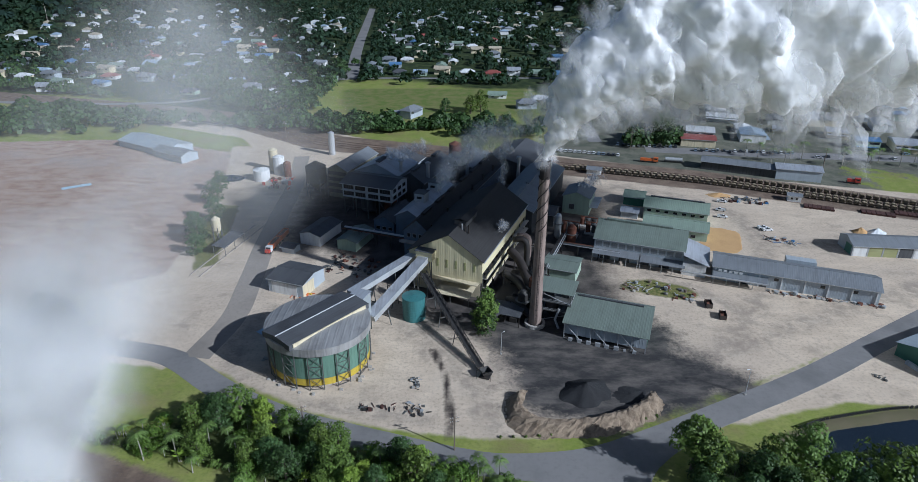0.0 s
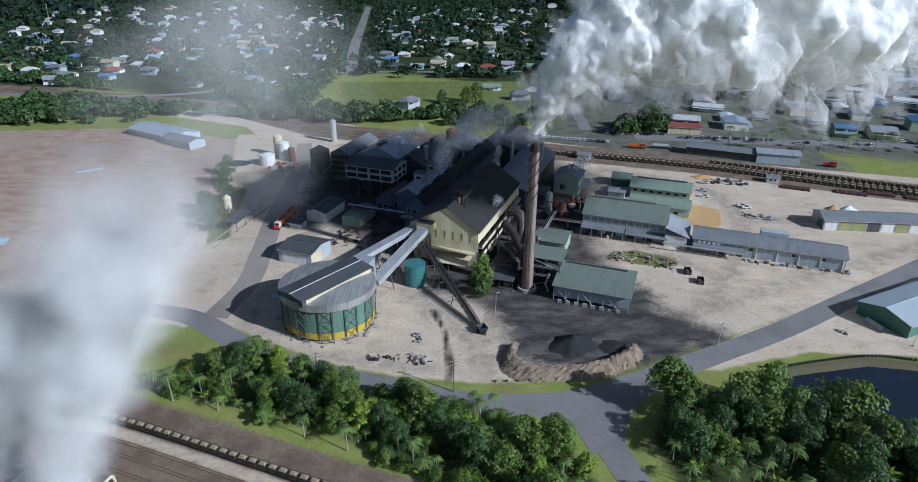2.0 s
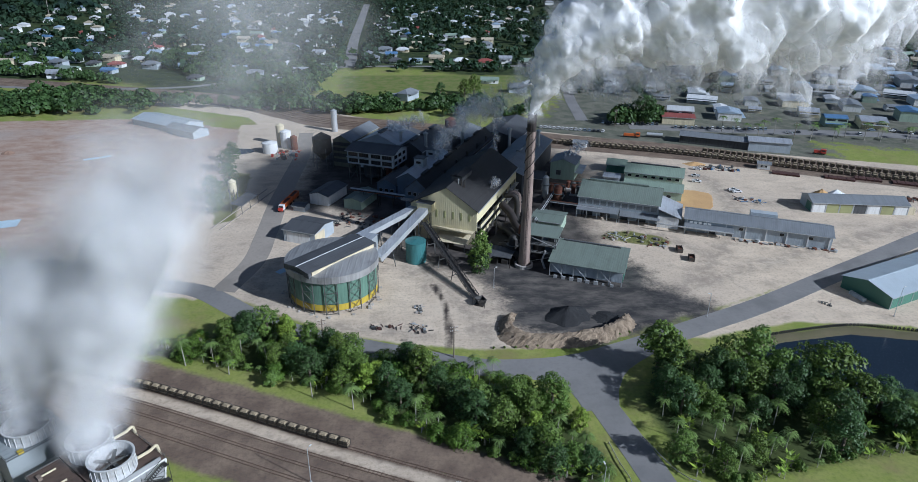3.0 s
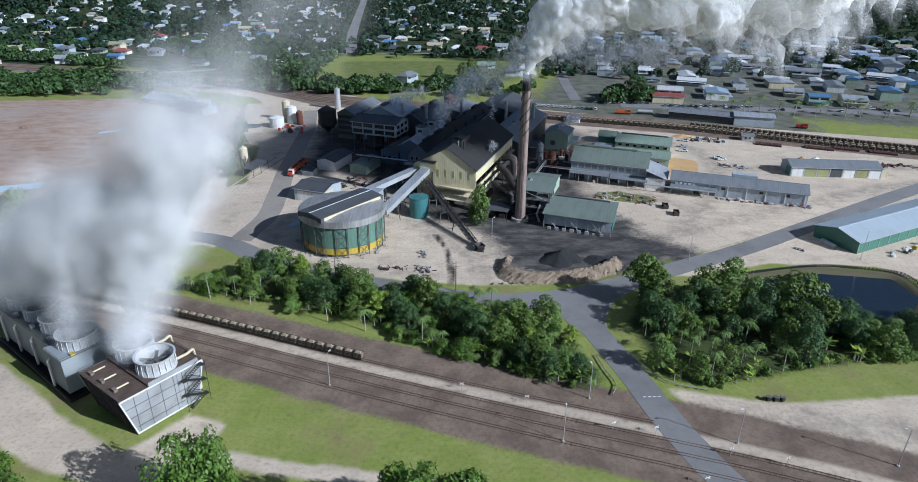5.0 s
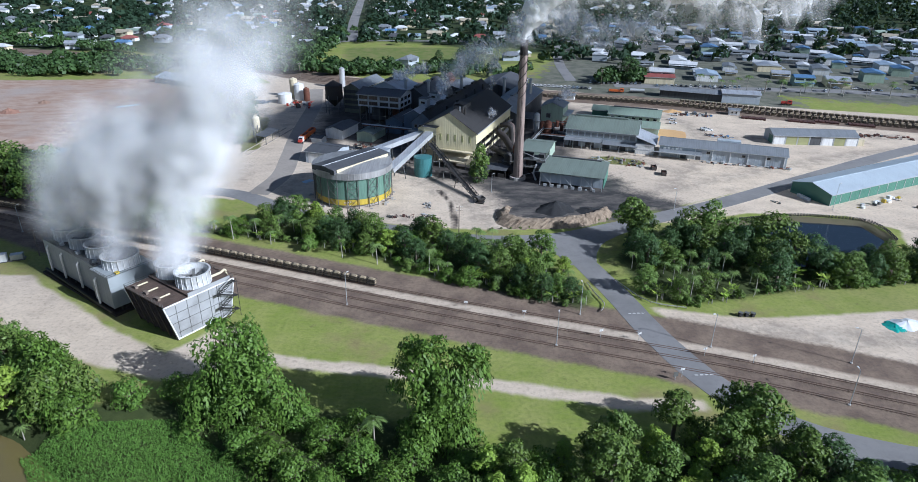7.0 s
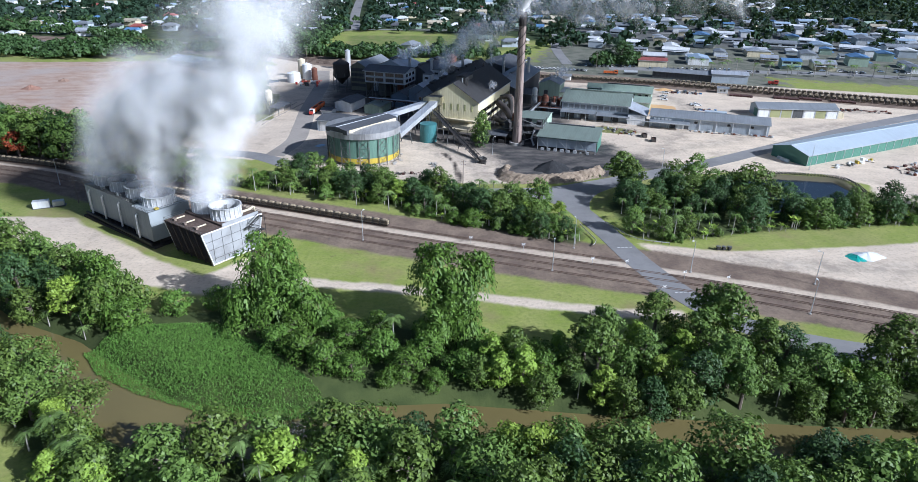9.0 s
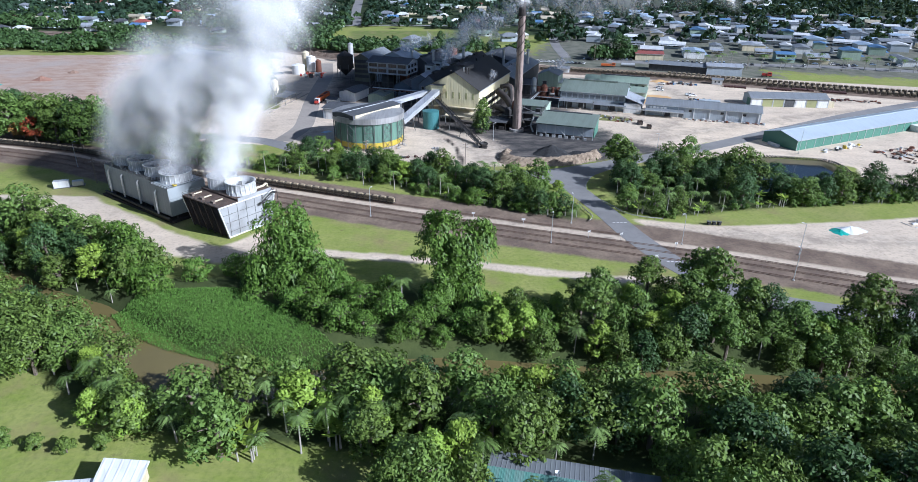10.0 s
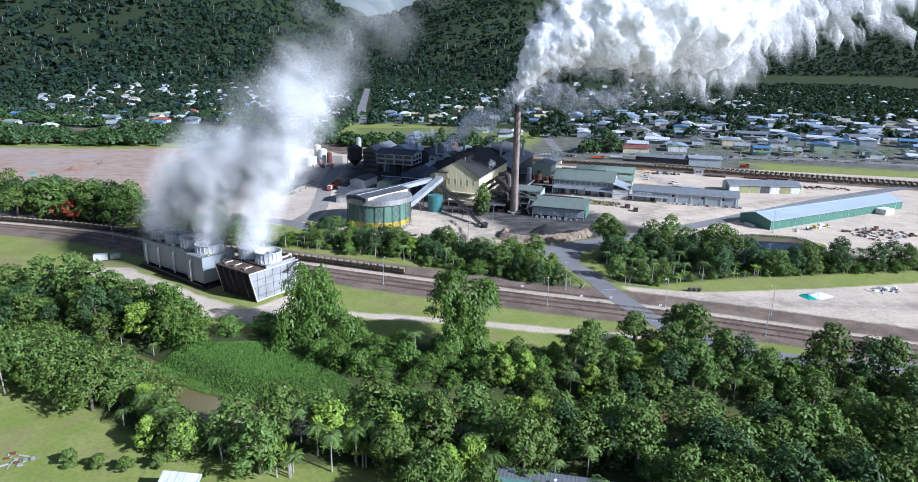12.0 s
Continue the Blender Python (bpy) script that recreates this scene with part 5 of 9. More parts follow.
for k, (u, w, h) in enumerate(((34, 84, 4.5), (30, 92, 3.5), (24, 78, 6))):
    th = mill_thing("process_unit", u, w, "sooty process vessels on a concrete plinth", "machinery")
    part("plinth", boxes((-4, 4, -3, 3, 0, 0.5)), CONCRETE, th)
    for j in range(3):
        bm = bmesh.new()
        drum(bm, -2.6 + 2.6 * j, 0, [(0, 0.5), (1.1, 0.5), (1.1, h), (0, h + 0.5)], 14)
        part("vessel", bm, (RUST, STEEL, BLACK_STEEL)[j], th, smooth=False)
    bm = bmesh.new()
    tube(bm, [(-4, 1.8, h), (4, 1.8, h), (4, 1.8, 0.5)], 0.3, 8)
    part("pipe", bm, RUST, th)


# ---- juice tank with conveyors ----
def big_tank():
    R = 15.2
    th = thing("molasses_tank", -44, 166, 0, 0, "huge round green tank with yellow base band and silver roof", "storage tank")
    bm = bmesh.new()
    drum(bm, 0, 0, [(R, 3.6), (R, 12.3)], 72)
    part("shell", bm, TANK_GREEN, th, "faded green shell")
    bm = bmesh.new()
    drum(bm, 0, 0, [(R + 0.05, 1.3), (R + 0.05, 3.6)], 72)
    part("base_band", bm, YELLOW, th, "faded yellow band")
    bm = bmesh.new()
    drum(bm, 0, 0, [(R - 1.4, 0), (R - 1.4, 1.35)], 72)
    part("footing", bm, CONCRETE, th)
    bm = bmesh.new()
    drum(bm, 0, 0, [(R - 0.3, 11.9), (R + 0.9, 11.9), (R + 0.9, 14.4), (R + 0.2, 14.5), (R - 5, 15.2), (0.1, 15.9)], 72)
    part("roof", bm, TANK_ROOF, th, "weathered silver roof")
    # raised ridge housing across the roof
    rid = part("ridge_housing", slab_prism(6.3, 15.6, 13.9, 15.7, 16.5), DARK_ROOF, th, "dark raised ridge roof")
    rid.matrix_basis = pose(0, 0, 0, 0, 0, -38)
    e = part("ridge_flashing", boxes((6.25, 6.6, -14.4, 14.0, 14.6, 15.75)), CREAM_WALL, rid)
    part("ridge_flashing", boxes((-0.2, 0.2, -15.6, 15.6, 16.45, 16.55)), TARP_WHITE, rid)
    n = 24
    for k in range(n):
        a = k * 2 * math.pi / n
        c, s = math.cos(a), math.sin(a)
        part("post", beams([((c * (R + 0.5), s * (R + 0.5), 0), (c * (R + 0.5), s * (R + 0.5), 12.2))], 0.26), STEEL, th)
    for k in range(n):
        if k % 2 == 0:
            a, b = k * 2 * math.pi / n, (k + 1) * 2 * math.pi / n
            pa, pb = (math.cos(a) * (R + 0.6), math.sin(a) * (R + 0.6)), (math.cos(b) * (R + 0.6), math.sin(b) * (R + 0.6))
            rows = []
            for z in (0.4, 4.3, 8.2):
                rows += [((*pa, z), (*pb, z + 3.9)), ((*pb, z), (*pa, z + 3.9)), ((*pa, z), (*pb, z))]
            part("cross_brace", beams(rows, 0.12), STEEL, th)
    rnd = random.Random(2)
    for k in range(26):
        a = rnd.uniform(0, 6.28)
        r = rnd.uniform(R + 0.8, R + 3)
        part("rubble", boxes((math.cos(a) * r - 0.5, math.cos(a) * r + rnd.uniform(0, 0.8), math.sin(a) * r - 0.4, math.sin(a) * r + 0.4, 0, rnd.uniform(0.2, 0.6))), CONCRETE, th)


def slab_prism(half, ly, z0, z1, z2):
    """A low gabled block with the ridge along y."""
    bm = bmesh.new()
    prof = [(-half, z0), (half, z0), (half, z1), (0, z2), (-half, z1)]
    a = [bm.verts.new((x, -ly, z)) for x, z in prof]
    b = [bm.verts.new((x, ly, z)) for x, z in prof]
    bm.faces.new(a)
    bm.faces.new(b[::-1])
    for k in range(5):
        bm.faces.new((a[(k + 1) % 5], a[k], b[k], b[(k + 1) % 5]))
    bmesh.ops.recalc_face_normals(bm, faces=bm.faces)
    return bm


big_tank()


def conveyor(name, a, b, w, h, mat_side, mat_roof, legs, label, open_frame=False):
    """A sloping conveyor gallery from a to b on trestle legs."""
    a, b = Vector(a), Vector(b)
    th = thing(name, a.x, a.y, 0, 0, label, "conveyor")
    o = Vector((a.x, a.y, 0))
    A, B = a - o, b - o
    d = (B - A).normalized()
    s = Vector((d.y, -d.x, 0)).normalized()
    up = Vector((0, 0, 1))
    if open_frame:
        rows = []
        n = 16
        for k in range(n):
            p, q = A + (B - A) * (k / n), A + (B - A) * ((k + 1) / n)
            for e in (-1, 1):
                rows += [(p + s * e * w / 2, q + s * e * w / 2), (p + s * e * w / 2 + up * h, q + s * e * w / 2 + up * h), (p + s * e * w / 2, q + s * e * w / 2 + up * h), (p + s * e * w / 2, p + s * e * w / 2 + up * h)]
        part("truss", beams(rows, 0.18), BLACK_STEEL, th)
        bm = bmesh.new()
        beam(bm, A + up * 0.3, B + up * 0.3, w * 0.8, 0.12)
        part("belt", bm, RUBBER, th)
    else:
        bm = bmesh.new()
        beam(bm, A + up * h / 2, B + up * h / 2, w, h)
        part("gallery", bm, mat_side, th)
        bm = bmesh.new()
        beam(bm, A + up * (h + 0.14), B + up * (h + 0.14), w + 0.5, 0.12)
        part("gallery_roof", bm, mat_roof, th, "dusty silver sheeting")
        bm = bmesh.new()
        for k in range(9):
            p = A + (B - A) * ((k + 0.5) / 9)
            beam(bm, p - s * (w / 2 + 0.1), p + s * (w / 2 + 0.1), 0.25, 0.12)
        part("floor_beam", bm, STEEL, th)
    for f in legs:
        p = A + (B - A) * f
        if p.z > 1:
            part("trestle", beams([(p - s * w / 2, (p.x - s.x * w * 0.9, p.y - s.y * w * 0.9, 0)), (p + s * w / 2, (p.x + s.x * w * 0.9, p.y + s.y * w * 0.9, 0)), (p * 0.5 - s * w * 0.7 + Vector((p.x, p.y, 0)) * 0.5, p * 0.5 + s * w * 0.7 + Vector((p.x, p.y, 0)) * 0.5)], 0.25), STEEL, th)
    return th


cx, cy = mill(-15.5, 7)
conveyor("conveyor_gallery", (*mill(-22.5, -27), 4.2), (cx, cy, 14.2), 3.6, 2.2, GALV, SILVER_ROOF, (0.2, 0.45, 0.7, 0.93), "long enclosed silver conveyor gallery rising to the mill front")
conveyor("conveyor_gallery", (*mill(-29, -28), 12.6), (*mill(-21, 12), 12.0), 3.0, 2.0, GALV, SILVER_ROOF, (0.25, 0.55, 0.8), "enclosed dusty conveyor gallery from tank roof to mill")
conveyor("coal_conveyor", (*mill(19, -34), 0.6), (*mill(-14, -2), 11.5), 2.2, 1.4, BLACK_STEEL, BLACK_STEEL, (0.35, 0.6, 0.85), "open black lattice coal conveyor", True)
th = mill_thing("transfer_tower", -25.5, -28, "pale transfer tower between tank and conveyors", "tower")
part("housing", boxes((-2.6, 2.6, -2.6, 2.6, 5.6, 14.6)), TOWER_GREY, th)
part("roof", boxes((-2.9, 2.9, -2.9, 2.9, 14.6, 14.8)), SILVER_ROOF, th)
for x in (-2.4, 2.4):
    for y in (-2.4, 2.4):
        part("post", boxes((x - 0.15, x + 0.15, y - 0.15, y + 0.15, 0, 5.6)), STEEL, th)
th = mill_thing("conveyor_head_house", -16, 6.0, "small head house on the mill gable", "head house")
part("housing", boxes((-3.2, 3.2, -2.5, 0.9, 14.0, 17.6)), CREAM, th)
part("roof", boxes((-3.6, 3.6, -3.0, 0.95, 17.6, 17.8)), DARK_ROOF, th)
part("post", boxes((-3.0, -2.7, -2.4, -2.1, 0, 14), (2.7, 3.0, -2.4, -2.1, 0, 14)), STEEL, th)

th = mill_thing("coal_hopper", 21.5, -36.5, "black steel coal hopper at the conveyor foot", "hopper")
bm = bmesh.new()
drum(bm, 0, 0, [(0.9, 0.2), (2.3, 1.8), (2.3, 2.3), (2.1, 2.3), (0.8, 0.4)], 4)
part("bin", bm, BLACK_STEEL, th)
part("base", boxes((-1.6, 1.6, -1.6, 1.6, 0, 0.4)), BLACK_STEEL, th)
part("rail", beams([((-2.2, -2.2, 0), (-2.2, -2.2, 3)), ((2.2, -2.2, 0), (2.2, -2.2, 3)), ((-2.2, -2.2, 3), (2.2, -2.2, 3))], 0.14), BLACK_STEEL, th)

th = thing("water_tank", -16.5, 192, 0, 0, "teal green cylindrical steel tank with slight cone roof", "storage tank")
bm = bmesh.new()
drum(bm, 0, 0, [(4.0, 0), (4.0, 8.4), (4.12, 8.4), (4.12, 8.6), (0.05, 9.2)], 40)
part("shell", bm, TEAL, th, smooth=False)
for z in (2.1, 4.2, 6.3):
    bm = bmesh.new()
    drum(bm, 0, 0, [(4.0, z), (4.06, z), (4.06, z + 0.12), (4.0, z + 0.12)], 40)
    part("seam", bm, TEAL, th)

gabled("loading_shed", -64, -8.5, 15, 15, 5.6, 7.0, GREY_WALL, DARK_ROOF, "loading shed with dark grey roof and pale wall", "shed")
o = scene.objects["loading_shed"]
part("roller_door", boxes((-6, 5, -7.57, -7.5, 0, 4.6)), WHITE_WALL, o)
part("brick_end", boxes((7.5, 7.62, -7.4, 0, 0, 5.0)), CREAM_WALL, o)
gabled("tool_shed", -79.5, 34, 10, 18, 5.0, 6.4, WHITE_WALL, DARK_ROOF, "small white-walled tool shed with grey roof", "shed", "w")
gabled("tool_shed", -62, 34, 9, 16, 4.4, 5.6, SAGE_WALL, GREEN_ROOF, "small green tool shed with green roof", "shed", "w")
gabled("tiny_hut", -84, 17, 6, 5, 2.6, 3.4, GREY_WALL, DARK_ROOF, "tiny grey hut in the yard", "hut")
gabled("gate_hut", 125, 166, 6.5, 5, 3.2, 3.8, WHITE_WALL, GREY_ROOF, "small white hut by the wagon sidings", "hut")
for k in range(2):
    pane(scene.objects["gate_hut"], -1.2 + 2.4 * k, -2.5, 1.2, 0.9, 1.0)


# ---- cooling towers ----
def fan_stack(th, x, y, z, r, h):
    bm = bmesh.new()
    drum(bm, x, y, [(r * 1.06, z), (r * 0.97, z + h * 0.35), (r * 0.97, z + h * 0.7), (r * 1.03, z + h), (r * 0.99, z + h), (r * 0.92, z + h * 0.6), (r * 0.95, z)], 40)
    s = part("fan_stack", bm, FAN_WHITE, th, "white flared fan stack")
    bm = bmesh.new()
    for k in range(20):
        a = k * math.pi / 10
        c, sn = math.cos(a), math.sin(a)
        beam(bm, (x + c * r * 1.06, y + sn * r * 1.06, z), (x + c * r * 1.03, y + sn * r * 1.03, z + h), 0.12)
    part("stiffener", bm, WHITE_WALL, s)
    bm = bmesh.new()
    drum(bm, x, y, [(r * 1.02, z + h), (r * 1.1, z + h), (r * 1.1, z + h + 0.12), (r * 1.0, z + h + 0.12)], 40)
    part("rim", bm, FAN_WHITE, s)
    bm = bmesh.new()
    for k in range(5):
        a = k * 2 * math.pi / 5
        beam(bm, (x, y, z + h * 0.55), (x + math.cos(a) * r * 0.88, y + math.sin(a) * r * 0.88, z + h * 0.6), 0.8, 0.08)
    part("fan_blade", bm, STEEL, s)
    part("fan_hub", boxes((x - 0.5, x + 0.5, y - 0.5, y + 0.5, z + 0.1, z + h * 0.65)), STEEL, s)


def timber_tower():
    """Two-cell tower with slatted sides, nearest the lawn. Local x runs along the row, y towards the railway."""
    th = thing("cooling_tower", -77.2, 70.4, 0, -36.5, "weathered two-cell cooling tower with white fan stacks and louvred side", "cooling tower")
    lx, ly, h = 18.0, 20.4, 10.6
    x, y = lx / 2, ly / 2
    # sloping louvred long side
    n = 16
    for k in range(n):
        z = 0.8 + k * (h - 1.2) / n
        off = 2.3 * (1 - z / h)
        part("louvre", slab4([(-x + 0.3, -y + off - 0.2, z), (x - 0.3, -y + off - 0.2, z), (x - 0.3, -y + off + 0.9, z + 0.5), (-x + 0.3, -y + off + 0.9, z + 0.5)], 0.06), DECK, th)
    for k in range(6):
        xx = -x + 0.3 + k * (lx - 0.6) / 5
        part("louvre_post", beams([((xx, -y + 2.2, 0), (xx, -y - 0.1, h))], 0.3), DECK, th)
    # A single near-black block behind the louvres.
    part("core", boxes((-x + 0.5, x - 0.6, -y + 4, y - 2.6, 0.2, h - 0.3)), SOOT_BLACK, th, "near-black fill")
    for sx in (-1, 1):
        bm = bmesh.new()
        prof = [(-y + 2.3, 0.3), (y - 2.3, 0.3), (y, h), (-y - 0.2, h)]
        a = [bm.verts.new((sx * x, p, z)) for p, z in prof]
        b = [bm.verts.new((sx * (x - 0.3), p, z)) for p, z in prof]
        bm.faces.new(a)
        bm.faces.new(b[::-1])
        for k in range(4):
            bm.faces.new((a[k], a[(k + 1) % 4], b[(k + 1) % 4], b[k]))
        bmesh.ops.recalc_face_normals(bm, faces=bm.faces)
        w = part("end_wall", bm, TOWER_WHITE, th, "stained white corrugated end wall")
        e = sx * (x + 0.05)
        grid = [((e, -y + 2.6 + 0.2 * j, 2.2 + 0 * j), (e, y - 2.6, 2.2)) for j in (0,)] + [((e, -y + 1.2, 5.2), (e, y - 1.2, 5.2)), ((e, -y + 0.5, 7.8), (e, y - 0.5, 7.8))] + [((e, -y + 3 + k * 3.2, 0.6), (e, -y + 3 + k * 3.2, h)) for k in range(5)]
        part("wall_batten", beams(grid, 0.1), STEEL, w)
        part("wall_frame", beams([((e, -y + 2.3, 0.3), (e, -y - 0.2, h)), ((e, y - 2.3, 0.3), (e, y, h)), ((e, -y - 0.2, h), (e, y, h)), ((e, -y + 2.3, 0.5), (e, y - 2.3, 0.5))], 0.4, 0.3), WHITE_WALL, w)
    part("parapet", boxes((x - 0.2, x + 0.1, -y - 0.2 + 7, y - 1, h, h + 1.2)), TOWER_WHITE, th)
    dk = part("deck", boxes((-x, x, -y - 0.2, y, h, h + 0.25)), DECK, th, "wet brown deck")
    for k in range(17):
        part("deck_board", boxes((-x + 0.2 + k * 1.02, -x + 1.12 + k * 1.02, -y - 0.2, y, h + 0.25, h + 0.30)), DECK, dk)
    for zz in (0.55, 1.1):
        part("handrail", beams([((-x, -y - 0.2, h + zz), (x, -y - 0.2, h + zz)), ((-x, y, h + zz), (x, y, h + zz)), ((-x, -y - 0.2, h + zz), (-x, y, h + zz))], 0.07), STEEL, th)
    bm = bmesh.new()
    for k in range(12):
        beam(bm, (-x + k * lx / 11, -y - 0.2, h), (-x + k * lx / 11, -y - 0.2, h + 1.1), 0.07)
        beam(bm, (-x + k * lx / 11, y, h), (-x + k * lx / 11, y, h + 1.1), 0.07)
    tagged(part("rail_post", bm, STEEL, th), kind="stuff")
    part("plinth", boxes((-x, x, -3.6, 6, h + 0.3, h + 0.9)), DECK, th)
    for cx in (-4.9, 4.3):
        fan_stack(th, cx, 1.6, h + 0.9, 4.25, 3.6)
    for xx in (-6, -1, 4.5):
        bm = bmesh.new()
        tube(bm, [(xx, -y + 1.2, h + 0.7), (xx, -y + 4.6, h + 0.7)], 0.22, 10)
        p = part("pipe", bm, CREAM_WALL, th, "pale distribution pipe")
        part("valve", boxes((xx - 0.7, xx + 0.7, -y + 0.9, -y + 1.7, h + 0.3, h + 1.0)), WOOD_POLE, p)
    for xx in (-5, 5):
        bm = bmesh.new()
        tube(bm, curve_pts([(xx, y - 4, h + 0.8), (xx, y - 1.0, h + 0.8), (xx, y + 0.2, h + 1.2), (xx, y + 0.7, h - 0.4), (xx, y + 0.7, 0)], 0.7), 0.36, 12)
        part("riser_pipe", bm, CREAM_WALL, th)
    # zigzag stair on the end wall
    rows, treads = [], []
    fl = 5
    for k in range(fl):
        z0, z1 = k * h / fl, (k + 1) * h / fl
        ya, yb = (y - 5.6, y - 1.6) if k % 2 == 0 else (y - 1.6, y - 5.6)
        for ex in (0.9, 1.9):
            rows += [((x + ex, ya, z0), (x + ex, yb, z1)), ((x + ex, ya, z0 + 1), (x + ex, yb, z1 + 1))]
        treads.append((x + 0.7, x + 2.2, min(yb, yb + (1 if yb > ya else -1)), max(yb, yb + (1 if yb > ya else -1)), z1 - 0.08, z1))
        for j in range(9):
            f = (j + 0.5) / 9
            treads.append((x + 0.9, x + 1.9, ya + (yb - ya) * f - 0.14, ya + (yb - ya) * f + 0.14, z0 + (z1 - z0) * f, z0 + (z1 - z0) * f + 0.05))
    st = part("stair", beams(rows + [((x + 2.2, y - 0.6, 0), (x + 2.2, y - 0.6, h + 1)), ((x + 2.2, y - 6.6, 0), (x + 2.2, y - 6.6, h + 1))], 0.1), BLACK_STEEL, th)
    part("tread", boxes(*treads), BLACK_STEEL, st)


def steel_tower():
    """Four-cell clad tower."""
    th = thing("cooling_tower", -108.7, 89.1, 0, -36.5, "pale grey four-cell cooling tower with white fan stacks", "cooling tower")
    lx, ly, h = 41.6, 11.5, 11.2
    x, y = lx / 2, ly / 2
    w = part("wall", boxes((-x, x - 10, -y, y, 2.2, h)), TOWER_GREY, th, "pale grey cladding")
    part("wall", boxes((x - 9.8, x, -y - 1.8, y, 2.2, h + 0.3)), TOWER_GREY, th, "pale grey cladding")
    # Basin and inner block share one near-black colour.
    part("basin", boxes((-x - 0.6, x + 0.6, -y - 2.2, y + 0.6, 0, 0.8)), SOOT_BLACK, th, "near-black basin")
    for k in range(12):
        xx = -x + 0.4 + k * (lx - 0.8) / 11
        part("leg", boxes((xx - 0.2, xx + 0.2, -y + 0.2, -y + 0.6, 0.8, 2.2)), BLACK_STEEL, th)
    part("inner", boxes((-x + 0.6, x - 0.6, -y + 1.5, y - 0.5, 0.8, 2.2)), SOOT_BLACK, th)
    part("pipe", beams([((-x, -y - 1.2, 1.6), (x, -y - 2.6, 1.6))], 0.6), BLACK_STEEL, th)
    for k, xx in enumerate((-18, -9.5, 0.5, 14)):
        yy = -y - 0.5 if k < 3 else -y - 2.3
        bm = bmesh.new()
        tube(bm, [(xx, yy, 1.6), (xx, yy, h - 2), (xx, yy + 0.6, h - 1.4)], 0.3, 10)
        part("riser_pipe", bm, WHITE_WALL, th)
    for zz in (0.55, 1.1):
        part("handrail", beams([((-x, -y, h + zz), (x - 10, -y, h + zz)), ((x - 9.8, -y - 1.8, h + zz), (x, -y - 1.8, h + zz)), ((x, -y - 1.8, h + zz), (x, y, h + zz)), ((-x, y, h + zz), (x, y, h + zz))], 0.08), STEEL, th)
    bm = bmesh.new()
    for k in range(24):
        xx = -x + k * lx / 23
        yy = -y if xx < x - 10 else -y - 1.8
        beam(bm, (xx, yy, h), (xx, yy, h + 1.1), 0.07)
    part("rail_post", bm, STEEL, th)
    for k, xx in enumerate((-16.2, -6.6, 3.2, 15.0)):
        fan_stack(th, xx, 0.3 if k < 3 else -0.4, h + 0.02, 4.1 if k < 3 else 4.6, 3.3)
        part("motor", boxes((xx + 4.4, xx + 5.4, -y + 0.8, -y + 1.9, h, h + 0.9)), YELLOW if k == 3 else GALV, th)
    part("roof_deck", boxes((-x, x - 10, -y, y, h, h + 0.02)), STEEL, th)
    pane(th, x, 2, 4.2, 2, 2.4, "+x", mat=GREY_WALL)


timber_tower()
steel_tower()


# ---- plants ----
def quads_mesh(name, centre, right, up, material):
    """Many separate leaf quads: centres with half-widths along right and up; pointed at the tip."""
    n = len(centre)
    v = np.stack([centre - up, centre + right * 0.9 - up * 0.1, centre + up, centre - right * 0.9 - up * 0.1], 1).reshape(-1, 3)
    f = np.arange(4 * n).reshape(n, 4)
    me = bpy.data.meshes.new(name)
    me.from_pydata(v.tolist(), [], f.tolist())
    me.materials.append(material)
    return me


def unit(a):
    return a / np.maximum(np.linalg.norm(a, axis=-1, keepdims=True), 1e-9)


def leaf_cloud(rng, lobes, per, size, droop=0.3, shell=0.72):
    """Leaves on the shells of overlapping lobes (x, y, z, rx, rz)."""
    cs, rs, us = [], [], []
    vol = np.array([l[3] * l[3] for l in lobes])
    counts = np.maximum(4, (per * vol / vol.sum()).astype(int))
    zmid = sum(l[2] for l in lobes) / len(lobes)
    for (x, y, z, rx, rz), k in zip(lobes, counts):
        d = unit(rng.normal(size=(k, 3)))
        d[:, 2] = np.where(d[:, 2] < -0.45, -d[:, 2], d[:, 2])
        rad = shell + (1.22 - shell) * rng.random(k) ** 0.8
        c = np.array([x, y, z]) + d * rad[:, None] * np.array([rx, rx, rz])
        out = unit(np.array([x, y, (z - zmid) * 0.7])) * 0.5
        nrm = unit(d + out + rng.normal(scale=0.5, size=(k, 3)) + np.array([0, 0, 0.25]))
        t = unit(np.cross(nrm, rng.normal(size=(k, 3))))
        b = np.cross(nrm, t)
        t[:, 2] -= droop
        s = size * rng.uniform(0.6, 1.35, (k, 1))
        cs.append(c), rs.append(b * s * 0.55), us.append(unit(t) * s)
    return np.concatenate(cs), np.concatenate(rs), np.concatenate(us)


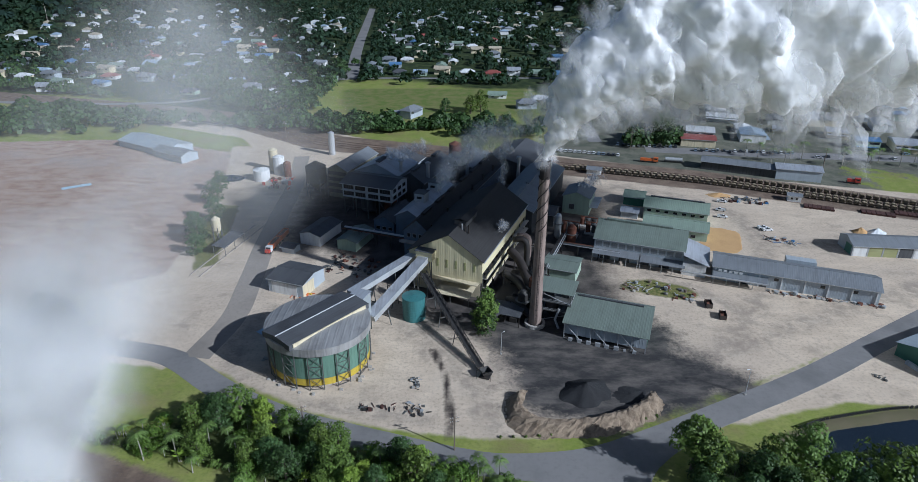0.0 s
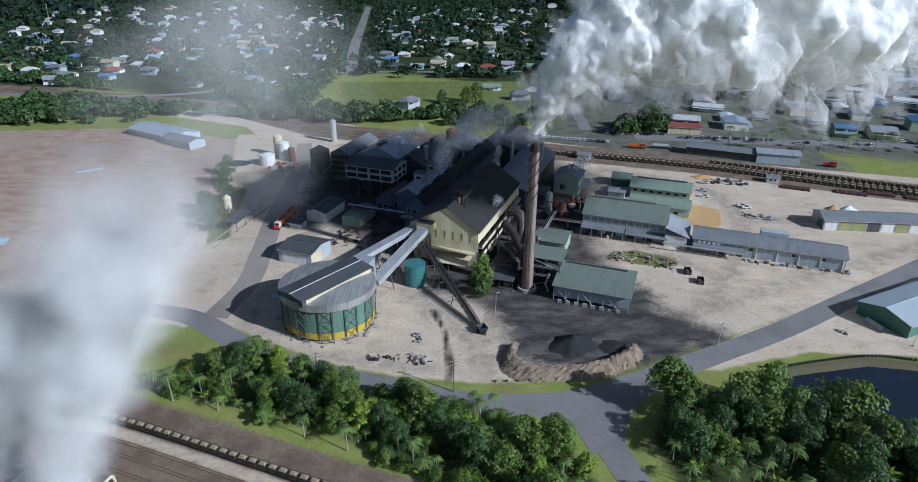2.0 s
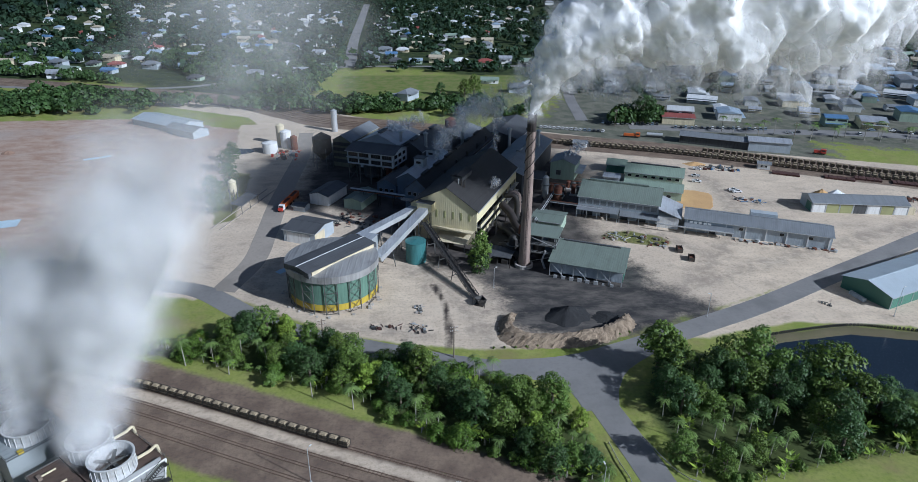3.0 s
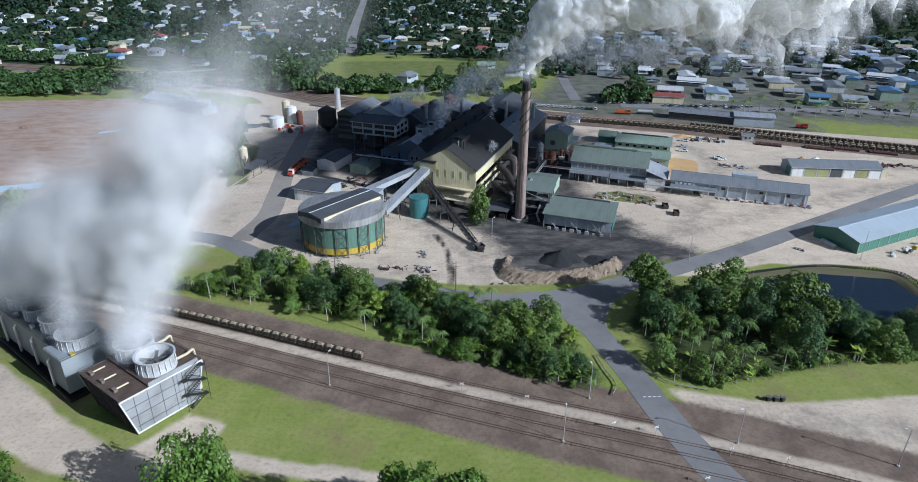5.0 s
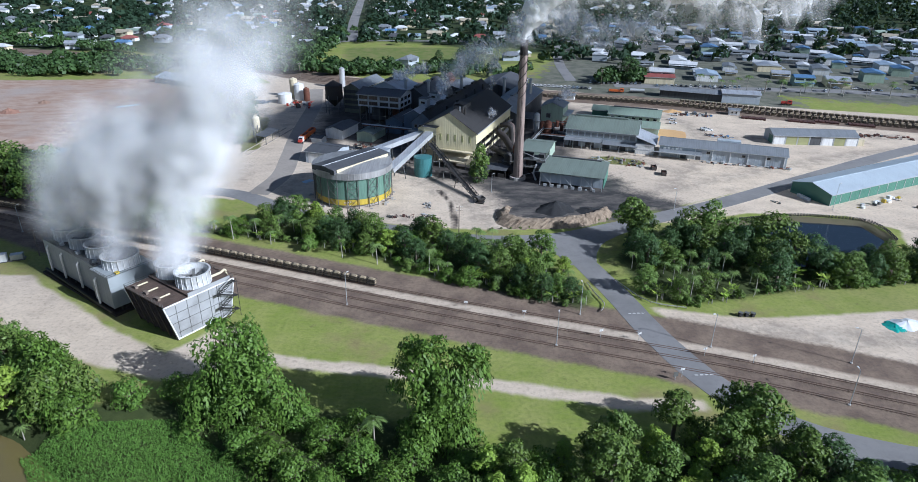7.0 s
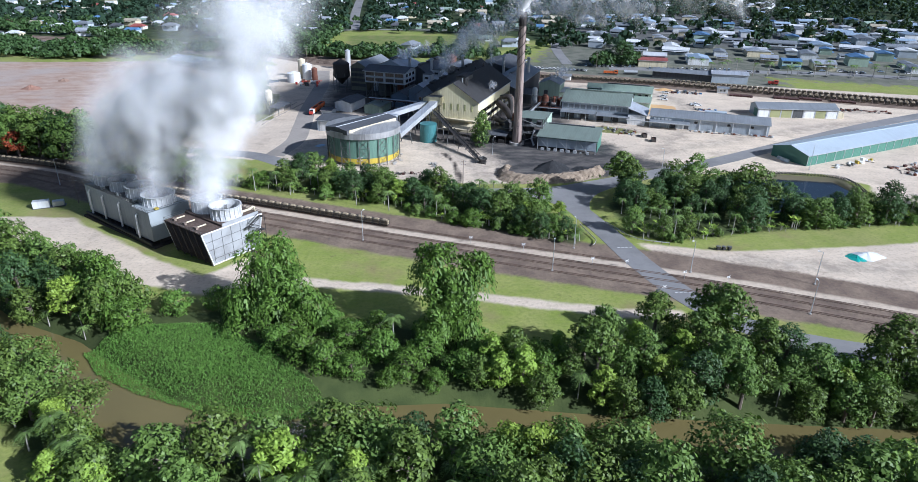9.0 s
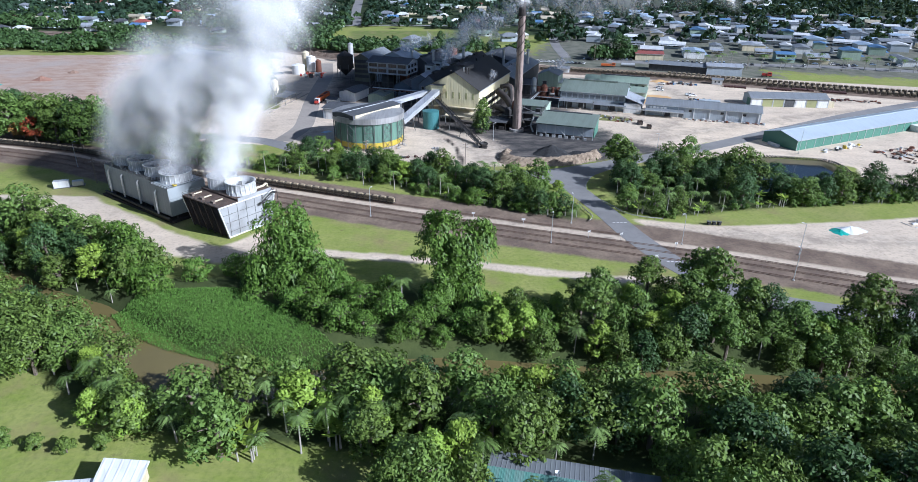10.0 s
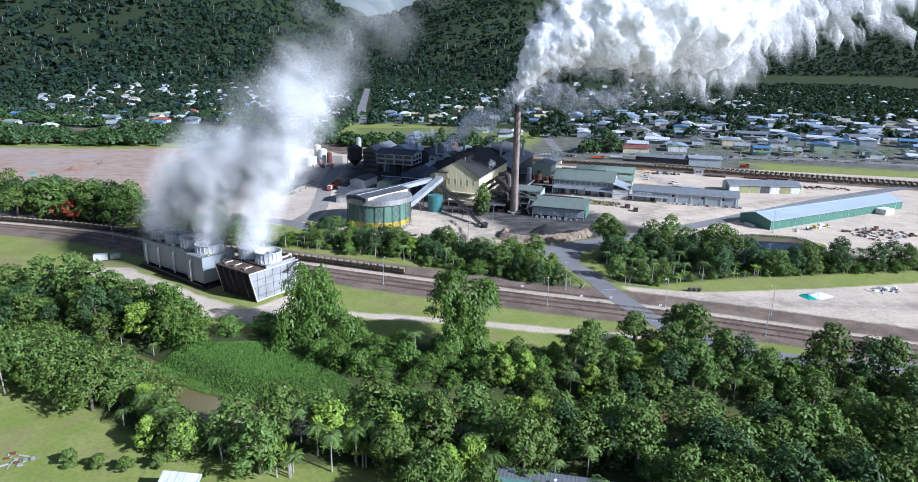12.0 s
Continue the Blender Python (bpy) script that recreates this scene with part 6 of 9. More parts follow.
def trunk_mesh(rng, h, r, limbs, spread, material):
    bm = bmesh.new()
    lean = rng.normal(scale=0.25, size=2)
    tube(bm, [(0, 0, -0.6), (lean[0] * 0.4, lean[1] * 0.4, h * 0.4), (lean[0], lean[1], h * 0.8)], [r * 1.25, r, r * 0.55], 7)
    for k in range(limbs):
        a = k * 2 * math.pi / limbs + rng.uniform(-0.4, 0.4)
        z = h * rng.uniform(0.4, 0.75)
        e = spread * rng.uniform(0.55, 0.95)
        tube(bm, [(lean[0] * 0.7, lean[1] * 0.7, z), (math.cos(a) * e * 0.5, math.sin(a) * e * 0.5, z + h * 0.16), (math.cos(a) * e, math.sin(a) * e, z + h * 0.24)], [r * 0.5, r * 0.35, r * 0.15], 5)
    return finish(bm, "trunk", material)


def broad_tree(seed, h, R, leaf, per=1500, size=0.62, nl=15, low=0.35, label="", flat=1.0, category="tree", shell=0.72, name="rainforest_tree"):
    """A tree h high with a crown of radius R made of leafy lobes."""
    rng = np.random.default_rng(seed)
    th = new(name)
    tagged(th, label, category)
    part("trunk", trunk_mesh(rng, h * 0.8, 0.028 * h + 0.05, 5, R * 0.8, BARK), BARK, th)
    lobes = []
    nl = int(nl * 1.5)
    for k in range(nl):
        f = (k + 0.5) / nl
        a = k * 2.4 + rng.uniform(-0.5, 0.5)
        z = h * (low + (0.93 - low) * f)
        rr = R * math.sin(math.pi * (0.22 + 0.68 * f)) ** 0.8 * rng.uniform(0.5, 1.0)
        s = R * rng.uniform(0.15, 0.36) * (1 - 0.25 * f)
        s *= rng.uniform(0.75, 1.3)
        lobes.append((math.cos(a) * rr, math.sin(a) * rr, z + rng.uniform(-0.5, 0.8), s, s * 0.75 * flat))
    lobes.append((0, 0, h * 0.9, R * 0.42, R * 0.36))
    lobes.append((0, 0, h * 0.62, R * 0.5, R * 0.45))
    part("crown", quads_mesh("crown", *leaf_cloud(rng, lobes, int(per * 1.45), size * 0.82, shell=shell), leaf), leaf, th)
    return th


def vine_giant(seed, h, R, label, towers, per=7000):
    """A tree smothered in creepers: leafy towers with hanging curtains down to the ground."""
    rng = np.random.default_rng(seed)
    th = new("vine_covered_tree")
    tagged(th, label, "tree")
    part("trunk", trunk_mesh(rng, h * 0.8, 0.7, 6, R * 0.6, BARK), BARK, th)
    lobes, curt = [], []
    for tx, ty, z0, th_, tr in towers:
        n = int((th_ - z0) / 0.9)
        for k in range(n):
            f = k / max(n - 1, 1)
            a = rng.uniform(0, 6.28)
            rr = tr * rng.uniform(0.25, 0.95) * (1.15 - 0.5 * f)
            s = tr * rng.uniform(0.28, 0.62) * (1.15 - 0.35 * f)
            lobes.append((tx + math.cos(a) * rr, ty + math.sin(a) * rr, 1.0 + z0 + (th_ - z0) * f * 0.9, s, s * rng.uniform(0.6, 1.0)))
    part("crown", quads_mesh("crown", *leaf_cloud(rng, lobes, per, 0.46, 0.6), VINE), VINE, th)
    cs, rs, us = [], [], []
    for tx, ty, z0, th_, tr in towers:
        k = 420
        a = rng.uniform(0, 6.28, k)
        strand = np.floor(a * 7) / 7 + rng.normal(scale=0.03, size=k)
        z = z0 + (th_ - z0) * rng.random(k) * 0.8
        rr = tr * (1.0 - 0.3 * (z - z0) / (th_ - z0)) + rng.normal(scale=0.25, size=k)
        cs.append(np.stack([tx + np.cos(strand) * rr, ty + np.sin(strand) * rr, z], 1))
        d = np.stack([-np.sin(strand), np.cos(strand), 0 * a], 1)
        rs.append(d * 0.22 * rng.uniform(0.6, 1.4, (k, 1)))
        us.append(np.stack([np.cos(strand) * 0.25, np.sin(strand) * 0.25, -0.5 + 0 * a], 1) * rng.uniform(0.6, 1.3, (k, 1)))
    part("hanging_vine", quads_mesh("hanging_vine", np.concatenate(cs), np.concatenate(rs), np.concatenate(us), VINE), VINE, th)
    return th


def palm_tree(seed, h, fl, nf=15, label="slender feathery palm with pale trunk"):
    rng = np.random.default_rng(seed)
    th = new("palm_tree")
    tagged(th, label, "palm")
    bm = bmesh.new()
    bend = rng.normal(scale=0.35, size=2)
    tube(bm, [(0, 0, -0.4), (bend[0] * 0.3, bend[1] * 0.3, h * 0.5), (bend[0], bend[1], h)], [0.2, 0.14, 0.12], 7)
    part("trunk", bm, PALE_BARK, th)
    cs, rs, us = [], [], []
    for k in range(nf):
        a = k * 2.4 + rng.uniform(-0.2, 0.2)
        lift = rng.uniform(0.15, 1.0)
        L = fl * rng.uniform(0.8, 1.1)
        d = np.array([math.cos(a), math.sin(a), 0])
        side = np.array([-d[1], d[0], 0])
        n = 11
        for j in range(n):
            f = (j + 1) / n
            p = np.array([bend[0], bend[1], h]) + d * L * f * (0.55 + 0.45 * (1 - lift * 0.4)) + np.array([0, 0, L * (lift * 0.75 * f - 0.95 * f * f)])
            ll = L * 0.30 * math.sin(math.pi * min(0.98, 0.16 + 0.80 * f)) + 0.1
            for s in (-1, 1):
                tip = unit(side * s + d * 0.55 + np.array([0, 0, -0.45]))
                cs.append(p + tip * ll * 0.5)
                us.append(tip * ll * 0.5)
                rs.append(unit(np.cross(tip, np.array([0, 0, 1.0]) + d * 0.2)) * L * 0.035)
    part("crown", quads_mesh("crown", np.array(cs), np.array(rs), np.array(us), PALM_LEAF), PALM_LEAF, th)
    return th


def banana_clump(seed):
    rng = np.random.default_rng(seed)
    th = new("banana_clump")
    tagged(th, "clump of broad-leaved banana plants", "plant")
    cs, rs, us = [], [], []
    bm = bmesh.new()
    for k in range(4):
        x, y, h = *rng.normal(scale=1.0, size=2), rng.uniform(2, 4)
        tube(bm, [(x, y, -0.2), (x, y, h)], [0.18, 0.12], 6)
        for j in range(7):
            a = rng.uniform(0, 6.28)
            d = np.array([math.cos(a), math.sin(a), rng.uniform(0.1, 0.9)])
            L = rng.uniform(1.0, 1.5)
            cs.append(np.array([x, y, h]) + unit(d) * L)
            us.append(unit(d) * L)
            rs.append(unit(np.cross(d, [0, 0, 1.0])) * 0.42)
    part("stem", bm, PALE_BARK, th)
    part("leaf", quads_mesh("leaf", np.array(cs), np.array(rs), np.array(us), LEAF_LIGHT), LEAF_LIGHT, th)
    return th


KINDS = {
    "broad": broad_tree(1, 11, 4.8, LEAF, 1350, 0.52, 30, 0.10, label="broadleaf rainforest tree with dense mid-green crown"),
    "broad2": broad_tree(2, 13, 4.8, LEAF, 1400, 0.52, 32, 0.12, label="tall rainforest tree with clumped green crown", name="tall_tree"),
    "dark": broad_tree(3, 12, 5.0, LEAF_DARK, 1600, 0.46, 30, 0.08, label="dense dark green tree with rounded crown", name="round_tree"),
    "light": broad_tree(4, 9, 4.0, LEAF_LIGHT, 1500, 0.46, 18, 0.12, label="bright yellow-green leafy small tree", name="bright_tree"),
    "open": broad_tree(5, 15, 5.4, LEAF, 1400, 0.56, 18, 0.42, label="tall open-crowned tree with bare lower trunk", name="open_tree"),
    "spread": broad_tree(6, 10, 6.0, LEAF, 1500, 0.46, 24, 0.4, flat=0.6, label="spreading flat-crowned tree with fine leaves", name="spreading_tree"),
    "bush": broad_tree(7, 4, 2.8, LEAF, 700, 0.45, 9, 0.12, label="low leafy green shrub", category="shrub", name="shrub"),
    "vinebush": broad_tree(8, 6, 4.8, VINE, 1200, 0.44, 24, 0.03, label="mound of creepers over low trees", category="shrub", name="creeper_mound"),
    "palm": palm_tree(9, 7.5, 3.0),
    "palm2": palm_tree(10, 5.0, 2.8, 13, "short feathery palm with arching fronds"),
    "banana": banana_clump(11),
    "flame": broad_tree(12, 8, 4.5, RED_LEAF, 1300, 0.5, 14, 0.3, label="flame tree with orange-red blossom", name="flame_tree"),
}
PLANTED = {}


def plant(kind, x, y, s=1.0, group="", turn=None, rnd=random.Random(77)):
    z = float(height(x, y))
    m = Matrix.LocRotScale((x, y, z - 0.05), Euler((0, 0, rnd.uniform(0, 6.28) if turn is None else turn)), Vector((s * rnd.uniform(0.9, 1.1), s * rnd.uniform(0.9, 1.1), s * rnd.uniform(0.92, 1.08))))
    proto = KINDS[kind]
    if kind not in PLANTED:
        PLANTED[kind] = True
        proto.matrix_basis = m
        ob = proto
    else:
        ob = copy_thing(proto, Matrix.Identity(4))
        ob.matrix_basis = m
    if group:
        ob["group"] = group
    return ob


def fill_ring(ring, spacing, mix, group, rnd, smin=0.75, smax=1.2, keep=0.0):
    """Plant a patch of ground evenly but irregularly."""
    xs, ys = [p[0] for p in ring], [p[1] for p in ring]
    pts = []
    tries = int((max(xs) - min(xs)) * (max(ys) - min(ys)) / spacing ** 2 * 4)
    for _ in range(tries):
        x, y = rnd.uniform(min(xs), max(xs)), rnd.uniform(min(ys), max(ys))
        if ring_dist(np.array(x), np.array(y), ring) < keep:
            continue
        if any((x - a) ** 2 + (y - b) ** 2 < spacing ** 2 for a, b in pts):
            continue
        pts.append((x, y))
        plant(rnd.choice(mix), x, y, rnd.uniform(smin, smax), group)


rnd = random.Random(4)
G1, G2, G3 = "trees of the roadside belt", "trees by the pond", "trees along the creek"
# roadside belt
fill_ring(WOODS, 4.3, ["broad", "palm", "dark", "light", "palm", "palm2", "broad2", "vinebush", "banana"], G1, rnd, 0.65, 0.95, 0.5)
for x, y in [(-80, 121), (-66, 117), (-52, 112), (-40, 107), (-28, 102), (-18, 98), (-8, 94), (2, 90), (10, 86), (18, 83), (26, 80), (33, 78)]:
    plant(rnd.choice(["palm2", "palm", "banana", "bush"]), x, y + 0.6, rnd.uniform(0.8, 1.15), G1)
plant("dark", -15, 119, 0.8, G1)
plant("dark", -66, 134, 0.85, G1)
plant("dark", 31, 81, 0.6, G1)
for x, y in [(10, 117), (6, 114), (24, 108), (28, 104)]:
    plant("palm", x, y, 0.85, G1)
for ring, grp in ((WOODS, G1), (WOODS_EAST, G2)):
    for p in curve_pts([(x, y) for x, y in ring] + [ring[0]], 4.5):
        if ring_dist(np.array(p.x), np.array(p.y), [(36, 124), (30, 90), (60, 40), (66, 44), (50, 90), (60, 128)]) < -3:
            plant(rnd.choice(["vinebush", "bush", "bush", "palm2", "banana"]), p.x, p.y, rnd.uniform(0.45, 0.75), grp)
# pond side
fill_ring(WOODS_EAST, 4.3, ["broad", "dark", "palm", "palm2", "palm", "dark", "banana", "broad2", "dark"], G2, rnd, 0.65, 1.0, 0.4)
plant("open", 58, 120, 1.15, G2)
plant("open", 60.5, 117, 0.95, G2)
plant("broad2", 77, 117, 1.1, G2)
plant("spread", 103, 111, 1.7, G2)
plant("dark", 101, 108, 1.2, G2)
plant("broad2", 85, 118, 1.2, G2)
plant("dark", 93, 109, 1.1, G2)
plant("broad2", 90, 113, 1.0, G2)
for k in range(11):
    plant("palm", 112 + k * 6.2, 100 + rnd.uniform(-2, 3), rnd.uniform(0.8, 1.15), G2)
for k in range(14):
    plant(rnd.choice(["bush", "vinebush", "banana"]), 110 + k * 6, 94 + 0.1 * k + rnd.uniform(-1, 2), rnd.uniform(0.6, 0.9), G2)
# north bank of the creek, east of the vine giants
NB = [(-2, 14), (14, 14), (38, 18), (58, 20), (72, 13), (86, 7), (108, 2), (128, 0), (128, -7), (95, -7), (60, -4), (27, -2), (-2, 2)]
fill_ring(NB, 4.5, ["broad", "broad2", "dark", "open", "broad", "vinebush", "palm", "light", "broad2"], G3, rnd, 0.65, 0.95, 0.0)
for x, y, s in [(42, 22, 0.8), (54, 21, 0.95), (57, 18, 1.0), (88, 5, 1.05)]:
    plant("open", x, y, s, G3)
plant("dark", 97, 3, 1.1, G3)
# north bank, west part
WB = [(-178, 71), (-165, 70), (-128, 60), (-104, 45), (-92, 38), (-84, 30), (-92, 24), (-108, 30), (-128, 42), (-165, 52), (-178, 56)]
fill_ring(WB, 4.4, ["broad", "broad2", "vinebush", "vinebush", "broad", "light", "dark", "palm2"], G3, rnd, 0.75, 1.1, 0.0)
for x, y, s in [(-92, 33, 1.5), (-100, 38, 1.35), (-84, 27, 1.1), (-76, 34, 0.9), (-66, 36, 0.8), (-30, 20, 0.9), (-22, 14, 0.9), (-36, 26, 0.8), (-34, 10, 0.9), (-28, 8, 0.8), (-24, 24, 0.8), (-44, 24, 0.9), (-46, 18, 0.9), (-20, 5, 0.6), (-10, 5, 0.6), (-12, 14, 0.9), (-60, 34, 0.8), (-16, 8, 0.85), (-4, 8, 0.85), (4, 12, 0.9), (-40, 14, 1.0)]:
    plant("vinebush", x, y, s, G3)
plant("palm", -20, 20, 1.0, G3)
g = vine_giant(21, 23, 9, "huge tree smothered in green creepers above the creek", [(0, 0, 0, 23, 5.2), (3.5, 1, 6, 21, 4.4), (-3, -2, 0, 17, 5.2), (6.5, -4, 0, 14, 5.2), (-6.5, -5, 0, 11, 5.0), (11, -8, 0, 9, 4.8), (1, -8, 0, 9, 5), (2, -3, 0, 18, 5.2), (5, -1, 0, 17, 4.8)], 13000)
g.matrix_basis = pose(-52, 34, 0, 0, 0, 10)
g = vine_giant(22, 22, 7, "tall leaning tree hung with curtains of creepers", [(-1, 0, 0, 16, 4.6), (-4, 0, 10, 24, 4.8), (6, 1, 11.5, 19.5, 5.0), (1.5, 0, 9, 21.5, 5.4), (2.5, 0, 0, 14, 4.4), (-3, -4, 0, 9, 4.8), (3.5, -3, 0, 8, 4.8)], 15500)
g.matrix_basis = pose(-7, 24, 0, 0, 0, 0)
g = vine_giant(23, 15, 7, "broad tree heaped with green creepers on the bank", [(0, 0, 0, 15, 4.6), (4, -2, 0, 12, 4.4), (-4.5, 2, 0, 13, 4.6), (8, -5, 0, 9, 4.2), (-9, 4, 0, 11, 4.4)])
g.matrix_basis = pose(-93, 36, 0, 0, 0, -25)
for x, y, s in [(-116, 48, 1.1), (-124, 53, 1.2), (-134, 58, 1.25), (-146, 61, 1.2), (-158, 63, 1.25), (-108, 44, 1.0)]:
    plant("broad2", x, y, s, G3)
for x, y, s in [(-108, 2, 1.2), (-118, 6, 1.3), (-100, -4, 1.1), (-128, 8, 1.3), (-94, -9, 1.0)]:
    plant("spread", x, y, s, G3)
for k, x, y, s in [("spread", -112, 8, 1.25), ("spread", -104, 1, 1.2), ("broad2", -96, -3, 0.9), ("spread", -90, 1, 1.15), ("light", -98, -8, 0.75), ("light", -80, -12, 0.85), ("broad2", -88, -7, 0.85), ("spread", -80, -6, 1.0), ("spread", -118, 14, 1.2), ("dark", -107, 13, 0.95), ("spread", -98, 8, 1.1), ("broad", -124, 4, 1.1), ("vinebush", -92, -3, 0.8), ("light", -72, -17, 0.7), ("bush", -76, -14, 0.9)]:
    plant(k, x, y, s, G3)
# south bank
SB = [(-130, 10), (-118, 8), (-98, -4), (-82, -14), (-66, -20), (-52, -20), (-30, -18), (-4, -18), (22, -21), (60, -23), (112, -25), (112, -58), (32, -58), (29, -36), (-4, -35), (-6, -54), (-17, -54), (-18, -37), (-30, -34), (-48, -34), (-62, -28), (-74, -22), (-92, -10), (-118, -2), (-130, -1)]
fill_ring(SB, 4.1, ["broad", "broad2", "dark", "palm", "spread", "palm", "palm2", "banana", "light", "broad2"], G3, rnd, 0.82, 1.18, 0.0)
plant("dark", 13, -27, 1.0, G3)
plant("light", -74, -24, 0.8, G3)
plant("light", -66, -26, 0.85, G3)
for x, y in [(-46, -31), (-43, -33), (-28, -30), (-24, -32), (-20, -28), (-6, -33), (-3, -38), (4, -47.5), (-3, -47), (15, -48.5), (21, -49), (9, -49)]:
    plant(rnd.choice(["palm", "palm", "banana"]), x, y, rnd.uniform(1.0, 1.3), G3)
for x, y in [(-88, -29.5), (-81.5, -30.5), (-75.5, -31.5), (-69.5, -30.5)]:
    plant("bush", x, y, 0.72, "round garden shrubs on the lawn")
# left of the cooling towers, behind the railway
LB = [(-150, 150), (-118, 146), (-104, 136), (-96, 132), (-100, 124), (-120, 128), (-150, 140)]
fill_ring(LB, 5.4, ["broad", "dark", "broad2", "spread"], G1, rnd, 0.8, 1.05)
LB2 = [(-250, 192), (-225, 172), (-196, 164), (-166, 153), (-156, 156), (-160, 166), (-190, 178), (-225, 194)]
fill_ring(LB2, 5.2, ["broad", "broad2", "dark", "spread", "broad2"], G1, rnd, 1.1, 1.6)
plant("flame", -192, 162, 1.3, G1)
plant("flame", -200, 166, 1.1, G1)
# tree before the mill front, shrubs at the weighbridge
o = plant("broad2", 8.5, 183, 1.0, "yard trees")
o.scale.z *= 1.35
plant("dark", 8.2, 182, 0.8, "yard trees")
for x, y, s in [(-112, 240, 0.8), (-116, 252, 1.0), (-121, 262, 0.9), (-117, 276, 1.0), (-126, 300, 1.0), (-128, 316, 0.9)]:
    plant("dark", x, y, s, "yard trees")
for k in range(14):
    plant("bush", 11 + k * 3.4, 131.5 + 0.055 * k * k, 0.18, "low weeds on the bank")


def noise_field(x, y):
    return 0.5 + 0.5 * np.sin(x / 47 + 1.3 * np.sin(y / 61)) * np.cos(y / 53 + 0.8 * np.sin(x / 39))


def marsh():
    rng = np.random.default_rng(31)
    ring = [(-93, 20), (-84, 27), (-64, 28), (-50, 18), (-34, 3), (-30, -2), (-46, -4), (-58, -1), (-74, 5), (-86, 12)]
    x, y = rng.uniform(-94, -29, 60000), rng.uniform(-6, 30, 60000)
    keep = ring_dist(x, y, ring) > 0
    x, y = x[keep], y[keep]
    z = height(x, y)
    n = len(x)
    a = rng.uniform(0, 6.28, n)
    up = np.stack([rng.normal(scale=0.2, size=n), rng.normal(scale=0.2, size=n), rng.uniform(0.15, 0.36, n) * (0.6 + 0.7 * noise_field(x * 5, y * 5))], 1)
    right = np.stack([np.cos(a), np.sin(a), 0 * a], 1) * rng.uniform(0.05, 0.12, (n, 1))
    z = np.maximum(z, -3.6)
    ob = new("marsh_grass", quads_mesh("marsh_grass", np.stack([x, y, z + 0.35], 1), right, up, GRASS_BLADE))
    tagged(ob, "bright green marsh grass on the creek bend", "grass", kind="stuff")


marsh()


def far_woods(name, pts, R, per, size, leaf, label, seed):
    """Many far crowns in one mesh."""
    rng = np.random.default_rng(seed)
    pts = np.asarray(pts, float)
    n = len(pts)
    d = unit(rng.normal(size=(n, per, 3)))
    d[..., 2] = np.abs(d[..., 2]) * 1.0 - 0.15
    r = R * rng.uniform(0.6, 1.4, (n, 1, 1))
    c = pts[:, None, :] + d * r * np.array([1, 1, 1.0]) * rng.uniform(0.7, 1.05, (n, per, 1)) + np.array([0, 0, 1.0]) * r * 0.7
    nrm = unit(d + rng.normal(scale=0.45, size=d.shape))
    t = unit(np.cross(nrm, rng.normal(size=d.shape)))
    b = np.cross(nrm, t)
    s = size * rng.uniform(0.6, 1.3, (n, per, 1)) * (r / R)
    me = quads_mesh(name, c.reshape(-1, 3), (b * s * 0.8).reshape(-1, 3), (t * s).reshape(-1, 3), leaf)
    return tagged(new(name, me), label, "woodland", kind="stuff")


def hill_forest():
    rng = np.random.default_rng(41)
    x = rng.uniform(-2300, 2600, 34000)
    y = rng.uniform(950, 3400, 34000)
    z = height(x, y)
    inside = np.abs(np.arctan2(x + 12, y + 142)) < 0.74
    keep = (z > 14) & inside
    x, y, z = x[keep][:12500], y[keep][:12500], z[keep][:12500]
    half = len(x) // 2
    far_woods("hill_forest", np.stack([x, y, z], 1)[:half], 9, 10, 5.2, HAZY_HILL_LEAF, "dense dark rainforest on the mountain side", 5)
    far_woods("hill_forest", np.stack([x, y, z], 1)[half:], 9, 10, 5.2, HAZY_FAR_LEAF, "dense green rainforest on the mountain side", 6)
    bm = bmesh.new()
    pick = rng.choice(len(x), 1500)
    for i in pick:
        if y[i] < 2100:
            h = rng.uniform(10, 20)
            beam(bm, (x[i] + 5, y[i] - 7, z[i] - 1), (x[i] + 5 + rng.normal(), y[i] - 7, z[i] + h), 0.7)
    solid("forest_trunks", bm, PALE_BARK, "pale bare trunks among the hill forest", "tree trunks", kind="stuff")


hill_forest()


# ---- town ----
TOWN_ROOFS = [SILVER_ROOF, sheet("white roof", (0.62, 0.64, 0.65), (0.4, 0.4, 0.4), 0.5, vary=0.3), sheet("pale blue roof", (0.33, 0.42, 0.52), None, 0.5, vary=0.3), GREY_ROOF, GREEN_ROOF2, ROOF_RED, sheet("tan roof", (0.45, 0.40, 0.30), None, 0.6, vary=0.3), DARK_ROOF, sheet("blue roof", (0.10, 0.20, 0.36), None, 0.5, vary=0.3)]
TOWN_WALLS = [WHITE_WALL, CREAM_WALL, SAGE_WALL, GREY_WALL, WHITE_WALL]


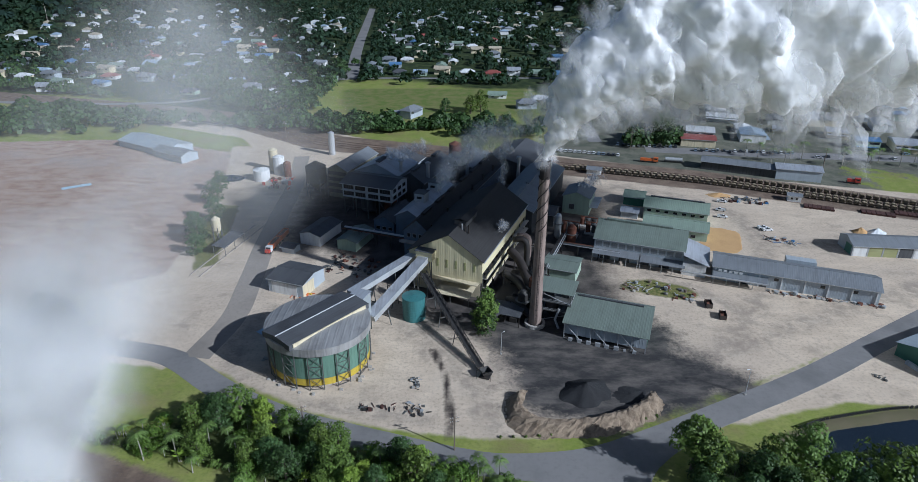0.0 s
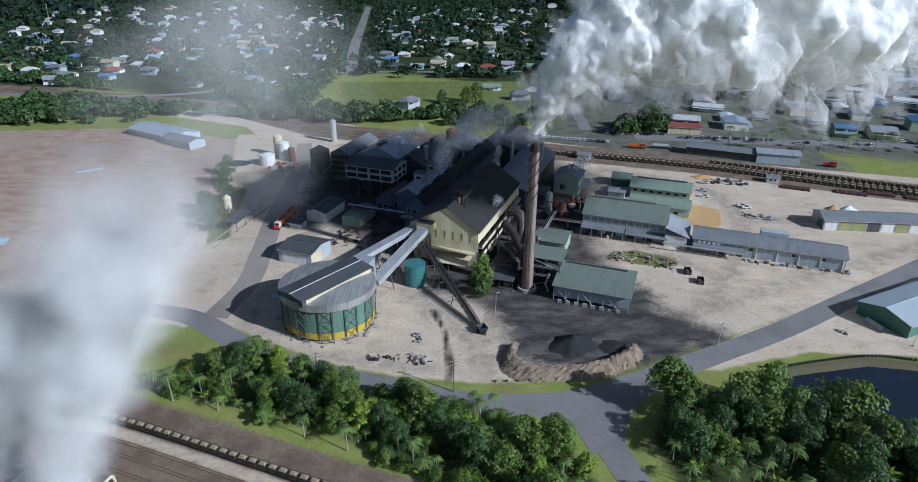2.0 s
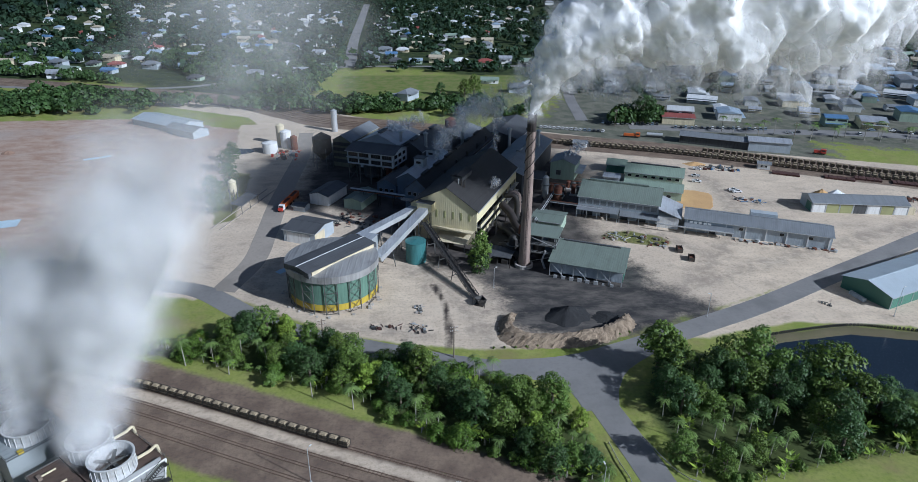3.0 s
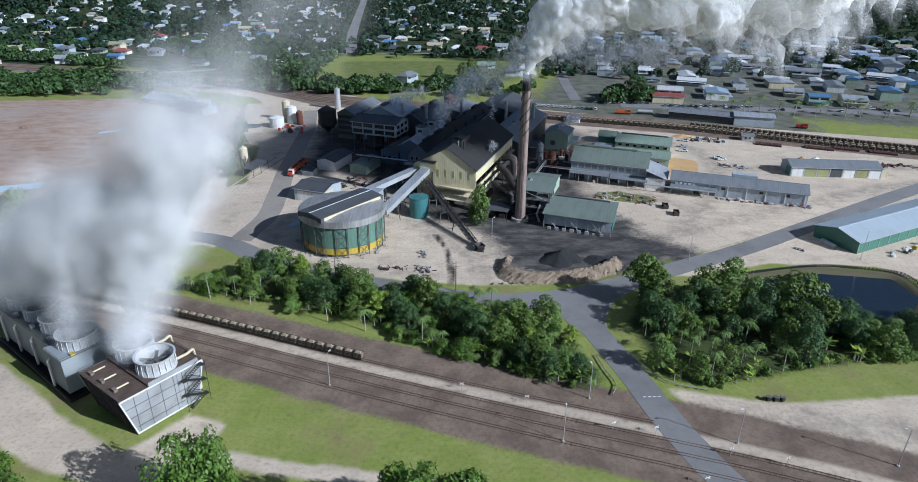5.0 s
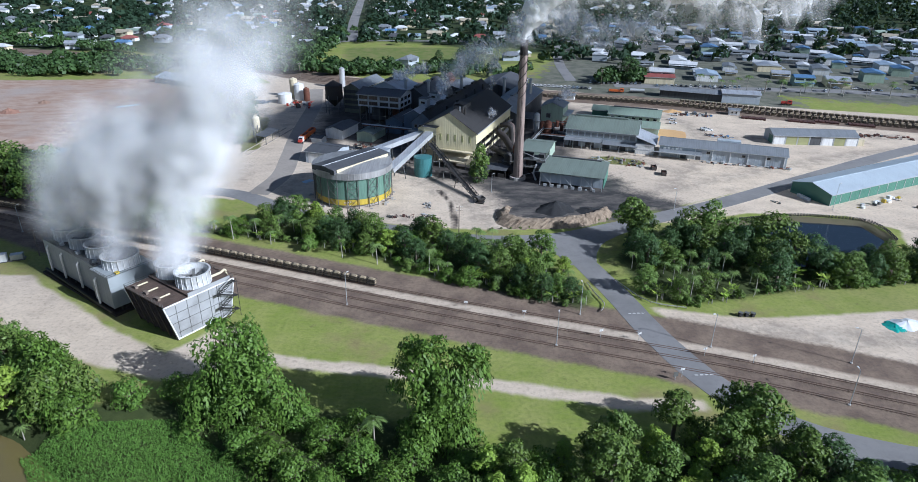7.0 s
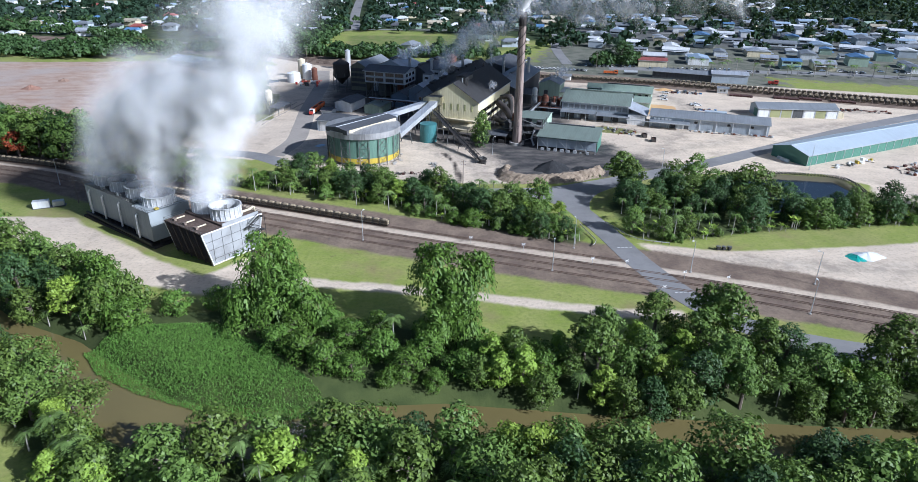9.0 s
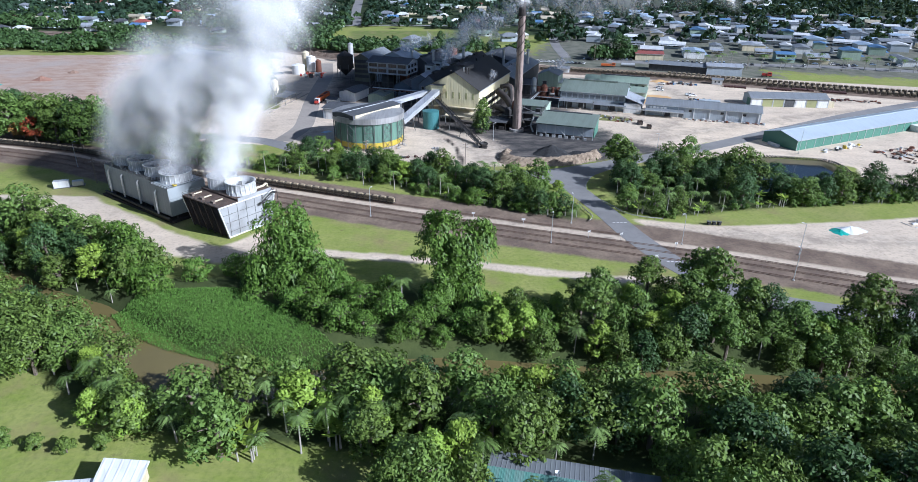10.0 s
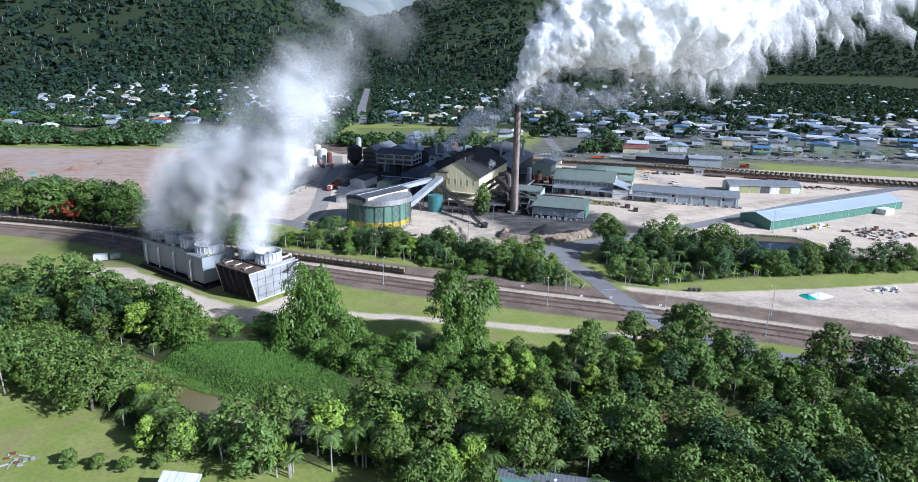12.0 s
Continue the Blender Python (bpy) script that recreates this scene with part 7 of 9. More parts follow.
def hip_roof(lx, ly, eave, ridge, over=0.7):
    bm = bmesh.new()
    x, y = lx / 2 + over, ly / 2 + over
    rl = max(lx / 2 - ly / 2, 0.4)
    b = [bm.verts.new(p) for p in ((-x, -y, eave - 0.2), (x, -y, eave - 0.2), (x, y, eave - 0.2), (-x, y, eave - 0.2))]
    t = [bm.verts.new((-rl, 0, ridge)), bm.verts.new((rl, 0, ridge))]
    bm.faces.new((b[0], b[1], t[1], t[0]))
    bm.faces.new((b[1], b[2], t[1]))
    bm.faces.new((b[2], b[3], t[0], t[1]))
    bm.faces.new((b[3], b[0], t[0]))
    bm.faces.new(b[::-1])
    return bm


def house(i):
    rnd = random.Random(100 + i)
    lx, ly = rnd.uniform(12, 16), rnd.uniform(8, 10)
    two = i % 3 == 0
    e = 5.6 if two else 3.4
    label = f"{'two-storey' if two else 'low'} timber house with {['bright tin', 'white', 'pale blue', 'grey', 'pale green', 'red', 'tan', 'dark grey', 'blue'][i % 9]} roof"
    th = new("house")
    tagged(th, label, "house", "houses of the town")
    wall, roof = TOWN_WALLS[i % 5], TOWN_ROOFS[i % 9]
    part("wall", boxes((-lx / 2, lx / 2, -ly / 2, ly / 2, 0, e)), wall, th)
    part("roof", hip_roof(lx, ly, e, e + 2.4) if i % 2 else slab_prism_x(lx / 2 + 0.7, ly / 2 + 0.7, e, e + 2.2), roof, th)
    for k in range(2):
        x = -lx / 2 + lx * (k + 0.5) / 2
        part("window", boxes((x - 1.0, x + 1.0, -ly / 2 - 0.06, -ly / 2, e - 2.2, e - 0.9)), GLASS_DARK, th)
    part("verandah", slab4([(-lx / 2 + 1, -ly / 2 - 2.4, e - 0.9), (lx / 4, -ly / 2 - 2.4, e - 0.9), (lx / 4, -ly / 2, e - 0.4), (-lx / 2 + 1, -ly / 2, e - 0.4)], 0.12), roof, th)
    return th


def slab_prism_x(hx, hy, z0, z1):
    """A solid gable roof with its ridge along x."""
    bm = bmesh.new()
    a = [bm.verts.new((-hx, y, z)) for y, z in ((-hy, z0), (hy, z0), (0, z1))]
    b = [bm.verts.new((hx, y, z)) for y, z in ((-hy, z0), (hy, z0), (0, z1))]
    bm.faces.new(a)
    bm.faces.new(b[::-1])
    for k in range(3):
        bm.faces.new((a[k], b[k], b[(k + 1) % 3], a[(k + 1) % 3]))
    bmesh.ops.recalc_face_normals(bm, faces=bm.faces)
    return bm


def shop(i):
    rnd = random.Random(300 + i)
    lx, ly, e = rnd.uniform(14, 27), rnd.uniform(11, 18), rnd.uniform(4.0, 7.5)
    th = new("shop_building")
    tagged(th, f"town shop building with {['white', 'pale blue', 'grey', 'bright tin', 'blue', 'white'][i % 6]} low-pitched roof", "shop", "shops of the town")
    wall, roof = TOWN_WALLS[(i + 3) % 5], [TOWN_ROOFS[k] for k in (1, 2, 3, 0, 8, 1)][i % 6]
    part("wall", boxes((-lx / 2, lx / 2, -ly / 2, ly / 2, 0, e)), wall, th)
    part("roof", slab_prism_x(lx / 2 + 0.5, ly / 2 + 0.5, e, e + 1.7), roof, th)
    n = 2
    for k in range(n):
        x = -lx / 2 + lx * (k + 0.5) / n
        part("window", boxes((x - lx / 5, x + lx / 5, -ly / 2 - 0.06, -ly / 2, e - 2.2, e - 0.8)), GLASS_DARK, th)
    part("awning", boxes((-lx / 2, lx / 2, -ly / 2 - 3, -ly / 2, 3.0, 3.15)), roof, th)
    return th


HOUSES = [house(i) for i in range(9)]
SHOPS = [shop(i) for i in range(6)]
USED = set()
SITES = []


FAR_SITES = []


def settle(proto, x, y, rot, s=1.0):
    if len(SITES) > 4 and proto.name.startswith("house") and (math.hypot(x, y) > 1000 or abs(math.atan2(x, y + 142)) > 0.72):
        if abs(math.atan2(x, y + 142)) < 0.78:
            FAR_SITES.append((x, y, rot))
            SITES.append((x, y))
        return None
    if abs(math.atan2(x, y + 142)) > 0.78:
        return None
    SITES.append((x, y))
    m = Matrix.LocRotScale((x, y, float(height(x, y))), Euler((0, 0, radians(rot))), Vector((s, s, s)))
    if proto.as_pointer() not in USED:
        USED.add(proto.as_pointer())
        proto.matrix_basis = m
        return proto
    ob = copy_thing(proto, Matrix.Identity(4))
    ob.matrix_basis = m
    return ob


rnd = random.Random(9)
# front row facing the sports field, and the sheds beside it
for k, x in enumerate((-92, -66, -44, -22, 4, 30, 52, 74, 98)):
    settle(HOUSES[(k * 4 + 3) % 9], x, 668 + rnd.uniform(-4, 6), rnd.uniform(-6, 6), 1.05)
for x, y, i in ((-165, 560, 1), (-190, 575, 3), (-150, 590, 0), (-215, 610, 2), (-245, 618, 7), (-275, 622, 2), (-305, 618, 3), (-130, 625, 4), (-172, 640, 1), (52, 520, 3), (66, 545, 1), (-240, 560, 7), (30, 560, 4)):
    settle(HOUSES[i], x, y, rnd.uniform(-10, 10))
settle(SHOPS[5], -235, 700, 4, 0.8)
settle(SHOPS[4], -225, 735, 4, 1.1)
settle(SHOPS[1], -290, 690, 4, 0.8)
for row in range(19):
    y = 705 + row * 38
    for col in range(44):
        x = -640 + col * 27 + (row % 2) * 10
        road_x = -111 - (y - 640) * 0.106
        if abs(x - road_x) < 14 or rnd.random() < 0.42 + 0.016 * row:
            continue
        if x > 130 and y < 860:
            continue
        if float(height(x, y)) > 34:
            continue
        settle(HOUSES[rnd.randrange(9)], x + rnd.uniform(-6, 6), y + rnd.uniform(-8, 8), rnd.choice((0, 90, 5, -8)) + rnd.uniform(-5, 5))
# western fringe
for row in range(5):
    for col in range(11):
        x, y = -640 + col * 30, 545 + row * 32 + col * 2
        if x > -330 or rnd.random() < 0.3:
            continue
        settle(HOUSES[rnd.randrange(9)], x + rnd.uniform(-6, 6), y + rnd.uniform(-5, 5), rnd.uniform(-14, 14))
# shops and works east of the mill
for row in range(14):
    for col in range(15):
        x, y = 128 + col * 34 + row * 4, 440 + row * 29 - col * 6
        if x < 150 and y < 500 or rnd.random() < 0.16 or y < 392 - 0.0 * x:
            continue
        settle(SHOPS[rnd.randrange(6)], x + rnd.uniform(-5, 5), y + rnd.uniform(-4, 4), rnd.choice((-18, -18, 72, 72, -30)) + rnd.uniform(-6, 6), rnd.uniform(0.55, 1.15))
for row in range(14):
    for col in range(20):
        x, y = 420 + col * 46 + row * 12, 700 + row * 62 - col * 8
        if rnd.random() < 0.45 or float(height(x, y)) > 30:
            continue
        settle(HOUSES[rnd.randrange(9)], x + rnd.uniform(-12, 12), y + rnd.uniform(-12, 12), rnd.uniform(-30, 30), 1.05)



def far_houses():
    """The far rows of houses, too small to tell apart: walls and hipped roofs joined."""
    roofs = [bmesh.new() for _ in range(4)]
    walls = bmesh.new()
    rnd = random.Random(12)
    for i, (x, y, rot) in enumerate(FAR_SITES):
        m = Matrix.Translation((x, y, float(height(x, y)))) @ Matrix.Rotation(radians(rot), 4, "Z")
        lx, ly, e = rnd.uniform(11, 16), rnd.uniform(8, 11), rnd.choice((3.4, 5.4))
        for bm, make in ((walls, lambda b: box(b, -lx / 2, lx / 2, -ly / 2, ly / 2, 0, e)), (roofs[i % 4], None)):
            n0 = len(bm.verts)
            if make:
                make(bm)
            else:
                t = hip_roof(lx, ly, e, e + 2.4)
                me = bpy.data.meshes.new("tmp")
                t.to_mesh(me)
                t.free()
                bm.from_mesh(me)
                bpy.data.meshes.remove(me)
            bm.verts.ensure_lookup_table()
            for v in bm.verts[n0:]:
                v.co = m @ v.co
    solid("far_house_walls", walls, WHITE_WALL, "pale walls of far houses below the hills", "houses", kind="stuff")
    for bm, mat in zip(roofs, (TOWN_ROOFS[0], TOWN_ROOFS[1], TOWN_ROOFS[2], TOWN_ROOFS[6])):
        solid("far_house_roofs", bm, mat, "roofs of far houses below the hills", "houses", kind="stuff")


far_houses()
taken = np.array(SITES)


def clear_of(x, y, gap):
    ok = np.ones(len(x), bool)
    for i in range(len(x)):
        ok[i] = np.min((taken[:, 0] - x[i]) ** 2 + (taken[:, 1] - y[i]) ** 2) > gap * gap
    return ok


def town_trees():
    rng = np.random.default_rng(51)
    x, y = rng.uniform(-800, 1300, 13000), rng.uniform(500, 1900, 13000)
    ang = np.arctan2(x, y + 60)
    ok = (np.abs(ang) < 0.75) & clear_of(x, y, 10.5) & (ring_dist(x, y, OVAL) < -14) & (seg_dist(x, y, [(-111, 640), (-196, 1440)]) > 13) & (seg_dist(x, y, FAR_RAIL) > 30) & (y > 520 - 0.3 * x)
    ok &= (noise_field(x, y) > 0.16) | (y > 900)
    ok &= ~((x > 110) & (x < 560) & (y < 820) & (rng.random(13000) < 0.45))
    x, y = x[ok], y[ok]
    # Town trees take the far leaf tone, shade and haze included.
    far_woods("town_trees", np.stack([x, y, height(x, y)], 1), 5.4, 22, 2.4, HAZY_FAR_LEAF, "dark green garden trees between the houses", 7)
    # woods along the far railway and round the left paddocks
    pts = []
    for ring, n in (([(-190, 455), (-100, 470), (-55, 466), (-30, 440), (-80, 432), (-150, 440)], 130), ([(-30, 470), (20, 474), (60, 455), (50, 430), (0, 425), (-30, 445)], 60), ([(-700, 470), (-420, 420), (-320, 412), (-235, 425), (-225, 470), (-330, 500), (-700, 560)], 330), ([(-520, 440), (-330, 415), (-290, 440), (-400, 480)], 60), ([(100, 430), (150, 440), (150, 410), (112, 408)], 26)):
        xs, ys = rng.uniform(min(p[0] for p in ring), max(p[0] for p in ring), n * 4), rng.uniform(min(p[1] for p in ring), max(p[1] for p in ring), n * 4)
        k = ring_dist(xs, ys, ring) > 0
        pts += list(zip(xs[k][:n], ys[k][:n]))
    xs, ys = rng.uniform(-760, -118, 2600), rng.uniform(430, 720, 2600)
    k = clear_of(xs, ys, 13) & (noise_field(xs * 0.8, ys * 1.4) > 0.38) & (seg_dist(xs, ys, FAR_RAIL) > 24) & (ring_dist(xs, ys, OVAL) < -10) & (ys > 470 + 0.1 * xs)
    pts += list(zip(xs[k], ys[k]))
    p = np.array(pts)
    far_woods("paddock_woods", np.stack([p[:, 0], p[:, 1], height(p[:, 0], p[:, 1])], 1), 5.0, 90, 1.25, LEAF_DARK, "dark scrub woodland along the far railway", 8)


town_trees()
for k in range(30):
    plant("palm", 178 + k * 7.5 + rnd.uniform(-2, 2), 384 - 0.75 * k + rnd.uniform(-7, 9), rnd.uniform(1.1, 1.5), "palms on the main street")
plant("dark", 134, 424, 1.6, "big street trees")
plant("dark", 140, 428, 1.3, "big street trees")
plant("dark", -14, 505, 0.9, "trees on the sports field edge")
plant("broad2", 14, 505, 1.3, "trees on the sports field edge")
plant("broad2", 6, 498, 1.1, "trees on the sports field edge")
settle(HOUSES[3], -40, 487, 62, 1.1)


# ---- steam ----
def wisps(name, path, count, size, mat, label, seed, fill=1.0, squash=1.0, hollow=0.0):
    """Steam as a drift of small soft wisps round a path of (x, y, z, radius)."""
    rng = np.random.default_rng(seed)
    path = np.array(path, float)
    seg = np.linalg.norm(np.diff(path[:, :3], axis=0), axis=1) * (path[:-1, 3] + path[1:, 3])
    cum = np.r_[0, np.cumsum(seg)] / seg.sum()
    f = np.sort(rng.random(count))
    c = np.stack([np.interp(f, cum, path[:, i]) for i in range(4)], 1)
    d = unit(rng.normal(size=(count, 3))) * (hollow + (1 - hollow) * rng.random((count, 1)) ** 0.5) * fill
    cen = c[:, :3] + d * c[:, 3:] * np.array([1, squash, 1])
    r = size * rng.uniform(0.55, 1.25, count) * (0.35 + 0.65 * c[:, 3] / path[:, 3].max())
    n = unit(rng.normal(size=(count, 3)) * 0.3 + np.array([0.70, -0.62, 0.45]))
    t = unit(np.cross(n, rng.normal(size=(count, 3))))
    b = np.cross(n, t)
    K = 9
    verts, faces, fade = [], [], []
    ang = np.arange(K) * 2 * math.pi / K
    mid = 0.55
    for i in range(count):
        base = len(verts)
        verts.append(cen[i] + n[i] * r[i] * 0.18)
        fade.append(1.0)
        wob = rng.uniform(0.75, 1.15, K)
        for q, fd in ((mid, 0.55), (1.0, 0.0)):
            for k in range(K):
                verts.append(cen[i] + (t[i] * math.cos(ang[k]) + b[i] * math.sin(ang[k])) * r[i] * q * wob[k] - n[i] * r[i] * 0.12 * q)
                fade.append(fd)
        for k in range(K):
            k2 = (k + 1) % K
            faces.append((base, base + 1 + k, base + 1 + k2))
            faces.append((base + 1 + k, base + 1 + K + k, base + 1 + K + k2, base + 1 + k2))
    me = bpy.data.meshes.new(name)
    me.from_pydata([tuple(v) for v in verts], [], faces)
    at = me.attributes.new("fade", "FLOAT", "POINT")
    at.data.foreach_set("value", np.array(fade, np.float32))
    me.materials.append(mat)
    me.shade_smooth()
    return tagged(new(name, me), label, "steam", kind="stuff")


def billow(name, puffs, label, seed, sub=3):
    """Dense steam: one skin round overlapping billows, swollen into cauliflower lumps of three sizes."""
    rng = np.random.default_rng(seed)
    ico = bmesh.new()
    bmesh.ops.create_icosphere(ico, subdivisions=sub, radius=1.0)
    base = np.array([v.co[:] for v in ico.verts])
    tri = np.array([[v.index for v in f.verts] for f in ico.faces])
    ico.free()
    V, F, off = [], [], 0
    for x, y, z, r in puffs:
        sh = rng.uniform(-50, 50, 3)
        disp = np.array([noise.fractal(Vector(p * 1.6 + sh), 0.9, 2.1, 3) for p in base])
        V.append(base * (1 + 0.25 * disp)[:, None] * r + np.array([x, y, z]))
        F.append(tri + off)
        off += len(base)
    me = bpy.data.meshes.new(name)
    me.from_pydata(np.concatenate(V).tolist(), [], np.concatenate(F).tolist())
    me.materials.append(DENSE_STEAM)
    ob = tagged(new(name, me), label, "steam", kind="stuff")
    skin = ob.modifiers.new("skin", "REMESH")
    skin.mode, skin.voxel_size, skin.use_smooth_shade = "VOXEL", 0.62, True
    soft = ob.modifiers.new("soft", "SMOOTH")
    soft.factor, soft.iterations = 0.5, 12
    for size, depth in ((10.0, -2.6), (4.6, -1.6), (2.2, -0.7)):
        tex = bpy.data.textures.new("lumps", "VORONOI")
        tex.noise_scale, tex.noise_intensity = size, 1.0
        lump = ob.modifiers.new("lumps", "DISPLACE")
        lump.texture, lump.texture_coords, lump.strength, lump.mid_level = tex, "GLOBAL", depth, 0.42
    ease = ob.modifiers.new("ease", "SMOOTH")
    ease.factor, ease.iterations = 0.5, 1
    return ob


PLUME = [(25.6, 187.5, 59.5, 1.9), (26.6, 188, 64, 3.4), (29, 188.5, 71, 6.5), (35, 189, 81, 11), (46, 190, 89, 16), (62, 192, 96, 22), (82, 195, 100, 28), (106, 199, 102, 34), (132, 203, 104, 35), (160, 207, 112, 29), (195, 211, 119, 27), (240, 216, 126, 27)]


def plume_puffs(seed, count, upto, lo, hi, out_to):
    rng = np.random.default_rng(seed)
    path = np.array(PLUME)
    out = []
    f = (np.arange(count) + 0.5) / count * upto
    idx = f * (len(path) - 1)
    for t in idx:
        c = np.array([np.interp(t, np.arange(len(path)), path[:, i]) for i in range(4)])
        d = unit(rng.normal(size=3))
        rr = c[3] * rng.uniform(lo, hi)
        p = c[:3] + d * (c[3] - rr) * rng.uniform(0.62 if hi > 0.3 else 0.85, out_to)
        out.append((*p, rr))
    return out


billow("steam_plume", plume_puffs(61, 170, 0.74, 0.34, 0.56, 0.92) + plume_puffs(73, 320, 0.70, 0.12, 0.26, 1.0), "dense billowing white steam from the chimney", 62)
wisps("steam_plume", PLUME[:6], 260, 8, STEAM_WISP, "soft white billows at the chimney mouth", 63, 1.06, 1.0, 0.7)
wisps("steam_plume", PLUME[5:9], 280, 12, STEAM_WISP, "soft white billows of the chimney steam", 76, 1.06, 1.0, 0.75)
wisps("steam_plume", PLUME[7:], 800, 14, STEAM_WISP, "thinning white steam drifting downwind", 64, 1.15)
wisps("steam_plume", [(19, 290, 15, 1.5), (20, 290, 30, 3.5), (23, 290, 42, 6), (32, 289, 50, 8), (52, 287, 56, 9), (84, 284, 52, 9), (112, 282, 56, 9)], 260, 7, STEAM_WISP, "bluish steam rising from the mill roof", 65)
wisps("steam_plume", [(-10, 276, 16, 2), (-8, 279, 23, 5), (-2, 282, 32, 7), (8, 284, 38, 7), (18, 286, 44, 7)], 130, 6, STEAM_WISP, "steam drifting over the mill roofs", 66)
a, b = mill(-80, 95), mill(-66, 96)
wisps("steam_plume", [(*a, 18, 2), (a[0] + 6, a[1], 21, 4), (*b, 24, 4), (b[0] + 10, b[1], 27, 4)], 90, 3.4, STEAM_WISP, "low steam over the silver roof", 67)
a = mill(20, 112)
wisps("steam_plume", [(*a, 11, 1.5), (a[0] + 5, a[1], 14, 3), (a[0] + 12, a[1], 17, 4)], 70, 3, STEAM_WISP, "small steam puff at the vent house", 68)
a = mill(4.5, 33)
wisps("steam_plume", [(*a, 16, 0.8), (a[0], a[1], 18.5, 1.8), (a[0] + 2, a[1], 21, 2.2)], 40, 1.8, STEAM_WISP, "small white steam puff at the hall eaves", 69)
# cooling towers
wisps("cooling_tower_steam", [(-60, 79, 70, 12), (-52, 78, 80, 14), (-42, 76, 92, 15), (-32, 75, 102, 15)], 34, 13, STEAM, "thinning steam drifting up from the cooling towers", 75)
wisps("cooling_tower_steam", [(-88, 85, 44, 13), (-70, 82, 58, 13), (-58, 79, 74, 12.5)], 160, 11, STEAM, "steam drifting above the cooling towers", 77)
wisps("cooling_tower_steam", [(-124, 98, 13, 3), (-119, 95, 20, 6.5), (-109, 91, 30, 11), (-92, 86, 46, 14)], 400, 9.5, STEAM, "white steam billowing from the four-cell cooling tower", 70)
wisps("cooling_tower_steam", [(-97, 80, 13, 3.4), (-95, 79.5, 22, 6), (-89, 80, 34, 8), (-80, 80, 48, 10)], 280, 7.5, STEAM, "steam rising from the end fan stack", 71)
wisps("cooling_tower_steam", [(-78, 71, 14, 4.5), (-76.5, 72, 24, 6), (-73, 73, 36, 7.5), (-66, 75, 50, 9), (-58, 77, 64, 10)], 400, 7.5, STEAM, "white steam rising from the two-cell cooling tower", 72)


# ---- railways and wagons ----
def offset_line(line, d, step=3.0):
    pts = curve_pts(line, step)
    out = []
    for i, p in enumerate(pts):
        t = (pts[min(i + 1, len(pts) - 1)] - pts[max(i - 1, 0)]).normalized()
        out.append(Vector((p.x - t.y * d, p.y + t.x * d, 0)))
    return out


def track(line, d, a, b, label):
    """Narrow-gauge track from x = a to x = b: two rails and their sleepers."""
    pts = [p for p in offset_line(line, d) if a <= p.x <= b]
    th = thing("railway_track", 0, 0, 0, 0, label, "railway track", kind="structure")
    for s in (-0.4, 0.4):
        bm = bmesh.new()
        for p, q in zip(pts, pts[1:]):
            t = (q - p).normalized()
            n = Vector((-t.y, t.x, 0)) * s
            beam(bm, p + n + Vector((0, 0, 0.17)), q + n + Vector((0, 0, 0.17)), 0.1, 0.12)
        part("rail", bm, RAIL, th)
    bm = bmesh.new()
    for p, q in zip(pts, pts[1:]):
        t = (q - p).normalized()
        n = Vector((-t.y, t.x, 0))
        L = (q - p).length
        k = 0.0
        while k < L:
            c = p + t * k
            beam(bm, c - n * 0.8 + Vector((0, 0, 0.0)), c + n * 0.8 + Vector((0, 0, 0.0)), 0.24, 0.1)
            k += 1.1
    sl = part("sleepers", bm, SLEEPER, th)
    tagged(sl, kind="stuff")
    return pts


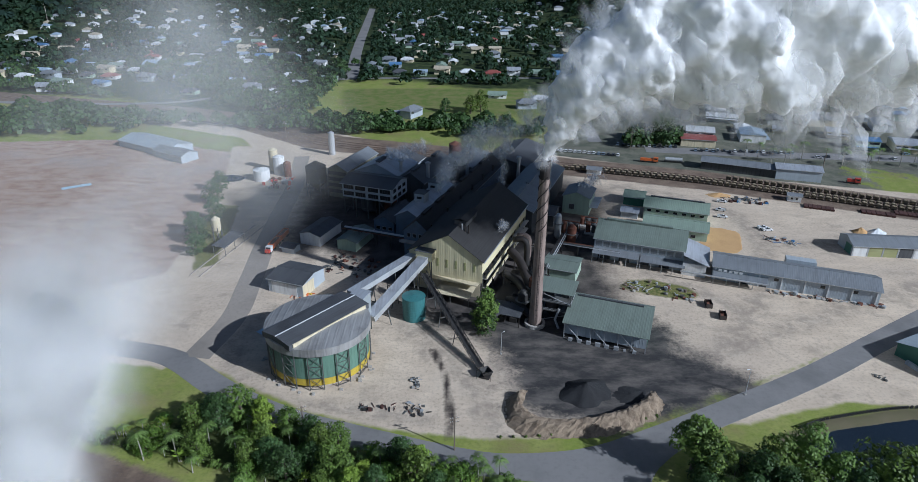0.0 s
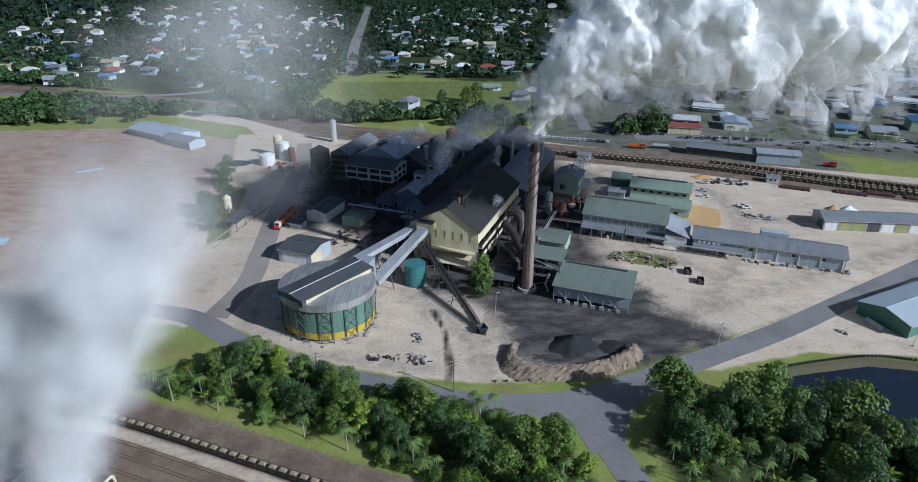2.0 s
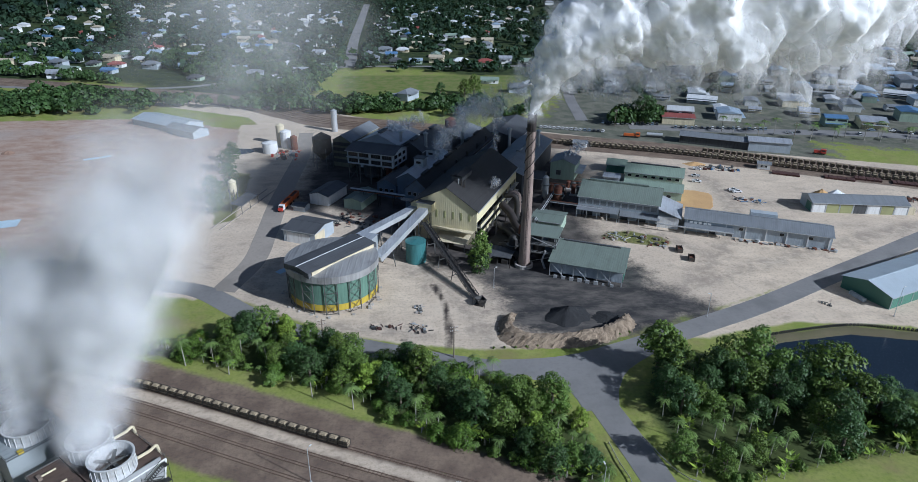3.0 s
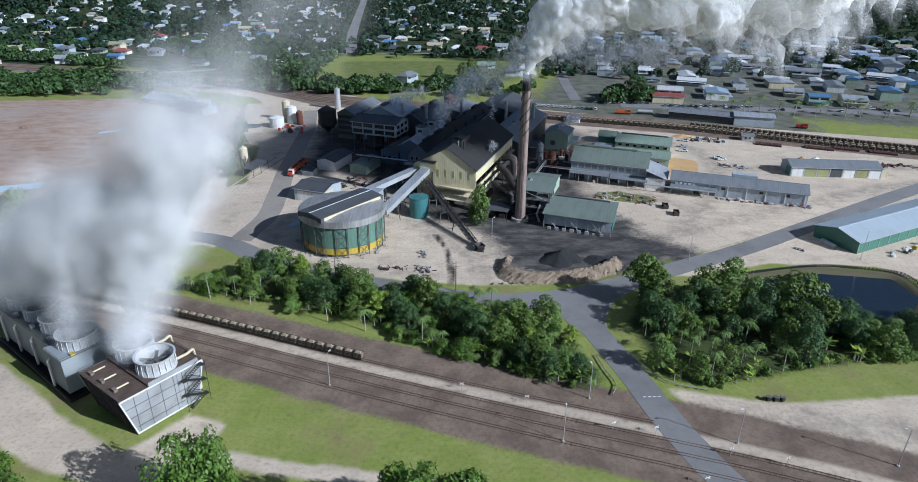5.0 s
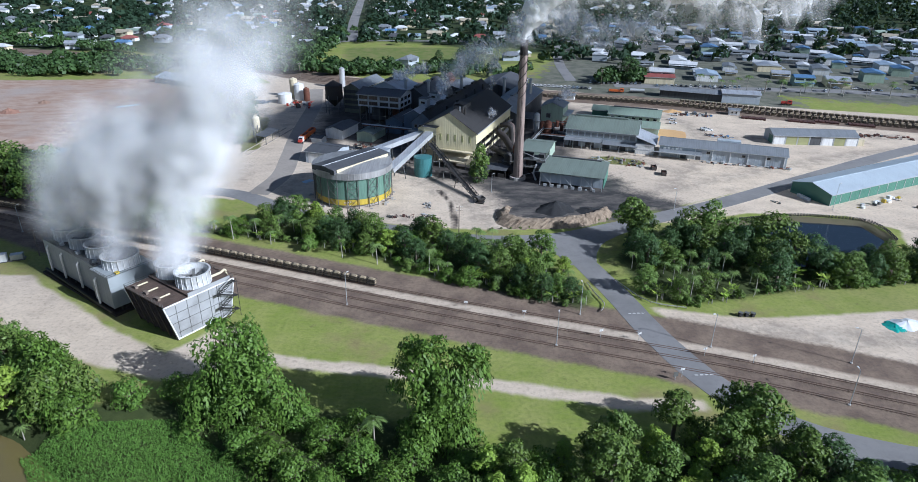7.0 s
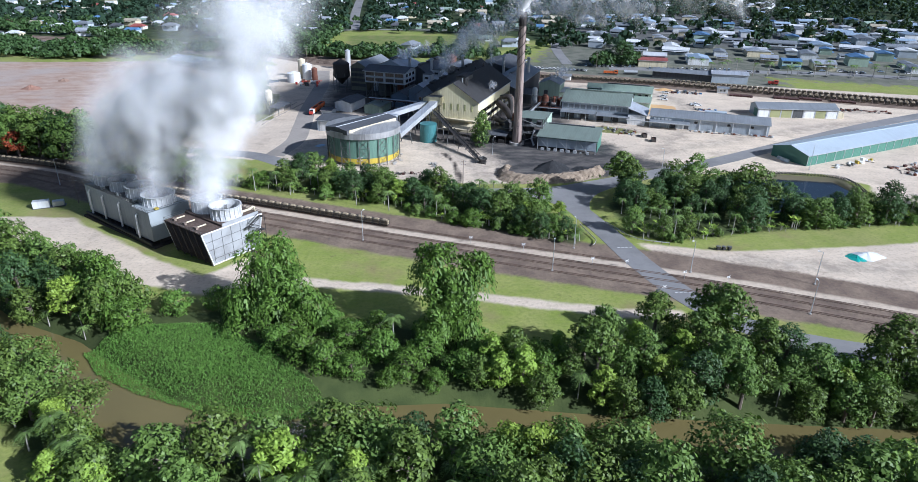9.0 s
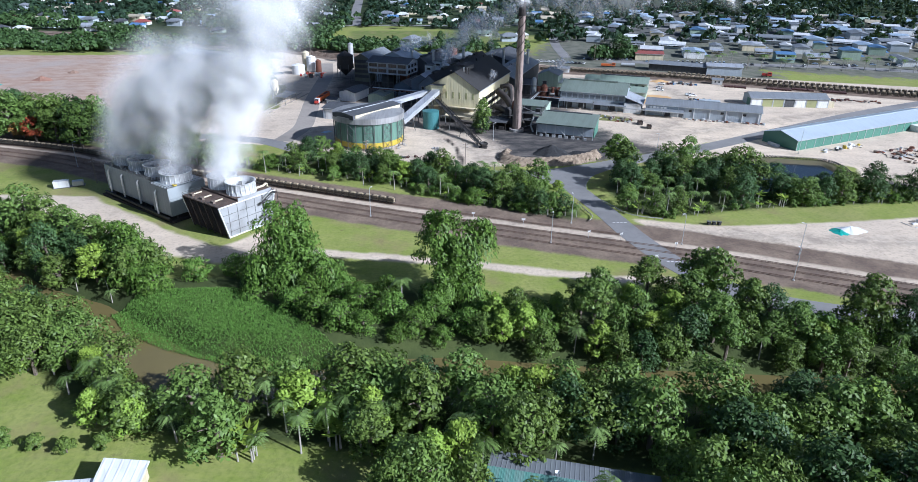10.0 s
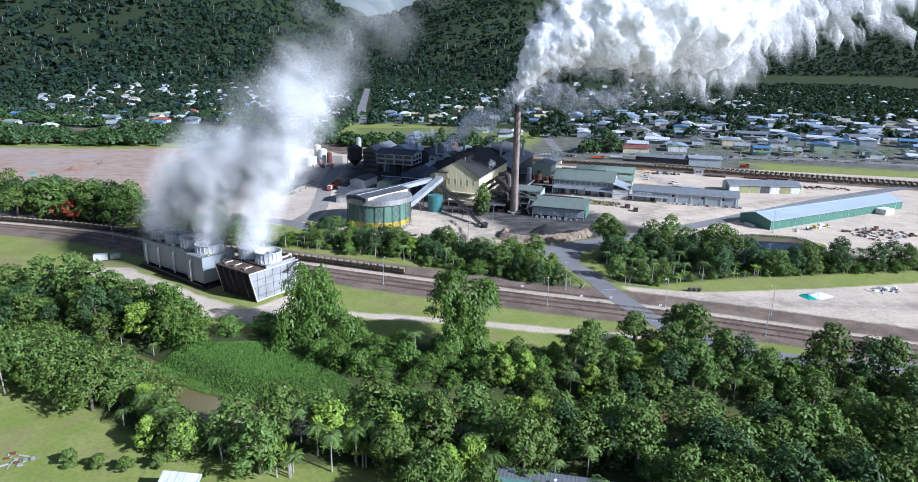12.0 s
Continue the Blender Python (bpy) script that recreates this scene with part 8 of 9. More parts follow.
def wagon(full=True):
    th = new("cane_wagon")
    tagged(th, "dark mesh cane wagon heaped with cut cane" if full else "dark cane wagon in the sidings", "wagon", "cane wagons")
    L, W, H0, H1 = 2.5, 1.6, 0.75, 2.25
    bm = boxes((-L / 2, L / 2, -W / 2, W / 2, 0.55, 0.72))
    part("chassis", bm, BLACK_STEEL, th)
    rows = []
    for sx in (-1, 1):
        for sy in (-1, 1):
            rows.append(((sx * L / 2, sy * W / 2, 0.7), (sx * L / 2, sy * W / 2, H1)))
    for z in (H0, 1.5, H1):
        rows += [((-L / 2, -W / 2, z), (L / 2, -W / 2, z)), ((-L / 2, W / 2, z), (L / 2, W / 2, z)), ((-L / 2, -W / 2, z), (-L / 2, W / 2, z)), ((L / 2, -W / 2, z), (L / 2, W / 2, z))]
    for k in range(1, 6):
        x = -L / 2 + k * L / 6
        rows += [((x, -W / 2, H0), (x, -W / 2, H1)), ((x, W / 2, H0), (x, W / 2, H1))]
    tagged(part("cage", beams(rows, 0.09), BLACK_STEEL, th), kind="stuff")
    rng = np.random.default_rng(3)
    bm = bmesh.new()
    nx, ny = 7, 5
    top = [[bm.verts.new((-L / 2 + 0.08 + i * (L - 0.16) / (nx - 1), -W / 2 + 0.08 + j * (W - 0.16) / (ny - 1), H1 + (0.30 if 0 < i < nx - 1 and 0 < j < ny - 1 else -0.1) + rng.uniform(-0.12, 0.12))) for j in range(ny)] for i in range(nx)]
    for i in range(nx - 1):
        for j in range(ny - 1):
            bm.faces.new((top[i][j], top[i + 1][j], top[i + 1][j + 1], top[i][j + 1]))
    box(bm, -L / 2 + 0.08, L / 2 - 0.08, -W / 2 + 0.08, W / 2 - 0.08, H0, H1 - 0.25)
    part("cane_load", bm, CANE, th, "heap of cut cane")
    if full:
        for sx in (-0.75, 0.75):
            bm = bmesh.new()
            for sy in (-0.4, 0.4):
                tube(bm, [(sx, sy - 0.06, 0.48), (sx, sy + 0.06, 0.48)], 0.3, 12)
            beam(bm, (sx, -0.4, 0.48), (sx, 0.4, 0.48), 0.1)
            part("wheelset", bm, RUST, th)
    return th


def string_of(proto, pts, first, last, pitch, skip=None):
    """Wagons in a row along a track."""
    done, s, n = 0.0, 0.0, 0
    for p, q in zip(pts, pts[1:]):
        L = (q - p).length
        t = (q - p).normalized()
        while s <= done + L:
            c = p + t * (s - done)
            if first <= c.x <= last:
                m = Matrix.Translation((c.x, c.y, 0.06)) @ Matrix.Rotation(math.atan2(t.y, t.x), 4, "Z")
                if n == 0 and proto.as_pointer() not in USED:
                    USED.add(proto.as_pointer())
                    proto.matrix_basis = m
                else:
                    o = copy_thing(proto, Matrix.Identity(4))
                    o.matrix_basis = m
                n += 1
            s += pitch
        done += L


main_wagon = wagon(True)
far_wagon = wagon(False)
near = track(RAIL_MID, 9.4, -330, 46, "cane railway siding under the wagons")
track(RAIL_MID, 4.2, -330, 150, "cane railway track in brown ballast")
track(RAIL_MID, 0.4, -330, 150, "cane railway track in brown ballast")
track(RAIL_MID, -4.0, -200, 150, "cane railway track beside the grass")
string_of(main_wagon, near, -300, -27, 2.95)
for d, a, b in ((-6.5, 56, 330), (-2.5, 66, 330), (1.5, 120, 330), (6, 150, 330)):
    pts = track(FAR_RAIL, d, -420 if d == 1.5 else -200, 340, "far siding of the cane railway")
    if d != 1.5:
        string_of(far_wagon, pts, a, b, 3.3)


# ---- vehicles ----
def car(name, paint, label, ute=False):
    th = new(name)
    tagged(th, label, "car" if not ute else "utility truck", "parked cars")
    L, W = 4.7, 1.8
    bm = bmesh.new()
    prof = [(-L / 2, 0.35), (L / 2, 0.35), (L / 2, 0.8), (L / 2 - 0.9, 0.98), (-L / 2, 0.98)]
    a = [bm.verts.new((x, -W / 2, z)) for x, z in prof]
    b = [bm.verts.new((x, W / 2, z)) for x, z in prof]
    bm.faces.new(a)
    bm.faces.new(b[::-1])
    for k in range(5):
        bm.faces.new((a[k], b[k], b[(k + 1) % 5], a[(k + 1) % 5]))
    bmesh.ops.recalc_face_normals(bm, faces=bm.faces)
    part("body", bm, paint, th)
    c0, c1 = (-0.3, 1.3) if ute else (-1.9, 1.2)
    bm = bmesh.new()
    lo = [bm.verts.new(p) for p in ((c0, -W / 2 + 0.05, 0.98), (c1, -W / 2 + 0.05, 0.98), (c1, W / 2 - 0.05, 0.98), (c0, W / 2 - 0.05, 0.98))]
    hi = [bm.verts.new(p) for p in ((c0 + 0.25, -W / 2 + 0.22, 1.52), (c1 - 0.6, -W / 2 + 0.22, 1.52), (c1 - 0.6, W / 2 - 0.22, 1.52), (c0 + 0.25, W / 2 - 0.22, 1.52))]
    for k in range(4):
        bm.faces.new((lo[k], lo[(k + 1) % 4], hi[(k + 1) % 4], hi[k]))
    part("window_band", bm, GLASS_DARK, th)
    part("roof", boxes((c0 + 0.25, c1 - 0.6, -W / 2 + 0.22, W / 2 - 0.22, 1.52, 1.57)), paint, th)
    if ute:
        part("tray", boxes((-L / 2, -0.4, -W / 2 - 0.05, -W / 2 + 0.05, 0.98, 1.25), (-L / 2, -0.4, W / 2 - 0.05, W / 2 + 0.05, 0.98, 1.25), (-L / 2, -L / 2 + 0.08, -W / 2 + 0.05, W / 2 - 0.05, 0.98, 1.25)), GALV, th)
    for sx in (-1.4, 1.45):
        for sy in (-1, 1):
            bm = bmesh.new()
            tube(bm, [(sx, sy * (W / 2 - 0.2), 0.33), (sx, sy * (W / 2 + 0.02), 0.33)], 0.33, 12)
            part("wheel", bm, RUBBER, th)
    return th


CAR_WHITE = surface("white car paint", (0.78, 0.79, 0.79), (0.6, 0.6, 0.6), 0.3, bump=0)
CAR_DARK = surface("dark car paint", (0.04, 0.045, 0.055), None, 0.3, bump=0)
CAR_BLUE = surface("silver-blue car paint", (0.25, 0.32, 0.40), None, 0.3, bump=0)
CARS = [car("car", CAR_WHITE, "white parked hatchback on the gravel"), car("car", CAR_DARK, "dark parked car on the gravel"), car("car", CAR_BLUE, "silver-blue parked car on the gravel"), car("utility_truck", CAR_WHITE, "white utility truck with open tray", True)]


def park(i, x, y, rot):
    p = CARS[i]
    m = pose(x, y, 0.05, 0, 0, rot)
    if p.as_pointer() not in USED:
        USED.add(p.as_pointer())
        p.matrix_basis = m
    else:
        copy_thing(p, m)


for x, y, r in ((127.6, 288, -15), (135, 309, -20), (143, 272.5, 5), (141.8, 275, 0), (130, 297, 160)):
    park(3, x, y, r)
rnd = random.Random(15)
for k in range(15):
    park(rnd.choice((0, 0, 0, 1, 2)), 58 + k * 2.9, 399.5 - k * 0.75, 68 + rnd.uniform(-5, 5))
for k in range(12):
    park(rnd.choice((0, 1, 2, 1)), 104 + k * 3.4, 413 - k * 0.3 + rnd.uniform(-1, 1), 70 + rnd.uniform(-6, 6))
for k in range(18):
    park(rnd.choice((0, 1, 2, 1)), 152 + k * 3.6, 402 - k * 0.2 + rnd.uniform(-1, 1), 75 + rnd.uniform(-6, 6))
for k in range(26):
    park(rnd.choice((0, 0, 1, 2)), 210 + rnd.uniform(0, 230), 395 + rnd.uniform(-8, 5) - 0.1 * k, rnd.choice((-12, 78)))


def road_train():
    th = thing("cane_truck", -80.6, 251, 0.05, 82, "red and white truck with two red tipping trailers", "truck")
    part("cab", boxes((-9.6, -7.5, -1.2, 1.2, 0.9, 3.1)), CAR_WHITE, th)
    part("bonnet", boxes((-10.9, -9.6, -1.05, 1.05, 0.8, 2.0)), RED_PAINT, th)
    part("windscreen", boxes((-9.66, -9.6, -1.0, 1.0, 2.1, 2.9)), GLASS_DARK, th)
    for x0, x1 in ((-7.0, 1.2), (2.0, 10.5)):
        t = part("trailer", boxes((x0, x1, -1.25, -1.1, 1.2, 3.3), (x0, x1, 1.1, 1.25, 1.2, 3.3), (x0, x0 + 0.15, -1.1, 1.1, 1.2, 3.3), (x1 - 0.15, x1, -1.1, 1.1, 1.2, 3.3), (x0, x1, -1.1, 1.1, 1.1, 1.25)), ORANGE_PAINT, th, "orange-red tipping trailer")
        part("load", boxes((x0 + 0.16, x1 - 0.16, -1.09, 1.09, 1.26, 2.9)), DARK_RUST, t)
    for x in (-10, -6.2, -5, -0.6, 0.5, 3.2, 8.2, 9.4):
        for sy in (-1, 1):
            bm = bmesh.new()
            tube(bm, [(x, sy * 0.85, 0.5), (x, sy * 1.2, 0.5)], 0.5, 14)
            part("wheel", bm, RUBBER, th)


road_train()


def locomotive(x, y, rot, paint, label, L=9.0):
    th = thing("locomotive", x, y, 0.1, rot, label, "locomotive")
    part("chassis", boxes((-L / 2, L / 2, -1.1, 1.1, 0.5, 0.95)), BLACK_STEEL, th)
    part("bonnet", boxes((-L / 2 + 0.2, L / 2 - 3.2, -0.9, 0.9, 0.95, 2.4)), paint, th)
    part("cab", boxes((L / 2 - 3.1, L / 2 - 0.3, -1.15, 1.15, 0.95, 3.2)), paint, th)
    part("window", boxes((L / 2 - 2.6, L / 2 - 0.8, -1.2, -1.15, 2.1, 2.9)), GLASS_DARK, th)
    for k in range(3):
        bm = bmesh.new()
        tube(bm, [(-L / 3 + k * L / 3, -0.7, 0.4), (-L / 3 + k * L / 3, 0.7, 0.4)], 0.4, 12)
        part("wheelset", bm, BLACK_STEEL, th)


locomotive(115, 376.5, -14, ORANGE_PAINT, "orange cane locomotive on the far siding", 11)
locomotive(221, 341, -22, RED_PAINT, "small red locomotive beside the wagons", 7)
th = thing("tank_car", 130, 376.5, 0.1, -12, "silver tank car on the far siding", "wagon")
bm = bmesh.new()
tube(bm, [(-5, 0, 1.9), (5, 0, 1.9)], 1.15, 18)
part("tank", bm, GALV, th)
part("chassis", boxes((-5.4, 5.4, -1, 1, 0.5, 0.8)), BLACK_STEEL, th)
gabled("wagon_shed", 0, 0, 44, 11, 5.0, 6.6, DARK_WALL, GREY_ROOF, "long open grey wagon shed behind the sidings", "shed", world_at=(165, 361, -23))
gabled("wagon_shed", 0, 0, 24, 12, 6.2, 7.6, GREY_WALL, SILVER_ROOF, "pale grey wagon repair shed", "shed", world_at=(193, 350.5, -15))
gabled("yard_hut", 0, 0, 8, 5, 3, 4, WHITE_WALL, GREY_ROOF, "white hut beside the tracks", "hut", world_at=(77, 354, -18))
gabled("brick_building", 0, 0, 22, 14, 5, 6.4, CREAM_WALL, ROOF_RED, "cream brick building with red roof", "building", world_at=(158, 418, -12))
gabled("field_shed", 0, 0, 26, 12, 4.6, 6.4, GREY_WALL, GREY_ROOF, "wide grey shed beside the dirt field", "shed", world_at=(-176, 374, -30))
gabled("field_shed", 0, 0, 46, 20, 5, 7.4, GREY_WALL, PALE_ROOF, "large pale-roofed shed beside the dirt field", "shed", world_at=(-196, 392, -30))


# ---- poles, rails, signs ----
def lamp_post(x, y, h, rot, wood=False):
    th = thing("lamp_post", x, y, 0, rot, "slim galvanised lamp post with single lamp head", "lamp post", "lamp posts")
    bm = bmesh.new()
    tube(bm, [(0, 0, 0), (0, 0, h)], [0.12, 0.07], 8)
    part("pole", bm, GALV, th)
    part("arm", beams([((0, 0, h), (0.9, 0, h + 0.15))], 0.07), GALV, th)
    part("lamp_head", boxes((0.7, 1.4, -0.16, 0.16, h + 0.1, h + 0.24)), WHITE_WALL, th)
    bm = bmesh.new()
    tube(bm, [(0, 0, 0), (0, 0, 0.25)], 0.35, 10)
    part("footing", bm, CONCRETE, th)


for x, y, h, r in ((-34, 77, 10, 60), (23, 56.7, 9.6, 80), (63, 56, 10, 200), (95.7, 49, 10, 160), (86, 33, 9.5, 90), (32, 72, 10, 100), (-156, 127, 10, 60), (13, 170, 8, 40), (84, 151, 9, 200), (148, 152, 11, 30)):
    lamp_post(x, y, h, r)


def power_pole(x, y, h, rot):
    th = thing("power_pole", x, y, 0, rot, "weathered timber power pole with crossarms", "power pole", "power poles")
    bm = bmesh.new()
    tube(bm, [(0, 0, 0), (0, 0, h)], [0.2, 0.13], 8)
    part("pole", bm, WOOD_POLE, th)
    for z in (h - 0.6, h - 1.8):
        c = part("crossarm", boxes((-1.2, 1.2, -0.08, 0.08, z, z + 0.14)), WOOD_POLE, th)
        part("insulator", boxes(*[(k - 0.06, k + 0.06, -0.06, 0.06, z + 0.14, z + 0.38) for k in (-1.05, -0.5, 0.5, 1.05)]), WHITE_WALL, c)


for x, y, h, r in ((-41, 130, 11, 20), (-1.3, 126.6, 11, 15), (-139, 108, 10, 30), (-170, 440, 12, 0), (-120, 420, 12, 0), (30, 236, 9, 0), (220, 372, 12, 0), (110, 404, 12, 0)):
    power_pole(x, y, h, r)


def guard_rail(line, label="low galvanised guard rail on timber posts"):
    th = thing("guard_rail", 0, 0, 0, 0, label, "guard rail")
    pts = curve_pts(line, 2.0)
    bm = bmesh.new()
    for p, q in zip(pts, pts[1:]):
        beam(bm, p + Vector((0, 0, 0.62)), q + Vector((0, 0, 0.62)), 0.08, 0.3)
    part("rail", bm, GALV, th)
    for p in pts:
        part("post", boxes((p.x - 0.08, p.x + 0.08, p.y - 0.08, p.y + 0.08, 0, 0.7)), WOOD_POLE, th)


guard_rail([(38.2, 73), (40, 77), (38.6, 83), (37.5, 90)])
guard_rail([(46.5, 92), (51.6, 80.5), (56, 77), (63, 75)])


def crossing_sign(x, y, rot):
    th = thing("crossing_sign", x, y, 0, rot, "white crossed boards on a post at the rail crossing", "sign", "crossing signs")
    bm = bmesh.new()
    tube(bm, [(0, 0, 0), (0, 0, 2.6)], 0.06, 8)
    part("post", bm, GALV, th)
    part("board", beams([((-0.55, -0.06, 1.95), (0.55, -0.06, 2.55))], 0.06, 0.2), WHITE_PAINT, th)
    part("board", beams([((-0.55, -0.1, 2.55), (0.55, -0.1, 1.95))], 0.06, 0.2), WHITE_PAINT, th)


for x, y, r in ((35.3, 60.5, 20), (45.0, 59, 20), (71, 49, 200), (59.8, 52, 200), (51.2, 43.5, 10), (16, 70, 0), (0, 75, 0)):
    crossing_sign(x, y, r)
th = thing("road_sign", 49.2, 42.2, 0, 10, "grey back of a roadside sign on the verge", "sign")
part("board", boxes((-0.6, 0.6, -0.03, 0.03, 1.0, 2.3)), STEEL, th)
part("post", boxes((-0.06, 0.06, 0.03, 0.12, 0, 2.2)), GALV, th)


# ---- heaps, scrap and stores ----
def heap(name, x, y, a, b, h, mat, label, seed, power=1.0, rot=0.0, category="heap", rough=0.12):
    """A mound with a ragged foot."""
    rng = np.random.default_rng(seed)
    bm = bmesh.new()
    n, m = 40, 10
    rings = []
    ph = rng.uniform(0, 6.28, 4)
    for j in range(m):
        f = 1 - j / (m - 1)
        ring = []
        for k in range(n):
            t = k * 2 * math.pi / n
            w = 1 + 0.12 * math.sin(2 * t + ph[0]) + 0.07 * math.sin(5 * t + ph[1]) + 0.04 * math.sin(9 * t + ph[2])
            ring.append(bm.verts.new((a * f * w * math.cos(t), b * f * w * math.sin(t), -0.05 + h * (1 - f ** (1 / power)) + (rng.uniform(-rough, rough) * h if 0 < j else 0))))
        rings.append(ring)
    for r0, r1 in zip(rings, rings[1:]):
        for k in range(n):
            bm.faces.new((r0[k], r0[(k + 1) % n], r1[(k + 1) % n], r1[k]))
    return solid(name, bm, mat, label, category, at=pose(x, y, 0, 0, 0, rot), smooth=True)


def bank():
    """Embankment of cane trash that carries the coal heap."""
    rng = np.random.default_rng(7)
    outer = curve_pts([(13, 147), (12.5, 138), (16, 132.5), (28, 130.6), (42, 133), (54, 139), (59, 146)], 0.9)
    inner = curve_pts([(20, 150), (18, 143), (22, 138.5), (30, 137.5), (41, 140), (50, 144.5), (56, 150)], 0.9)
    n = min(len(outer), len(inner))
    bm = bmesh.new()
    rows = []
    for i in range(n):
        o, q = outer[i * (len(outer) - 1) // (n - 1)], inner[i * (len(inner) - 1) // (n - 1)]
        rows.append([bm.verts.new(o.lerp(q, f) + Vector((rng.normal() * 0.25, rng.normal() * 0.25, -0.1 + 2.6 * smoothf(f * 1.5) * (1 if f < 0.8 else 1 - (f - 0.8) * 2.2) + rng.uniform(-0.22, 0.22)))) for f in (0, 0.12, 0.25, 0.38, 0.52, 0.66, 0.8, 0.92, 1.0)])
    for r0, r1 in zip(rows, rows[1:]):
        for k in range(8):
            bm.faces.new((r0[k], r0[k + 1], r1[k + 1], r1[k]))
    bmesh.ops.recalc_face_normals(bm, faces=bm.faces)
    solid("trash_bank", bm, STRAW, "brown embankment of dry cane trash round the coal heap", "embankment")


def smoothf(v):
    v = min(max(v, 0), 1)
    return v * v * (3 - 2 * v)


bank()
heap("coal_heap", 37, 151, 8.0, 6.6, 3.6, COAL, "black coal heap on the dusty yard", 4, rough=0.05)
heap("coal_heap", 50, 150, 6, 4, 0.8, COAL, "low spread of coal dust", 5)
heap("soil_heap", -268, 300, 9, 7, 3.4, surface("red soil", (0.30, 0.17, 0.12), (0.2, 0.11, 0.08), 0.95), "reddish soil heap on the dirt field", 6)
heap("soil_heap", -262, 326, 7, 5, 2.6, surface("brown soil", (0.27, 0.18, 0.13), (0.18, 0.11, 0.08), 0.95), "small soil heap on the dirt field", 7)
heap("soil_heap", 137, 319, 6, 4, 1.6, SAND, "low sandy heap in the yard", 8)
heap("gravel_heap", 186, 272, 4, 3, 2.4, SAND, "small gravel heap behind the vehicle shed", 9)
heap("covered_heap", 193, 271, 5, 3.4, 2.6, TARP_WHITE, "heap under a white tarpaulin", 10, rough=0.06)
heap("covered_heap", 121.5, 67, 5.2, 3.6, 1.5, TARP_WHITE, "heap covered with a white and teal tarpaulin", 11, rough=0.08)
heap("tarpaulin", 117.6, 66, 2.6, 3.6, 0.9, TARP_TEAL, "crumpled teal tarpaulin edge", 12, rough=0.12)
heap("tarpaulin", -286, 283, 5, 3, 2.2, TARP_TEAL, "teal tarpaulin over a soil heap", 13, rough=0.08)


def liner(x, y, lx, ly, rot, label):
    bm = bmesh.new()
    rng = np.random.default_rng(int(lx * 10))
    g = [[bm.verts.new((-lx / 2 + i * lx / 10, -ly / 2 + j * ly / 6, 0.15 + rng.uniform(0, 0.2))) for j in range(7)] for i in range(11)]
    for i in range(10):
        for j in range(6):
            bm.faces.new((g[i][j], g[i + 1][j], g[i + 1][j + 1], g[i][j + 1]))
    solid("plastic_liner", bm, TARP_BLUE, label, "sheeting", at=pose(x, y, float(height(x, y)), 0, 0, rot))


liner(-205, 222, 24, 9, 20, "pale blue plastic liner on the dirt field")
liner(-206, 318, 14, 4, 35, "strip of pale sheeting on the dirt field")
liner(-66.5, 182, 5, 3, 50, "crumpled blue tarpaulin beside the tank")
bm = bmesh.new()
bm.faces.new([bm.verts.new((-131 + 9 * math.cos(k * 0.5236), 337 + 6 * math.sin(k * 0.5236), 0.06)) for k in range(12)])
solid("settling_pool", bm, POND, "small dark blue settling pool", "water", kind="structure")


def scrap(x, y, a, b, n, mats, label, seed, rot=0.0, big=1.6, flat=0.5):
    """A litter of scrap: bars, plates and blocks, each a part of the pile."""
    rng = random.Random(seed)
    th = thing("scrap_pile", x, y, 0, rot, label, "scrap pile")
    for k in range(n):
        px, py = rng.uniform(-a, a), rng.uniform(-b, b)
        kind = rng.random()
        bm = bmesh.new()
        if kind < 0.4:
            t = rng.uniform(0, 3.14)
            L = rng.uniform(0.8, 2.2) * big
            z = rng.uniform(0.08, 0.5)
            beam(bm, (px - math.cos(t) * L / 2, py - math.sin(t) * L / 2, 0.08), (px + math.cos(t) * L / 2, py + math.sin(t) * L / 2, z), rng.uniform(0.12, 0.3))
        elif kind < 0.8:
            w, d, h = (rng.uniform(0.3, 0.9) * big for _ in range(3))
            box(bm, px - w / 2, px + w / 2, py - d / 2, py + d / 2, 0, h * flat)
        else:
            tube(bm, [(px, py, 0), (px, py, rng.uniform(0.3, 1.0) * big * 0.6)], rng.uniform(0.25, 0.5) * big, 10)
        part("scrap_piece", bm, rng.choice(mats), th)


IRON = [RUST, STEEL, DARK_RUST, BLACK_STEEL, GALV]
scrap(-45, 232, 11, 9, 60, [RUST, DARK_RUST, STEEL, BLACK_STEEL], "litter of rusty scrap between the sheds", 1, -20, 1.8)
scrap(-60, 206, 3, 3, 16, [YELLOW, ORANGE_PAINT, RUST], "yellow machine parts under the shed eave", 2, -20)
scrap(148, 311, 11, 3.5, 45, [STEEL, GALV, BLUE_PAINT, DARK_RUST], "row of old machine parts along the yard edge", 3, -12, 2.2, 0.8)
scrap(145, 261, 7, 3, 26, [GALV, RUST, BLUE_PAINT, TARP_WHITE, STEEL], "pallets and pipe stock in the open yard", 4, -20, 1.8)
scrap(76, 214, 13, 5.5, 60, [RUST, CONCRETE, STEEL, GALV, WOOD_POLE], "ring of pipes and concrete scrap on a weedy island", 5, -20, 1.7)
for k in range(5):
    scrap(121 + k * 8, 212.6 - k * 2.1, 3.6, 1.0, 12, [GALV, RUST, CONCRETE, STEEL], "stacked steel sections beside the long store", 20 + k, -22, 2.0, 0.3)
